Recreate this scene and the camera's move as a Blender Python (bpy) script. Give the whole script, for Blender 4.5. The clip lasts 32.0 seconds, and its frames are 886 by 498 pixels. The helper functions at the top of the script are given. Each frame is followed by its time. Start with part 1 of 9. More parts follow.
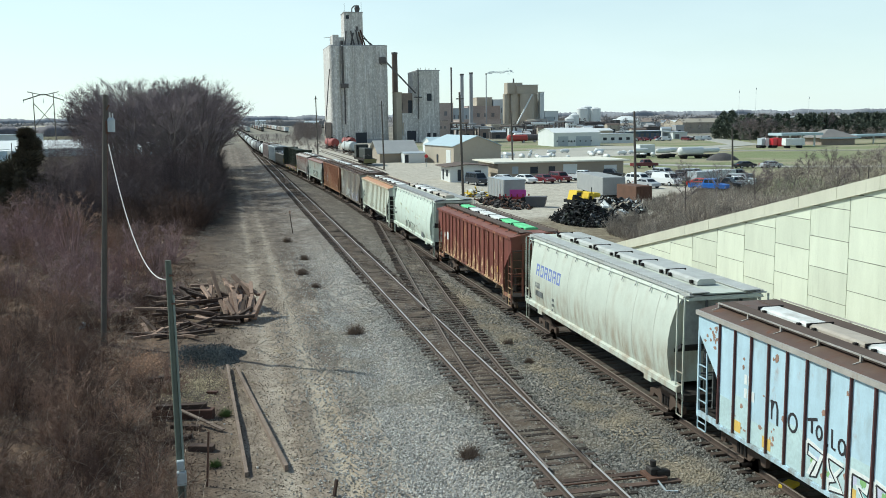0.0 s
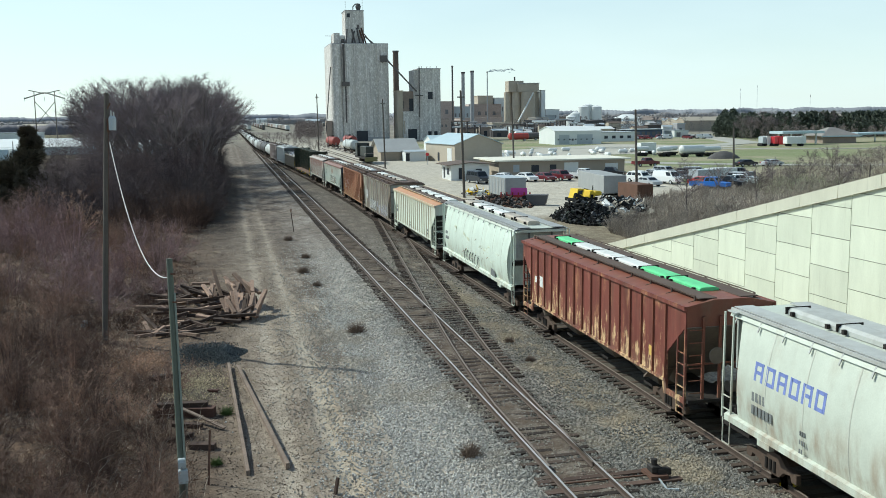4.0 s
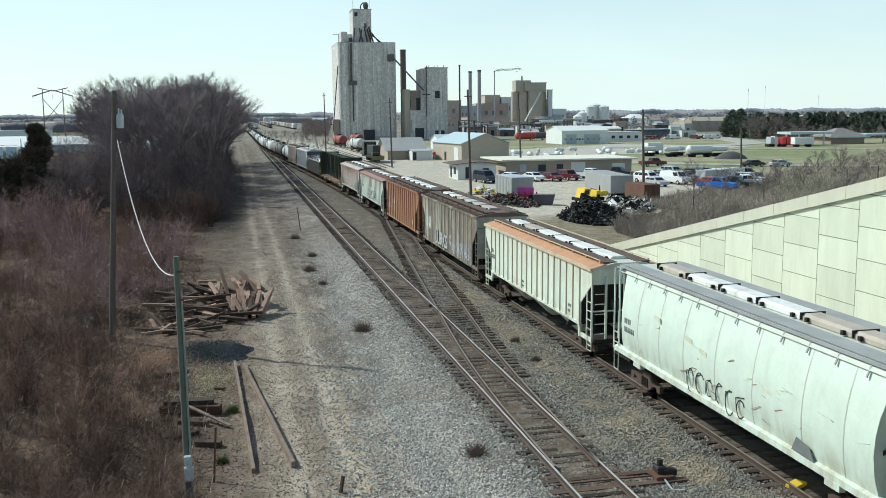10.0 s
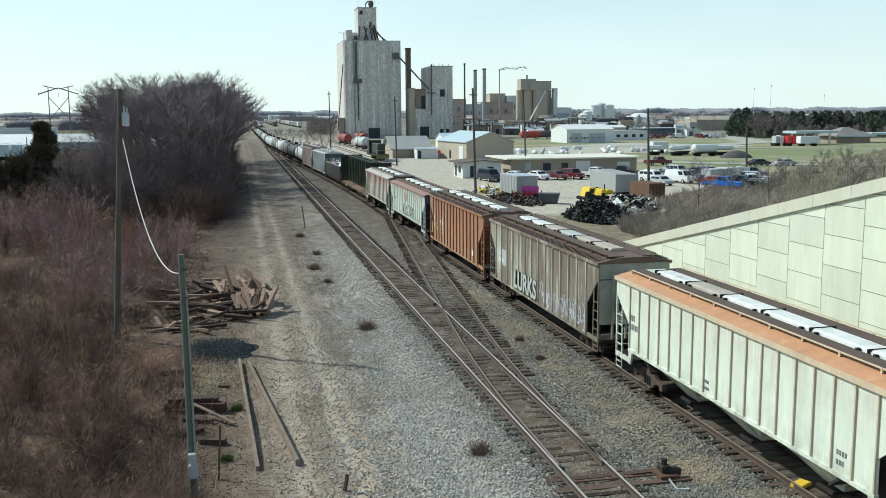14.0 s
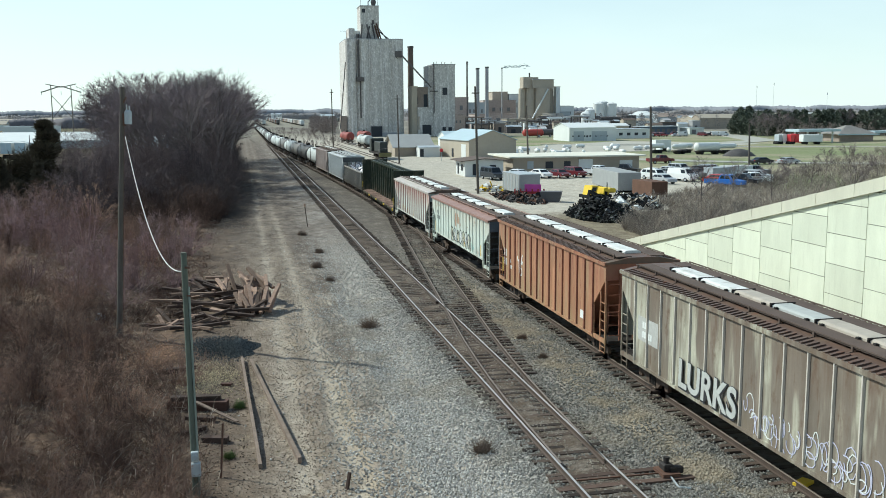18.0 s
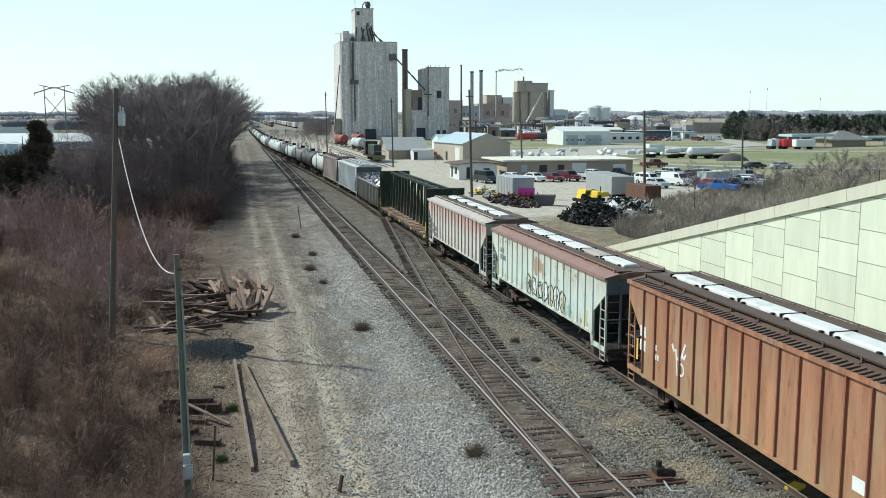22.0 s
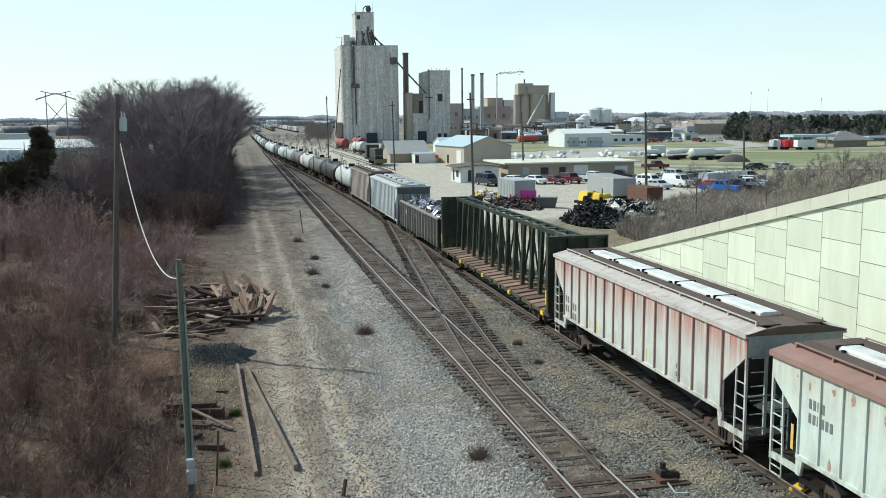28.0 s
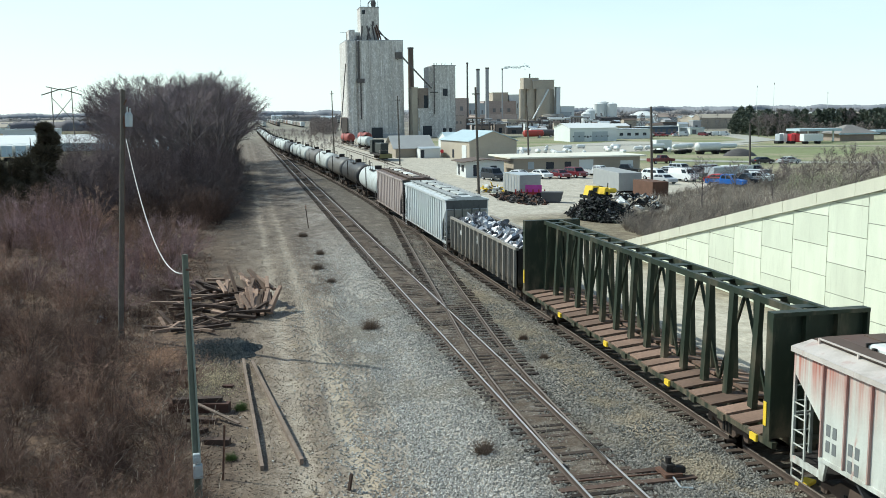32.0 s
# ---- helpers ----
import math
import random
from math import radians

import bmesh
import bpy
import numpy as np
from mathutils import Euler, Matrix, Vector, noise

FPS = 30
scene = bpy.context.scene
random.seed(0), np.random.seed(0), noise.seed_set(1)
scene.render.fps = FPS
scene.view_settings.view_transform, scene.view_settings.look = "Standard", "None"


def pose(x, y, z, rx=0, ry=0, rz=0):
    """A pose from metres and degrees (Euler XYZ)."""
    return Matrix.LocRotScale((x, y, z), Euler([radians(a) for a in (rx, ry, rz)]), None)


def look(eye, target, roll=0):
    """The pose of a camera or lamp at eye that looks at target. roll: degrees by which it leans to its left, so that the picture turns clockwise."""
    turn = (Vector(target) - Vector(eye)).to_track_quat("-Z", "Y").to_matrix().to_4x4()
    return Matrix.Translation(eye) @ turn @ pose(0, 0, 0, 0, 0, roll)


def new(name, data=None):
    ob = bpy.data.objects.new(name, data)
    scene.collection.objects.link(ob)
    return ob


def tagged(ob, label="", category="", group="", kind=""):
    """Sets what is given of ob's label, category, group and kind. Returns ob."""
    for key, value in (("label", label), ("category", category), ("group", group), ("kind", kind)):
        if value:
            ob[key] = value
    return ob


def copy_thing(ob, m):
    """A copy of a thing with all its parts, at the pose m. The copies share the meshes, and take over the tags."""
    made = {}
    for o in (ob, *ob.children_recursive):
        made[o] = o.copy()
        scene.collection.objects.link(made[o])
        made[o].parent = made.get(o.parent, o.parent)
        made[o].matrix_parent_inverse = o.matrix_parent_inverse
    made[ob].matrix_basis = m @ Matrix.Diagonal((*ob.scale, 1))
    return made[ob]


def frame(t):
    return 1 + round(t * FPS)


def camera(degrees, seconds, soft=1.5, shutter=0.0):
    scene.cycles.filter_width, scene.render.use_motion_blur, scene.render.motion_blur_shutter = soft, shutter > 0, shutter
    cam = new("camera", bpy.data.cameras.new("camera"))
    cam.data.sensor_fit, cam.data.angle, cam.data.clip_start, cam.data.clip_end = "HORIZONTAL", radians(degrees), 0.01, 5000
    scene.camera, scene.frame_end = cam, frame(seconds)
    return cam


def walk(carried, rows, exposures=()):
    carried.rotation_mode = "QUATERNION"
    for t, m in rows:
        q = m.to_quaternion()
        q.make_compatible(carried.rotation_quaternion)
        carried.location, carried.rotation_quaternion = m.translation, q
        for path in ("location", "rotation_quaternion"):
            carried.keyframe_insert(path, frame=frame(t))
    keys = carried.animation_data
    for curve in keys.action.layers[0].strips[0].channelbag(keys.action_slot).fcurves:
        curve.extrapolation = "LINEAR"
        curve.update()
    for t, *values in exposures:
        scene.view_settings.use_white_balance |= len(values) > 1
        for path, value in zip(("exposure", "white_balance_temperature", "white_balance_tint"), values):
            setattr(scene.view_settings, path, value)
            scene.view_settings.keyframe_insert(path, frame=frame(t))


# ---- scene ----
cam = camera(50.562, 32.0, soft=0.9)
EYE = (0.0, 0.0, 10.4)
TURNS = [
    (0, 82.043, 0.68, -12.995), (0.5, 81.966, 0.7, -13.015), (1, 81.87, 0.585, -12.92), (1.5, 81.876, 0.649, -12.95), (2, 81.942, 0.723, -12.983),
    (2.5, 81.984, 0.65, -12.88), (3, 81.986, 0.727, -12.862), (3.5, 81.971, 0.74, -12.907), (5.5, 81.867, 0.481, -12.919),
    (6, 81.939, 0.422, -12.864), (6.5, 81.993, 0.4, -12.818), (7, 82.013, 0.483, -12.87), (7.5, 82.005, 0.55, -12.908), (8, 81.889, 0.422, -12.812),
    (8.5, 81.742, 0.454, -12.563), (9, 81.74, 0.454, -12.508), (9.5, 81.81, 0.515, -12.514), (10, 81.893, 0.469, -12.505),
    (10.5, 81.946, 0.417, -12.523), (11, 81.891, 0.442, -12.557), (11.5, 81.783, 0.419, -12.452), (12, 81.756, 0.416, -12.401),
    (12.5, 81.812, 0.342, -12.366), (13, 81.847, 0.351, -12.31), (13.5, 81.886, 0.34, -12.27), (14, 81.805, 0.381, -12.207),
    (14.5, 81.713, 0.334, -12.181), (16.5, 81.9, 0.388, -12.107), (17, 81.859, 0.274, -12.16), (17.5, 81.746, 0.308, -12.049),
    (18, 81.7, 0.374, -12.06), (18.5, 81.724, 0.33, -12.262), (19, 81.86, 0.093, -12.368), (19.5, 82.147, 0.244, -12.257),
    (20, 82.063, 0.401, -12.199), (20.5, 81.94, 0.384, -12.266), (21, 81.958, 0.194, -12.393), (21.5, 81.908, 0.091, -12.536),
    (22, 81.885, 0.077, -12.418), (22.5, 81.782, 0.113, -12.1), (23, 81.71, 0.279, -11.688), (23.5, 81.801, 0.197, -11.54),
    (24, 81.854, 0.349, -11.654), (24.5, 81.945, 0.299, -11.95), (25, 81.858, 0.235, -11.871), (25.5, 81.782, 0.341, -11.694),
    (27.5, 82.103, 0.495, -12.403), (28, 82.075, 0.5, -12.351), (28.5, 81.996, 0.498, -12.3), (29, 81.948, 0.502, -12.257),
    (29.5, 81.926, 0.398, -12.104), (30, 81.948, 0.415, -11.993), (30.5, 81.96, 0.536, -11.887), (31, 81.954, 0.526, -11.946),
    (31.5, 81.838, 0.607, -11.921), (32, 81.761, 0.62, -12.035),
]
walk(cam, [(t, pose(*EYE, a, b, c)) for t, a, b, c in TURNS], [(0, -0.04, 6150, -2), (14, -0.05, 6150, -2), (18, 0.02, 6150, -2), (30, 0.03, 6150, -2), (32, 0.1, 6150, -2)])

# ---- daylight ----
SUN_FROM = Vector((-0.60, 0.47, 0.65)).normalized()
world = bpy.data.worlds.new("sky")
scene.world = world
world.use_nodes = True
_sky = world.node_tree.nodes.new("ShaderNodeTexSky")
_sky.sky_type, _sky.sun_disc = "NISHITA", False
_sky.sun_elevation = math.asin(SUN_FROM.z)
_sky.sun_rotation = math.atan2(SUN_FROM.x, SUN_FROM.y)
_sky.air_density, _sky.dust_density, _sky.ozone_density = 1.0, 0.3, 1.0
_bg = world.node_tree.nodes["Background"]
_bg.inputs[1].default_value = 0.125
# thin high haze whitens the whole sky, a little unevenly
_t = world.node_tree
_co = _t.nodes.new("ShaderNodeTexCoord")
_mp = _t.nodes.new("ShaderNodeMapping")
_mp.inputs["Scale"].default_value = (1.0, 1.0, 4.0)
_no = _t.nodes.new("ShaderNodeTexNoise")
_no.inputs["Scale"].default_value, _no.inputs["Detail"].default_value = 3.0, 5.0
_rm = _t.nodes.new("ShaderNodeMapRange")
_rm.inputs[1].default_value, _rm.inputs[2].default_value, _rm.inputs[3].default_value, _rm.inputs[4].default_value = 0.3, 0.7, 0.8, 1.1
# thickest along the horizon, thin overhead
_sp, _hz, _mu, _mx = (_t.nodes.new("ShaderNode" + k) for k in ("SeparateXYZ", "MapRange", "Math", "Mix"))
_hz.inputs[1].default_value, _hz.inputs[2].default_value, _hz.inputs[3].default_value, _hz.inputs[4].default_value = 0.0, 0.45, 0.8, 0.10
_mu.operation, _mu.use_clamp = "MULTIPLY", True
_mx.data_type = "RGBA"
_mx.inputs[7].default_value = (7.6, 8.45, 8.75, 1)
for _a, _b in ((_co.outputs["Generated"], _mp.inputs[0]), (_mp.outputs[0], _no.inputs["Vector"]), (_no.outputs["Fac"], _rm.inputs[0]), (_co.outputs["Generated"], _sp.inputs[0]), (_sp.outputs[2], _hz.inputs[0]),
               (_rm.outputs[0], _mu.inputs[0]), (_hz.outputs[0], _mu.inputs[1]), (_mu.outputs[0], _mx.inputs[0]),
               (_sky.outputs[0], _mx.inputs[6]), (_mx.outputs[2], _bg.inputs[0])):
    _t.links.new(_a, _b)
sun_data = bpy.data.lights.new("sun", "SUN")
sun_data.energy, sun_data.angle, sun_data.color = 5.0, radians(0.6), (1.0, 0.95, 0.87)
sun = new("sun", sun_data)
sun.matrix_world = look(SUN_FROM * 300, (0, 0, 0))

# ---- materials ----
class Nodes:
    """A short hand for node trees."""
    def __init__(self, name):
        self.m = bpy.data.materials.new(name)
        self.m.use_nodes = True
        self.t = self.m.node_tree
        self.b = self.t.nodes["Principled BSDF"]
        self.space = None

    def put(self, socket, value):
        if isinstance(value, bpy.types.NodeSocket):
            self.t.links.new(value, socket)
        elif isinstance(value, (tuple, list)) and socket.type == "RGBA" and len(value) == 3:
            socket.default_value = (*value, 1)
        else:
            socket.default_value = value

    def coords(self, kind="Object"):
        n = self.t.nodes.new("ShaderNodeTexCoord")
        return n.outputs[kind]

    def position(self):
        return self.t.nodes.new("ShaderNodeNewGeometry").outputs["Position"]

    def split(self, v):
        n = self.t.nodes.new("ShaderNodeSeparateXYZ")
        self.put(n.inputs[0], v)
        return n.outputs

    def scaled(self, v, s):
        n = self.t.nodes.new("ShaderNodeMapping")
        self.put(n.inputs[0], v)
        n.inputs["Scale"].default_value = s if isinstance(s, (tuple, list)) else (s, s, s)
        return n.outputs[0]

    def noise(self, v, scale, detail=4.0, rough=0.6, distort=0.0):
        n = self.t.nodes.new("ShaderNodeTexNoise")
        self.put(n.inputs["Vector"], v)
        self.put(n.inputs["Scale"], scale)
        self.put(n.inputs["Detail"], detail)
        self.put(n.inputs["Roughness"], rough)
        self.put(n.inputs["Distortion"], distort)
        return n.outputs["Fac"]

    def cells(self, v, scale, out="Color", feature="F1"):
        n = self.t.nodes.new("ShaderNodeTexVoronoi")
        n.feature = feature
        self.put(n.inputs["Vector"], v)
        self.put(n.inputs["Scale"], scale)
        return n.outputs[out]

    def math(self, op, a, b=0.0, clamp=False):
        n = self.t.nodes.new("ShaderNodeMath")
        n.operation, n.use_clamp = op, clamp
        self.put(n.inputs[0], a)
        self.put(n.inputs[1], b)
        return n.outputs[0]

    def band(self, v, lo, hi, a=0.0, b=1.0):
        n = self.t.nodes.new("ShaderNodeMapRange")
        n.interpolation_type = "SMOOTHSTEP"
        self.put(n.inputs[0], v)
        for i, x in enumerate((lo, hi, a, b)):
            self.put(n.inputs[i + 1], x)
        return n.outputs[0]

    def mix(self, f, a, b, blend="MIX"):
        n = self.t.nodes.new("ShaderNodeMix")
        n.data_type, n.blend_type, n.clamp_factor = "RGBA", blend, True
        self.put(n.inputs[0], f)
        self.put(n.inputs[6], a)
        self.put(n.inputs[7], b)
        return n.outputs[2]

    def tint(self, c, f, amount):
        """Colour c, lighter or darker round a value f of 0.5."""
        k = self.math("MULTIPLY_ADD", self.math("SUBTRACT", f, 0.5), amount)
        self.t.nodes[-1].inputs[2].default_value = 1.0
        n = self.t.nodes.new("ShaderNodeVectorMath")
        n.operation = "SCALE"
        self.put(n.inputs[0], c if isinstance(c, bpy.types.NodeSocket) else tuple(c[:3]))
        self.put(n.inputs["Scale"], k)
        return n.outputs[0]

    def random(self):
        return self.t.nodes.new("ShaderNodeObjectInfo").outputs["Random"]

    def island(self):
        return self.t.nodes.new("ShaderNodeNewGeometry").outputs["Random Per Island"]

    def done(self, colour, rough=0.8, bump=None, strength=0.3, dist=0.02, metal=0.0, spec=0.3):
        self.put(self.b.inputs["Base Color"], colour)
        self.put(self.b.inputs["Roughness"], rough)
        self.put(self.b.inputs["Metallic"], metal)
        self.put(self.b.inputs["Specular IOR Level"], spec)
        if bump is not None:
            n = self.t.nodes.new("ShaderNodeBump")
            n.inputs["Strength"].default_value, n.inputs["Distance"].default_value = strength, dist
            self.put(n.inputs["Height"], bump)
            self.t.links.new(n.outputs[0], self.b.inputs["Normal"])
        return self.m


def plain(name, colour, rough=0.7, grain=8.0, amount=0.35, coarse=0.8, metal=0.0, bump=0.15, by_object=0.0, by_island=0.0):
    """Paint or matter of one colour, with mottling at two scales."""
    n = Nodes(name)
    v = n.coords()
    f = n.noise(v, grain, 5)
    g = n.noise(v, coarse, 3)
    c = n.tint(n.tint(colour, f, amount), g, amount)
    if by_object:
        c = n.tint(c, n.random(), by_object)
    if by_island:
        c = n.tint(c, n.island(), by_island)
    return n.done(c, n.band(f, 0.2, 0.8, rough - 0.1, min(1.0, rough + 0.1)), f, bump, 0.01, metal)


def car_paint(name, colour, rust, much, low=0.0, dirt=(0.17, 0.135, 0.095), dirty=0.5, bleed=0.0, top=4.2, streak=0.6, second=None, scrape=None):
    """Paint of a goods wagon: rust in runs down the sheets, dirt in patches, grime low down where the wheels throw it."""
    n = Nodes(name)
    v = n.coords()
    x, y, z = n.split(v)[0:3]
    runs = n.noise(n.scaled(v, (1.0, 1.5, 0.30)), 2.0, 5, 0.6, 0.6)
    blots = n.noise(v, 1.3, 6, 0.7)
    fine = n.noise(v, 24, 3)
    c = n.tint(n.tint(colour, blots, 0.35), fine, 0.22)
    c = n.tint(n.tint(c, n.noise(n.scaled(v, (1, 1.3, 0.14)), 1.5, 4, 0.6), streak * 0.85), n.noise(n.scaled(v, (1, 4.0, 0.16)), 2.0, 3, 0.6), streak * 0.14)
    if second:       # panels that have faded to another shade
        c = n.mix(n.band(n.noise(n.scaled(v, (1, 1.0, 0.16)), 0.9, 4, 0.65), 0.47, 0.62), c, n.tint(n.tint(second, blots, 0.5), fine, 0.3))
    soil = n.band(n.noise(n.scaled(v, (1, 0.8, 0.35)), 1.6, 5, 0.6), 0.48, 0.75)
    c = n.mix(n.math("MULTIPLY", soil, dirty), c, dirt)
    splash = n.math("MULTIPLY", n.band(z, 2.2 + low, 1.0 + low), n.band(n.noise(n.scaled(v, (1, 1.5, 0.5)), 1.8, 4), 0.35, 0.7))
    c = n.mix(n.math("MULTIPLY", splash, 0.75), c, n.tint(dirt, fine, 0.5))
    edge = 0.72 - 0.34 * much
    r = n.band(n.math("ADD", n.math("MULTIPLY", runs, 0.6), n.math("MULTIPLY", blots, 0.4)), edge - 0.03, edge + 0.17)
    c = n.mix(r, c, n.tint(rust, fine, 0.6))
    if bleed:        # rust that runs down from the roof's edge
        run = n.math("ADD", n.math("MULTIPLY", n.noise(n.scaled(v, (1, 2.2, 0.05)), 2.6, 4, 0.6), 2.4), -0.75)
        c = n.mix(n.math("MULTIPLY", n.math("MULTIPLY", n.band(z, top - 1.9, top), run, True), bleed, True), c, n.tint(rust, blots, 0.7))
    if scrape:       # bare yellowed metal where the paint has flaked, most of it low on the sheets
        flake = n.math("ADD", n.noise(n.scaled(v, (1, 2.4, 0.75)), 1.5, 6, 0.72), n.band(z, 3.9, 1.5, -0.06, 0.13))
        c = n.mix(n.math("MULTIPLY", n.band(flake, 0.60, 0.71), n.band(fine, 0.3, 0.6, 0.55, 0.95)), c, n.tint(scrape, blots, 0.7))
    return n.done(c, n.band(r, 0, 1, 0.5, 0.85), fine, 0.12, 0.006)

# ---- mesh code ----
class Shape:
    """Points and faces of one part, put together piece by piece."""
    def __init__(self):
        self.v, self.f = [], []

    def add(self, pts, faces, m=None):
        k = len(self.v)
        self.v += [tuple(m @ Vector(p)) for p in pts] if m else [tuple(p) for p in pts]
        self.f += [tuple(i + k for i in f) for f in faces]
        return self

    def box(self, x0, x1, y0, y1, z0, z1, m=None, c=0.0):
        """A block; c: its upper and lower edges are cut by that much."""
        if c:
            pts = []
            for z, d in ((z0, c), (z0 + c, 0), (z1 - c, 0), (z1, c)):
                pts += [(x0 + d, y0 + d, z), (x1 - d, y0 + d, z), (x1 - d, y1 - d, z), (x0 + d, y1 - d, z)]
            fs = [(3, 2, 1, 0), (12, 13, 14, 15)]
            for r in range(3):
                fs += [(4 * r + i, 4 * r + (i + 1) % 4, 4 * r + 4 + (i + 1) % 4, 4 * r + 4 + i) for i in range(4)]
            return self.add(pts, fs, m)
        pts = [(x0, y0, z0), (x1, y0, z0), (x1, y1, z0), (x0, y1, z0), (x0, y0, z1), (x1, y0, z1), (x1, y1, z1), (x0, y1, z1)]
        return self.add(pts, [(3, 2, 1, 0), (4, 5, 6, 7), (0, 1, 5, 4), (1, 2, 6, 5), (2, 3, 7, 6), (3, 0, 4, 7)], m)

    def tube(self, a, b, r0, r1=None, n=8, caps=True):
        """A round bar from a to b."""
        a, b = Vector(a), Vector(b)
        r1 = r0 if r1 is None else r1
        d = (b - a).normalized()
        u = d.cross(Vector((0, 0, 1)) if abs(d.z) < 0.9 else Vector((1, 0, 0))).normalized()
        w = d.cross(u)
        k = len(self.v)
        for p, r in ((a, r0), (b, r1)):
            for i in range(n):
                t = 2 * math.pi * i / n
                self.v.append(tuple(p + (u * math.cos(t) + w * math.sin(t)) * r))
        self.f += [(k + i, k + (i + 1) % n, k + n + (i + 1) % n, k + n + i) for i in range(n)]
        if caps:
            self.f += [tuple(range(k + n - 1, k - 1, -1)), tuple(range(k + n, k + 2 * n))]
        return self

    def bar(self, a, b, w, h):
        """A square bar from a to b, w wide and h high."""
        a, b = Vector(a), Vector(b)
        d = b - a
        m = Matrix.Translation(a) @ d.to_track_quat("Y", "Z").to_matrix().to_4x4()
        return self.box(-w / 2, w / 2, 0, d.length, -h / 2, h / 2, m)

    def loft(self, rings, closed=True, caps=True):
        """Skin over rings of as many points each."""
        k, n = len(self.v), len(rings[0])
        for r in rings:
            self.v += [tuple(p) for p in r]
        for j in range(len(rings) - 1):
            for i in range(n if closed else n - 1):
                a, b = k + j * n + i, k + j * n + (i + 1) % n
                self.f.append((a, b, b + n, a + n))
        if caps and closed:
            self.f += [tuple(range(k + n - 1, k - 1, -1)), tuple(range(k + (len(rings) - 1) * n, k + len(rings) * n))]
        return self

    def prism(self, outline, axis, lo, hi, m=None):
        """An outline of two coordinates, drawn along an axis."""
        put = {"x": lambda p, t: (t, p[0], p[1]), "y": lambda p, t: (p[0], t, p[1]), "z": lambda p, t: (p[0], p[1], t)}[axis]
        n = len(outline)
        pts = [put(p, lo) for p in outline] + [put(p, hi) for p in outline]
        fs = [tuple(range(n - 1, -1, -1)), tuple(range(n, 2 * n))] + [(i, (i + 1) % n, n + (i + 1) % n, n + i) for i in range(n)]
        return self.add(pts, fs, m)

    def mesh(self, name, mat, smooth=False):
        me = bpy.data.meshes.new(name)
        me.from_pydata(self.v, [], self.f)
        if smooth:
            me.polygons.foreach_set("use_smooth", [True] * len(me.polygons))
            me.update()
        bm = bmesh.new()
        bm.from_mesh(me)
        bmesh.ops.recalc_face_normals(bm, faces=bm.faces)
        if smooth:
            for e in bm.edges:
                if len(e.link_faces) == 2 and e.calc_face_angle(0) > 0.7:
                    e.smooth = False
        bm.to_mesh(me)
        bm.free()
        me.materials.append(mat)
        return me


def raw(name, shape, mat):
    """A mesh of many loose pieces, as they are."""
    me = bpy.data.meshes.new(name)
    me.from_pydata(shape.v, [], shape.f)
    me.materials.append(mat)
    return me


def part(name, shape, mat, parent=None, label="", smooth=False, at=None):
    me = shape if isinstance(shape, bpy.types.Mesh) else shape.mesh(name, mat, smooth)
    ob = new(name, me)
    if at is not None:
        ob.matrix_local = at
    if parent:
        ob.parent = parent
    return tagged(ob, label)


def thing(name, label, category, group="", at=None):
    ob = tagged(new(name), label, category, group)
    if at is not None:
        ob.matrix_local = at
    return ob


def setting(name, shape, mat, label="", kind="structure", category=""):
    return tagged(part(name, shape, mat), label, category, kind=kind)

# ---- plan: x across the tracks, y along them, z up from the top of the rails ----
MAIN_X, SIDE_X = 9.67, 15.76
GROUND = -0.45


def smooth(t):
    t = min(1.0, max(0.0, t))
    return t * t * (3 - 2 * t)


def side_x(y):
    """The middle of the train's track: beside the main line here, joining it far ahead."""
    u = min(1.0, max(0.0, (310 - y) / 195))
    return MAIN_X + (SIDE_X - MAIN_X) * (0.5 * u + 0.5 * smooth(u))


def lead_x(y):
    """The middle of the crossover that leaves the main line and runs to the train's track."""
    d = y - 23.0
    if d <= 0:
        return MAIN_X
    run = d * d / 2 / 20 * 0.097 if d < 20 else 10 * 0.097 + (d - 20) * 0.097
    return min(MAIN_X + run, SIDE_X)


def ground_z(x, y):
    bed = smooth((x - 5.6) / 2.2) * smooth((21.5 - x) / 2.5)
    z = GROUND + 0.22 * bed
    for mid in (MAIN_X, side_x(y)):
        z += 0.068 * smooth((0.95 - abs(x - mid)) / 0.3) * (0.8 + 0.75 * noise.noise((x * 1.3, y * 0.9, 4)))
    if 50 < y < 104 and x < 15:
        z += 0.055 * smooth((0.95 - abs(x - lead_x(y))) / 0.3) * (0.8 + 0.8 * noise.noise((x * 1.5, y, 6)))
    k = 1 - bed
    z += k * (0.10 * noise.noise((x * 0.35, y * 0.2, 0)) + 0.03 * noise.noise((x * 1.7, y * 1.1, 3)))
    z += 0.012 * noise.noise((x * 5, y * 5, 7)) if y < 80 else 0
    if x < -3:
        z += 0.25 * noise.noise((x * 0.12, y * 0.1, 9)) * min(1, (-3 - x) / 6)
    for rut in (1.5, 3.05):
        w = rut
        z -= 0.05 * math.exp(-((x - w) / 0.28) ** 2) * (1 if y < 260 else 0)
    return z


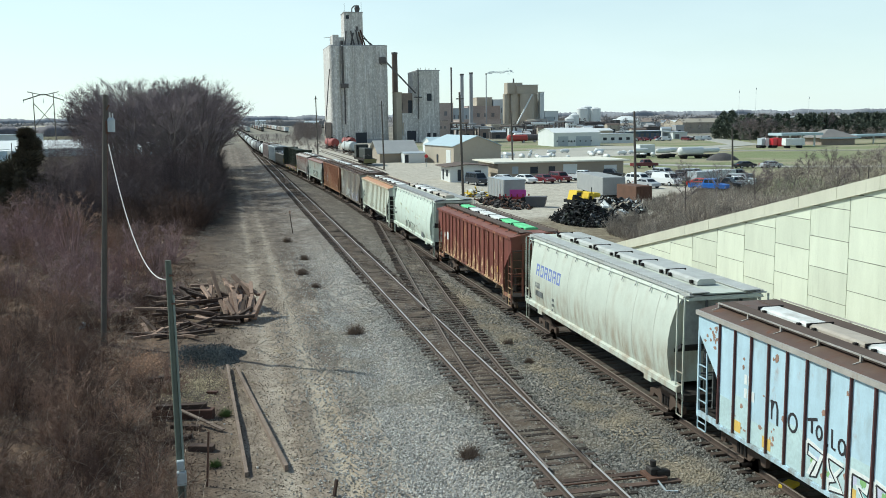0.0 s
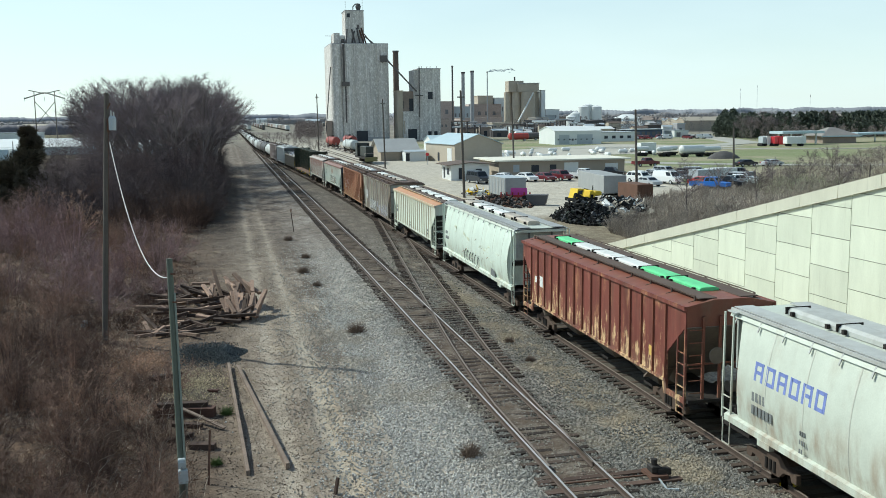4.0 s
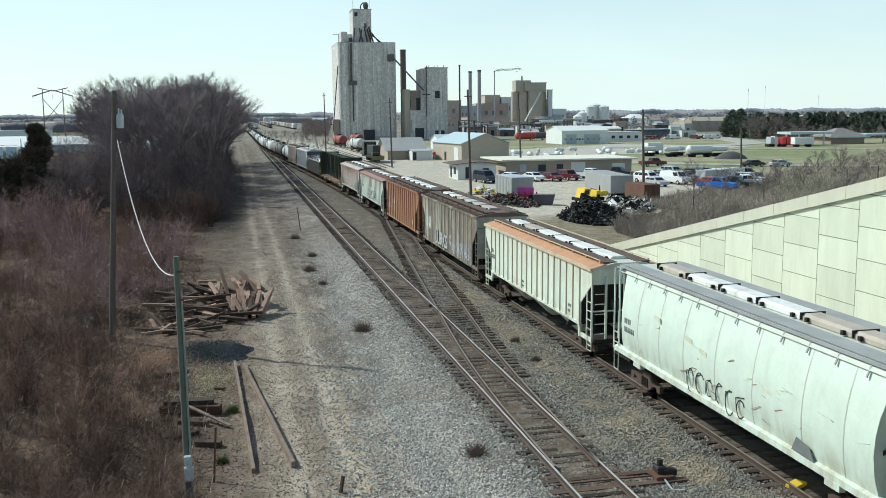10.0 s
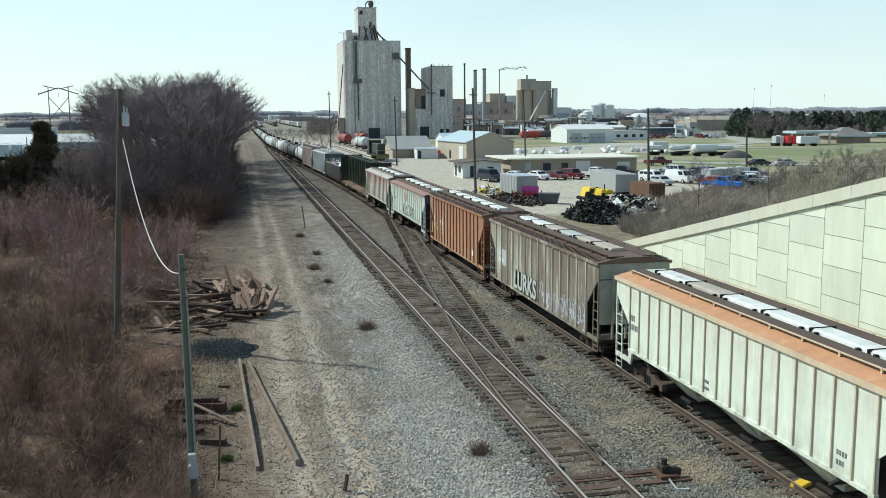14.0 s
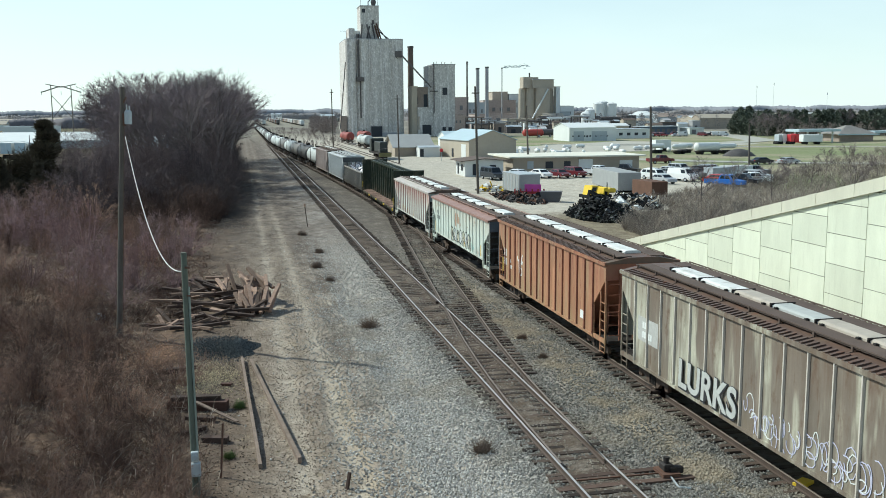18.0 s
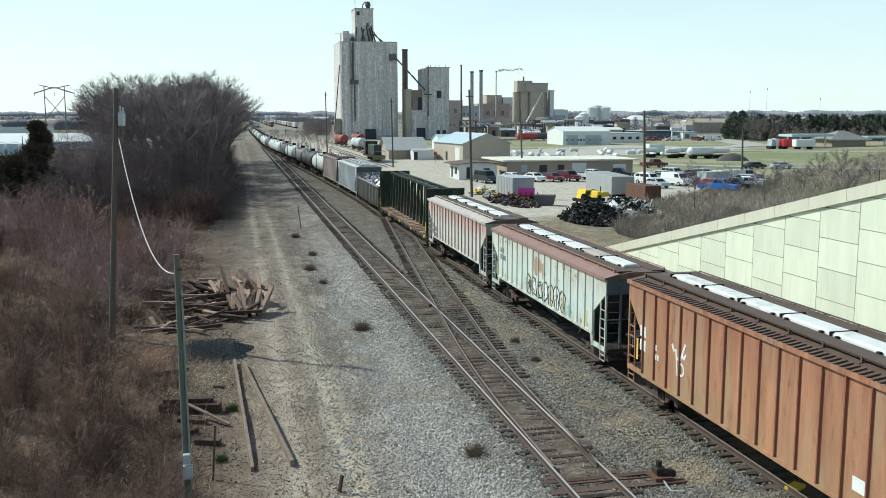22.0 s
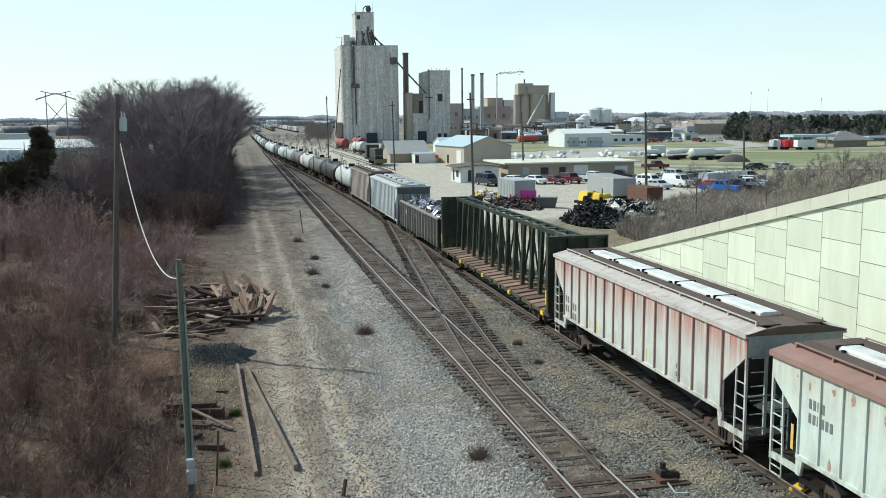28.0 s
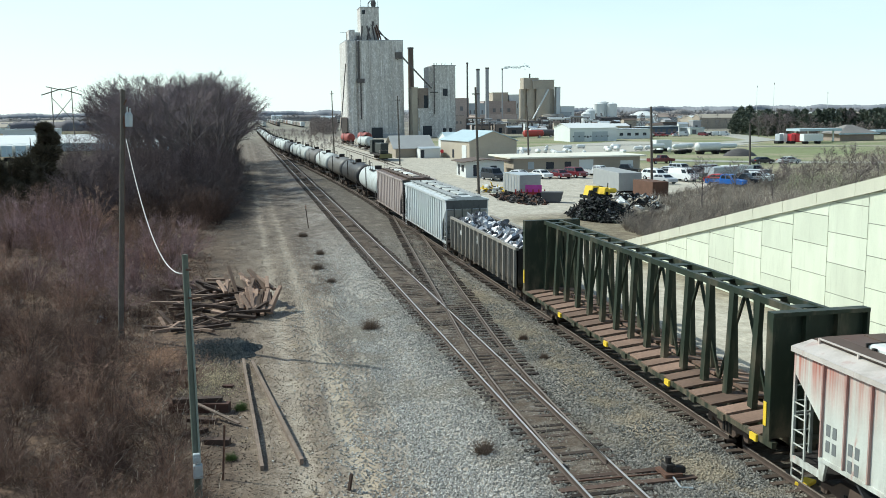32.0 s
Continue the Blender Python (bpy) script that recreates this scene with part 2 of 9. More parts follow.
def ground_material():
    n = Nodes("ground")
    p = n.position()
    x, y, z = n.split(p)[0:3]
    wander = n.math("MULTIPLY", n.math("SUBTRACT", n.noise(p, 0.12, 5, 0.65), 0.5), 5.0)
    wx = n.math("ADD", x, wander)
    small = n.math("ADD", x, n.math("MULTIPLY", n.math("SUBTRACT", n.noise(p, 0.8, 4, 0.7), 0.5), 1.6))
    wide_edge = n.math("ADD", small, n.math("MULTIPLY", n.math("SUBTRACT", n.noise(p, 2.6, 5, 0.75), 0.5), 2.6))
    fine = n.noise(p, 9.0, 6, 0.75)
    mid = n.noise(p, 1.1, 5, 0.7)
    broad = n.noise(p, 0.22, 4, 0.6)
    stone = n.cells(p, 14.0)
    stone_d = n.cells(p, 14.0, "Distance")
    stone_g = n.split(stone)[0]
    # dry soil and thatch
    soil = n.mix(n.band(mid, 0.35, 0.65), (0.075, 0.054, 0.042), (0.17, 0.125, 0.092))
    soil = n.tint(soil, fine, 1.1)
    thatch = n.tint(n.mix(n.band(broad, 0.4, 0.6), (0.17, 0.125, 0.085), (0.26, 0.21, 0.14)), fine, 1.3)
    # broken stone of the track bed: grey, in places brown with dust
    gravel = n.mix(stone_g, (0.205, 0.186, 0.164), (0.455, 0.424, 0.382))
    gravel = n.tint(gravel, n.noise(p, 30, 2), 0.4)
    gravel = n.mix(n.math("MULTIPLY", n.band(broad, 0.45, 0.7), 0.55), gravel, n.tint((0.24, 0.20, 0.15), fine, 1.0))
    # the lane: pale packed limestone dust with ruts
    lane = n.tint(n.mix(n.band(mid, 0.3, 0.7), (0.212, 0.166, 0.127), (0.352, 0.292, 0.229)), fine, 0.8)
    pebbled = n.tint(n.mix(n.split(n.cells(p, 19.0))[1], (0.195, 0.156, 0.123), (0.36, 0.312, 0.255)), fine, 0.5)
    lane = n.mix(n.band(n.noise(p, 0.7, 5, 0.7), 0.38, 0.58, 0.25, 0.75), lane, pebbled)
    litter = n.band(n.noise(n.scaled(p, (1.6, 0.7, 1)), 2.3, 6, 0.8), 0.56, 0.66)
    lane = n.mix(n.math("MULTIPLY", litter, 0.75), lane, n.tint((0.085, 0.066, 0.051), fine, 1.0))
    c = n.mix(n.band(small, -1.0, 0.6), soil, lane)
    c = n.mix(n.band(wide_edge, 3.4, 6.0), c, gravel)
    c = n.mix(n.math("MULTIPLY", n.math("MULTIPLY", n.band(small, 3.9, 5.0), n.band(small, 8.2, 5.2)), n.math("MULTIPLY", n.band(mid, 0.3, 0.65, 0.3, 0.8), n.band(y, 75, 40))), c, n.tint((0.42, 0.37, 0.30), fine, 1.0))
    sand = n.math("MULTIPLY", n.math("MULTIPLY", n.band(small, 2.7, 3.15), n.band(small, 4.0, 3.5)), n.math("MULTIPLY", n.band(y, 43, 37), n.band(mid, 0.25, 0.55, 0.35, 0.95)))
    c = n.mix(n.math("MULTIPLY", sand, 0.75), c, n.tint((0.42, 0.345, 0.25), fine, 0.6))
    blotch = n.math("MULTIPLY", n.band(n.noise(n.scaled(p, (1.0, 0.6, 1)), 0.55, 6, 0.72), 0.50, 0.66), n.math("MULTIPLY", n.band(small, -0.5, 0.3), n.band(small, 5.4, 4.4)))
    c = n.mix(n.math("MULTIPLY", blotch, 0.6), c, n.tint((0.165, 0.125, 0.094), fine, 1.0))
    # brown litter caught between the lane and the stone, and along the bank's foot
    drift = n.noise(n.scaled(p, (0.9, 0.32, 1)), 1.1, 6, 0.75)
    seam = n.math("MULTIPLY", n.math("MULTIPLY", n.band(small, 3.2, 4.0), n.band(small, 7.2, 5.2)), n.band(drift, 0.40, 0.56))
    c = n.mix(n.math("MULTIPLY", n.math("MULTIPLY", seam, n.band(y, 30, 48, 0.25, 1.0)), 1.0), c, n.tint((0.125, 0.098, 0.076), fine, 1.3))
    foot = n.math("MULTIPLY", n.band(small, 1.3, 0.2), n.band(drift, 0.38, 0.58))
    c = n.mix(n.math("MULTIPLY", foot, 0.75), c, n.tint((0.125, 0.094, 0.07), fine, 1.3))
    crown = n.math("MULTIPLY", n.math("MULTIPLY", n.band(small, 1.75, 2.1), n.band(small, 2.75, 2.4)), n.band(drift, 0.42, 0.62))
    c = n.mix(n.math("MULTIPLY", crown, 0.6), c, n.tint((0.15, 0.118, 0.088), fine, 1.2))
    # farther along, brown dirt and cinders lie over lane and stone alike
    dirty = n.math("MULTIPLY", n.band(y, 52, 92), n.band(n.noise(n.scaled(p, (1.0, 0.35, 1)), 0.55, 6, 0.75), 0.32, 0.58, 0.35, 0.95))
    dirty = n.math("MULTIPLY", dirty, n.math("MULTIPLY", n.band(small, -2.0, -0.5), n.band(x, 20.5, 18.5)))
    c = n.mix(n.math("MULTIPLY", dirty, 0.92), c, n.tint(n.mix(n.band(mid, 0.35, 0.65), (0.075, 0.061, 0.052), (0.16, 0.134, 0.113)), fine, 1.3))
    # dark leaf mould under the edge of the woods, their shadow put into its colour too, and a straw-coloured clearing
    # farther on
    mould_shade = n.math("MULTIPLY", n.band(n.math("ADD", small, n.band(y, 150, 90, 0.0, 1.4)), 2.6, 1.2), n.math("MULTIPLY", n.band(y, 72, 100), n.band(y, 215, 185)))
    c = n.mix(n.math("MULTIPLY", mould_shade, 0.9), c, n.tint((0.05, 0.038, 0.03), fine, 1.3))
    track = n.math("ADD", x, n.math("MULTIPLY", n.math("SUBTRACT", n.noise(p, 0.35, 3, 0.6), 0.5), 0.9))
    rut = n.math("MINIMUM", n.math("ABSOLUTE", n.math("SUBTRACT", track, 1.5)), n.math("ABSOLUTE", n.math("SUBTRACT", track, 3.05)))
    c = n.mix(n.math("MULTIPLY", n.band(rut, 0.5, 0.05), n.math("MULTIPLY", n.band(y, 130, 60, 0.25, 1.0), n.band(mid, 0.28, 0.66, 0.05, 0.6))), c, n.tint((0.41, 0.36, 0.29), fine, 0.9))
    c = n.mix(n.math("MULTIPLY", n.band(mid, 0.56, 0.72), n.band(small, 4.2, 2.0)), c, thatch)
    # between the tracks and beyond: dusty strip, weeds
    strip = n.math("MULTIPLY", n.band(small, 11.6, 12.6), n.band(small, 14.4, 13.4))
    c = n.mix(n.math("MULTIPLY", n.math("MULTIPLY", n.math("MULTIPLY", strip, n.band(y, 78, 52)), n.band(mid, 0.25, 0.5)), 0.9), c, n.tint((0.34, 0.28, 0.195), fine, 1.2))
    four_foot = n.math("MULTIPLY", n.band(x, 8.4, 8.8), n.band(x, 10.9, 10.5))
    c = n.mix(n.math("MULTIPLY", four_foot, n.band(mid, 0.3, 0.6, 0.6, 0.92)), c, n.tint((0.085, 0.061, 0.043), fine, 1.5))
    # oil-stained bed; the train's shade is put into this colour as well
    oily = n.math("MULTIPLY", n.band(small, 14.2, 14.8), n.band(small, 17.6, 16.9))
    c = n.mix(n.math("MULTIPLY", oily, 0.85), c, n.tint((0.05, 0.043, 0.037), fine, 1.2))
    c = n.mix(n.math("MULTIPLY", n.math("MULTIPLY", n.band(x, 10.4, 11.2), n.band(x, 21, 19)), n.math("ADD", n.band(n.noise(n.scaled(p, (1.4, 0.5, 1)), 0.8, 6, 0.75), 0.36, 0.58, 0.1, 0.62), n.band(y, 50, 90, 0.0, 0.3))), c, n.tint((0.105, 0.091, 0.076), fine, 1.5))
    # the yard behind the tracks: pale packed stone; farther off short grass and stubble
    yard = n.tint(n.mix(n.band(mid, 0.3, 0.7), (0.38, 0.345, 0.285), (0.50, 0.465, 0.395)), fine, 0.5)
    c = n.mix(n.band(wx, 19.5, 22.0), c, yard)
    weeds = n.tint(n.mix(n.band(mid, 0.4, 0.6), (0.17, 0.14, 0.10), (0.25, 0.215, 0.15)), fine, 1.0)
    c = n.mix(n.math("MULTIPLY", n.band(wx, 24, 29), n.band(n.math("ADD", y, wander), 99, 90)), c, weeds)
    grass = n.tint(n.mix(n.band(n.noise(p, 0.03, 4), 0.42, 0.58), (0.20, 0.225, 0.115), (0.30, 0.275, 0.185)), fine, 0.6)
    far = n.math("MAXIMUM", n.math("MULTIPLY", n.band(wx, 66, 72), n.band(y, 100, 120)), n.math("MULTIPLY", n.band(y, 232, 240), n.band(wx, 60, 70)))
    c = n.mix(far, c, grass)
    plain_far = n.mix(n.band(n.noise(p, 0.008, 4), 0.42, 0.6), (0.185, 0.165, 0.14), (0.25, 0.235, 0.19))
    c = n.mix(n.band(n.math("ADD", y, n.math("MULTIPLY", wander, 8)), 320, 520), c, n.tint(plain_far, mid, 0.5))
    left = n.tint(n.mix(n.band(n.noise(p, 0.02, 3), 0.45, 0.55), (0.125, 0.115, 0.065), (0.16, 0.13, 0.085)), fine, 0.8)
    c = n.mix(n.band(wx, -24, -30), c, left)
    # soil under the brush, the shade between shrubs put into its dark tone
    under = n.tint(n.mix(n.band(mid, 0.4, 0.62), (0.055, 0.036, 0.027), (0.15, 0.098, 0.066)), fine, 1.0)
    c = n.mix(n.math("MULTIPLY", n.math("MULTIPLY", n.band(wx, -2.2, -4.5), n.band(wx, -30, -24)), 0.8), c, under)
    c = n.tint(n.tint(n.tint(c, n.noise(p, 2.7, 6, 0.85), 1.1), n.noise(p, 0.45, 5, 0.7), 0.45), n.noise(n.scaled(p, (1.3, 0.6, 1)), 1.4, 4, 0.75), 0.7)
    h = n.math("ADD", n.math("MULTIPLY", stone_d, -1.2), fine)
    return n.done(c, 0.95, h, 0.45, 0.04, spec=0.15)


def build_ground():
    xs = [-2600, -1400, -700, -380, -220, -140, -100, -75, -58, -46, -38] + list(np.arange(-32, -6, 0.8)) + list(np.arange(-6, 20, 0.28)) + \
        list(np.arange(20, 60, 1.5)) + [64, 70, 78, 88, 100, 120, 150, 190, 250, 330, 450, 700, 1400, 2600]
    ys = [-400, -150, -60, -20] + list(np.arange(-5, 20, 2.5)) + list(np.arange(20, 62, 0.35)) + list(np.arange(62, 140, 1.2)) + list(np.arange(140, 330, 4)) + \
        [340, 370, 410, 460, 520, 600, 700, 850, 1050, 1400, 2000, 3000, 4800]
    s = Shape()
    s.v = [(float(x), float(y), ground_z(float(x), float(y))) for y in ys for x in xs]
    w = len(xs)
    s.f = [(j * w + i, j * w + i + 1, (j + 1) * w + i + 1, (j + 1) * w + i) for j in range(len(ys) - 1) for i in range(w - 1)]
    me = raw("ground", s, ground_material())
    me.polygons.foreach_set("use_smooth", [True] * len(me.polygons))
    tagged(new("ground", me), "dusty lane, grey track ballast and brown winter ground", "ground", kind="structure")


build_ground()

# ---- tracks ----
RAIL_RUST = plain("rail_steel", (0.09, 0.066, 0.054), 0.6, 30, 0.6, 2.0, metal=0.3)
RAIL_TAN = plain("rail_dry_rust", (0.20, 0.165, 0.14), 0.7, 30, 0.5, 2.0)
RAIL_SHINE = plain("rail_head", (0.47, 0.455, 0.44), 0.38, 40, 0.25, 1.5, metal=0.35)
TIE = plain("tie_wood", (0.058, 0.042, 0.033), 0.9, 14, 1.0, 1.2, bump=0.6, by_object=1.2)
TIE_OLD = plain("tie_wood_far", (0.068, 0.052, 0.042), 0.9, 14, 0.9, 1.2, bump=0.5, by_island=0.9)


def rail_shape(fx, y0, y1, step, top=True):
    """A rail along the middle line fx: foot, web and head, or the worn strip on its head."""
    if top:
        prof = [(-0.034, -0.001), (0.034, -0.001), (0.034, 0.003), (-0.034, 0.003)]
    else:
        prof = [(-0.07, -0.172), (0.07, -0.172), (0.07, -0.155), (0.012, -0.135), (0.012, -0.045), (0.036, -0.035), (0.036, -0.002),
                (-0.036, -0.002), (-0.036, -0.035), (-0.012, -0.045), (-0.012, -0.135), (-0.07, -0.155)]
    n = max(1, round((y1 - y0) / step))
    rings = []
    for i in range(n + 1):
        y = y0 + (y1 - y0) * i / n
        rings.append([(fx(y) + a, y, b) for a, b in prof])
    return Shape().loft(rings)


def lay(parent, fx, y0, y1, step, head):
    r = part("rail", rail_shape(fx, y0, y1, step, False), RAIL_RUST, parent)
    part("running_surface", rail_shape(fx, y0, y1, step), head, r, "worn rail head")


main_track = tagged(new("main_track"), "straight railway track with bright rails on old ties", "railway track", kind="structure")
train_track = tagged(new("siding_track"), "railway track that carries the long goods train", "railway track", kind="structure")
crossover = tagged(new("crossover_track"), "rusty turnout rails leaving the main line", "railway track", kind="structure")
for off in (-0.755, 0.755):
    lay(main_track, lambda y: MAIN_X + off, -30, 1500, 200, RAIL_SHINE)
    lay(train_track, lambda y: side_x(y) + off, -30, 312, 6, RAIL_TAN)
lay(crossover, lambda y: lead_x(y) - 0.755 + 0.06 * (y < 29), 25.5, 99, 3, RAIL_TAN)
lay(crossover, lambda y: lead_x(y) + 0.755 - 0.06 * (y < 27), 25.5, 84, 3, RAIL_TAN)
# guard rails beside the frog, and its casting
for gx in (MAIN_X - 0.70, lead_x(50.0) + 0.68):
    part("guard_rail", Shape().bar((gx, 47.5, -0.06), (gx, 52.5, -0.06), 0.06, 0.11), RAIL_RUST, crossover)
part("frog_casting", Shape().prism([(-0.18, 50.2), (0.18, 50.2), (0.10, 53.4), (-0.10, 53.4)], "z", -0.16, -0.012, pose(MAIN_X + 0.755, 0, 0)), RAIL_RUST, crossover)

TIE_MESH = Shape().box(-1.3, 1.3, -0.115, 0.115, -0.32, -0.165, c=0.012).mesh("tie", TIE)
rng = random.Random(5)


def ties(parent, fx, y0, y1, near):
    far, y = Shape(), y0
    while y < y1:
        m = pose(fx(y) + rng.uniform(-0.06, 0.06), y + rng.uniform(-0.04, 0.04), rng.uniform(-0.012, 0.012), 0, rng.uniform(-0.4, 0.4), rng.uniform(-1.6, 1.6))
        if near[0] <= y < near[1]:
            part("tie", TIE_MESH, None, parent, at=m)
        else:
            far.box(-1.3, 1.3, -0.115, 0.115, -0.32, -0.165, m)
        y += 0.53
    tagged(part("ties_beyond", raw("ties_beyond", far, TIE_OLD), None, parent), kind="stuff")


ties(main_track, lambda y: MAIN_X, -4, 330, (16, 112))
ties(train_track, side_x, -4, 312, (12, 100))
y = 28.0
while y < 100:
    x = lead_x(y)
    m = pose((x if y > 54 else x + 0.15) + rng.uniform(-0.08, 0.08), y + 0.26 + rng.uniform(-0.05, 0.05), -0.008, 0, 0, rng.uniform(-2, 2))
    if x - MAIN_X > 0.35:
        part("tie", TIE_MESH, None, crossover, at=m)
    y += 0.53

# ---- the wall of the road bridge's approach ----


def concrete(name, colour, by_object=0.0):
    n = Nodes(name)
    v = n.position()
    f = n.noise(v, 14, 5, 0.7)
    g = n.noise(n.scaled(v, (1, 1, 0.3)), 0.9, 5, 0.65)
    c = n.tint(n.tint(colour, f, 0.2), g, 0.36)
    c = n.mix(n.math("MULTIPLY", n.band(n.noise(n.scaled(v, (1, 3, 0.25)), 1.5, 5), 0.55, 0.8), 0.35), c, (0.30, 0.29, 0.24))
    if by_object:
        c = n.tint(c, n.random(), by_object)
    return n.done(c, 0.9, f, 0.25, 0.01)


PANEL = concrete("wall_panel_concrete", (0.62, 0.65, 0.53), 0.14)
COPING = concrete("coping_concrete", (0.55, 0.54, 0.44))
JOINT = plain("joint_shadow", (0.26, 0.26, 0.22), 0.95)
FILL = plain("fill_soil", (0.17, 0.14, 0.095), 0.95, 6, 0.9, 0.3)
WALL_X = 28.2


def wall_top(y):
    return 7.69 - (y - 35.8) * 0.2310


def build_wall():
    wall = tagged(new("wall_approach"), "pale concrete panel retaining wall with a sloping coping", "retaining wall", kind="structure")
    y0, y1 = 6.0, 69.5
    back = [(y0, -1.2), (y1, -1.2), (y1, max(-1.1, wall_top(y1) - 0.7)), (y0, wall_top(y0) - 0.7)]
    part("backing", Shape().prism(back, "x", WALL_X + 0.03, WALL_X + 0.35), JOINT, wall)
    pitch, high, gap = 3.015, 1.51, 0.02
    first = 38.12 - 12 * pitch
    k = 0
    y = first
    while y < y1:
        z = -2.40 if k % 2 else -1.645
        while z < wall_top(max(y, y0)) - 0.6:
            a, b = max(y, y0) + gap, min(y + pitch, y1) - gap
            top_a, top_b = min(z + high - gap, wall_top(a) - 0.62), min(z + high - gap, wall_top(b) - 0.62)
            if top_a > z + 0.05 and b > a:
                pts = [(a, z + gap), (b, z + gap)]
                if top_b > z + 0.05:
                    pts += [(b, top_b)]
                    full = z + high - gap
                    if top_a >= full - 1e-4 and top_b < full - 1e-4:
                        pts.append((min(b, 35.8 + (7.69 - 0.62 - full) / 0.2310), full))
                    pts.append((a, top_a))
                else:
                    cut = 35.8 + (7.69 - 0.62 - z - gap) / 0.2310
                    pts = [(a, z + gap), (min(b, cut), z + gap), (a, top_a)]
                    if top_a >= z + high - gap - 1e-4:
                        pts.insert(2, (35.8 + (7.69 - 0.62 - top_a) / 0.2310, top_a))
                part("panel", Shape().prism(pts, "x", WALL_X, WALL_X + 0.06), PANEL, wall)
            z += high
        y += pitch
        k += 1
    y = y0
    while y < y1:
        b = min(y + 3.0, y1)
        outline = [(y + 0.012, wall_top(y) - 0.62), (b - 0.012, wall_top(b) - 0.62), (b - 0.012, wall_top(b)), (y + 0.012, wall_top(y))]
        part("coping_stone", Shape().prism(outline, "x", WALL_X - 0.14, WALL_X + 0.42), COPING, wall)
        y = b
    fill = Shape()
    rows = [(y, [(WALL_X + 0.36, wall_top(y) - 0.45), (38, wall_top(y) - 0.6), (38 + 2.0 * (wall_top(y) + 0.2), -0.9), (WALL_X + 0.36, -0.9)]) for y in (6, 20, 35, 50, 63)]
    fill.loft([[(x, y, z) for x, z in r] for y, r in rows])
    setting("embankment", fill, FILL, "brown earth fill behind the retaining wall", category="embankment")


build_wall()

# ---- the goods train ----
# grimy underframe and trucks, also darkened to hold the shade below wagons
DARK = plain("underframe_grime_shade", (0.024, 0.02, 0.018), 0.85, 12, 0.8)
TRUCK = plain("truck_steel", (0.085, 0.058, 0.044), 0.8, 16, 0.9)
WHEEL = plain("wheel_steel", (0.11, 0.085, 0.075), 0.55, 20, 0.6, metal=0.4)
RUST = (0.20, 0.085, 0.045)
ORANGE_RUST = (0.36, 0.17, 0.085)
TRUCK_BASE = 0.89


def build_truck(car, y):
    """A two-axle truck: side frames, bolster, springs, and wheelsets that turn."""
    t = part("truck", Shape().box(-0.95, 0.95, -0.22, 0.22, 0.45, 0.75).tube((0, 0, 0.7), (0, 0, 0.95), 0.25, n=12), TRUCK, car, at=pose(0, y, 0))
    prof = [(-1.25, 0.36), (-1.25, 0.62), (-0.75, 0.68), (-0.45, 0.90), (0.45, 0.90), (0.75, 0.68), (1.25, 0.62), (1.25, 0.36), (1.02, 0.36), (0.95, 0.52),
            (0.62, 0.46), (0.40, 0.26), (-0.40, 0.26), (-0.62, 0.46), (-0.95, 0.52), (-1.02, 0.36)]
    for s in (-1, 1):
        part("side_frame", Shape().prism(prof, "x", s * 0.96, s * 1.10), TRUCK, t)
        sp = Shape()
        for k in (-0.2, 0, 0.2):
            sp.tube((s * 1.08, k, 0.34), (s * 1.08, k, 0.66), 0.075, n=8)
        part("spring", sp, DARK, t)
    sets = []
    for k in (-1, 1):
        w = Shape().tube((-1.15, 0, 0), (1.15, 0, 0), 0.075, n=10)
        for s in (-1, 1):
            w.tube((s * 0.80, 0, 0), (s * 0.69, 0, 0), 0.42, n=20).tube((s * 0.69, 0, 0), (s * 0.66, 0, 0), 0.445, n=20)
            for a in range(3):
                d = Vector((0, math.cos(a * 2.094), math.sin(a * 2.094)))
                w.box(-0.03, 0.03, -0.05, 0.05, -0.05, 0.05, pose(s * 0.81, *(d * 0.22)[1:]))
        sets.append(part("wheelset", w, WHEEL, t, smooth=True, at=pose(0, k * TRUCK_BASE, 0.445)))
    return sets


def ladder(parent, x, y, z0, z1, along, mat, rungs=5, wide=0.46):
    """Two rails with rungs; along: 'y' on a side, 'x' on an end."""
    s = Shape()
    a, b = ((0, -wide / 2), (0, wide / 2)) if along == "y" else ((-wide / 2, 0), (wide / 2, 0))
    for dx, dy in (a, b):
        s.box(x + dx - 0.025, x + dx + 0.025, y + dy - 0.025, y + dy + 0.025, z0, z1)
    for i in range(rungs):
        z = z0 + 0.1 + (z1 - z0 - 0.2) * i / (rungs - 1)
        s.bar((x + a[0], y + a[1], z), (x + b[0], y + b[1], z), 0.03, 0.03)
    return part("ladder", s, mat, parent)


def coupler(car, y, s):
    c = Shape().box(-0.12, 0.12, min(y, y + s * 0.55), max(y, y + s * 0.55), 0.72, 0.95)
    c.box(-0.17, 0.17, min(y + s * 0.45, y + s * 0.72), max(y + s * 0.45, y + s * 0.72), 0.68, 0.99, c=0.04)
    part("coupler", c, DARK, car)


def gear(car, half, centres):
    """Sill, trucks and couplers under a wagon."""
    part("centre_sill", Shape().box(-0.3, 0.3, -half + 0.1, half - 0.1, 0.78, 1.08), DARK, car)
    wheels = build_truck(car, -centres) + build_truck(car, centres)
    for s in (-1, 1):
        coupler(car, s * half, s)
    return wheels


def brake_end(car, y, s, dark):
    """Hand-brake wheel, tank and pipes at the end of a wagon."""
    part("brake_wheel", Shape().tube((-0.55, y + s * 0.06, 2.6), (-0.55, y + s * 0.1, 2.6), 0.28, n=16), dark, car)
    part("air_tank", Shape().tube((0.2, y - s * 0.5, 1.35), (1.0, y - s * 0.5, 1.35), 0.2, n=12), dark, car, smooth=True)


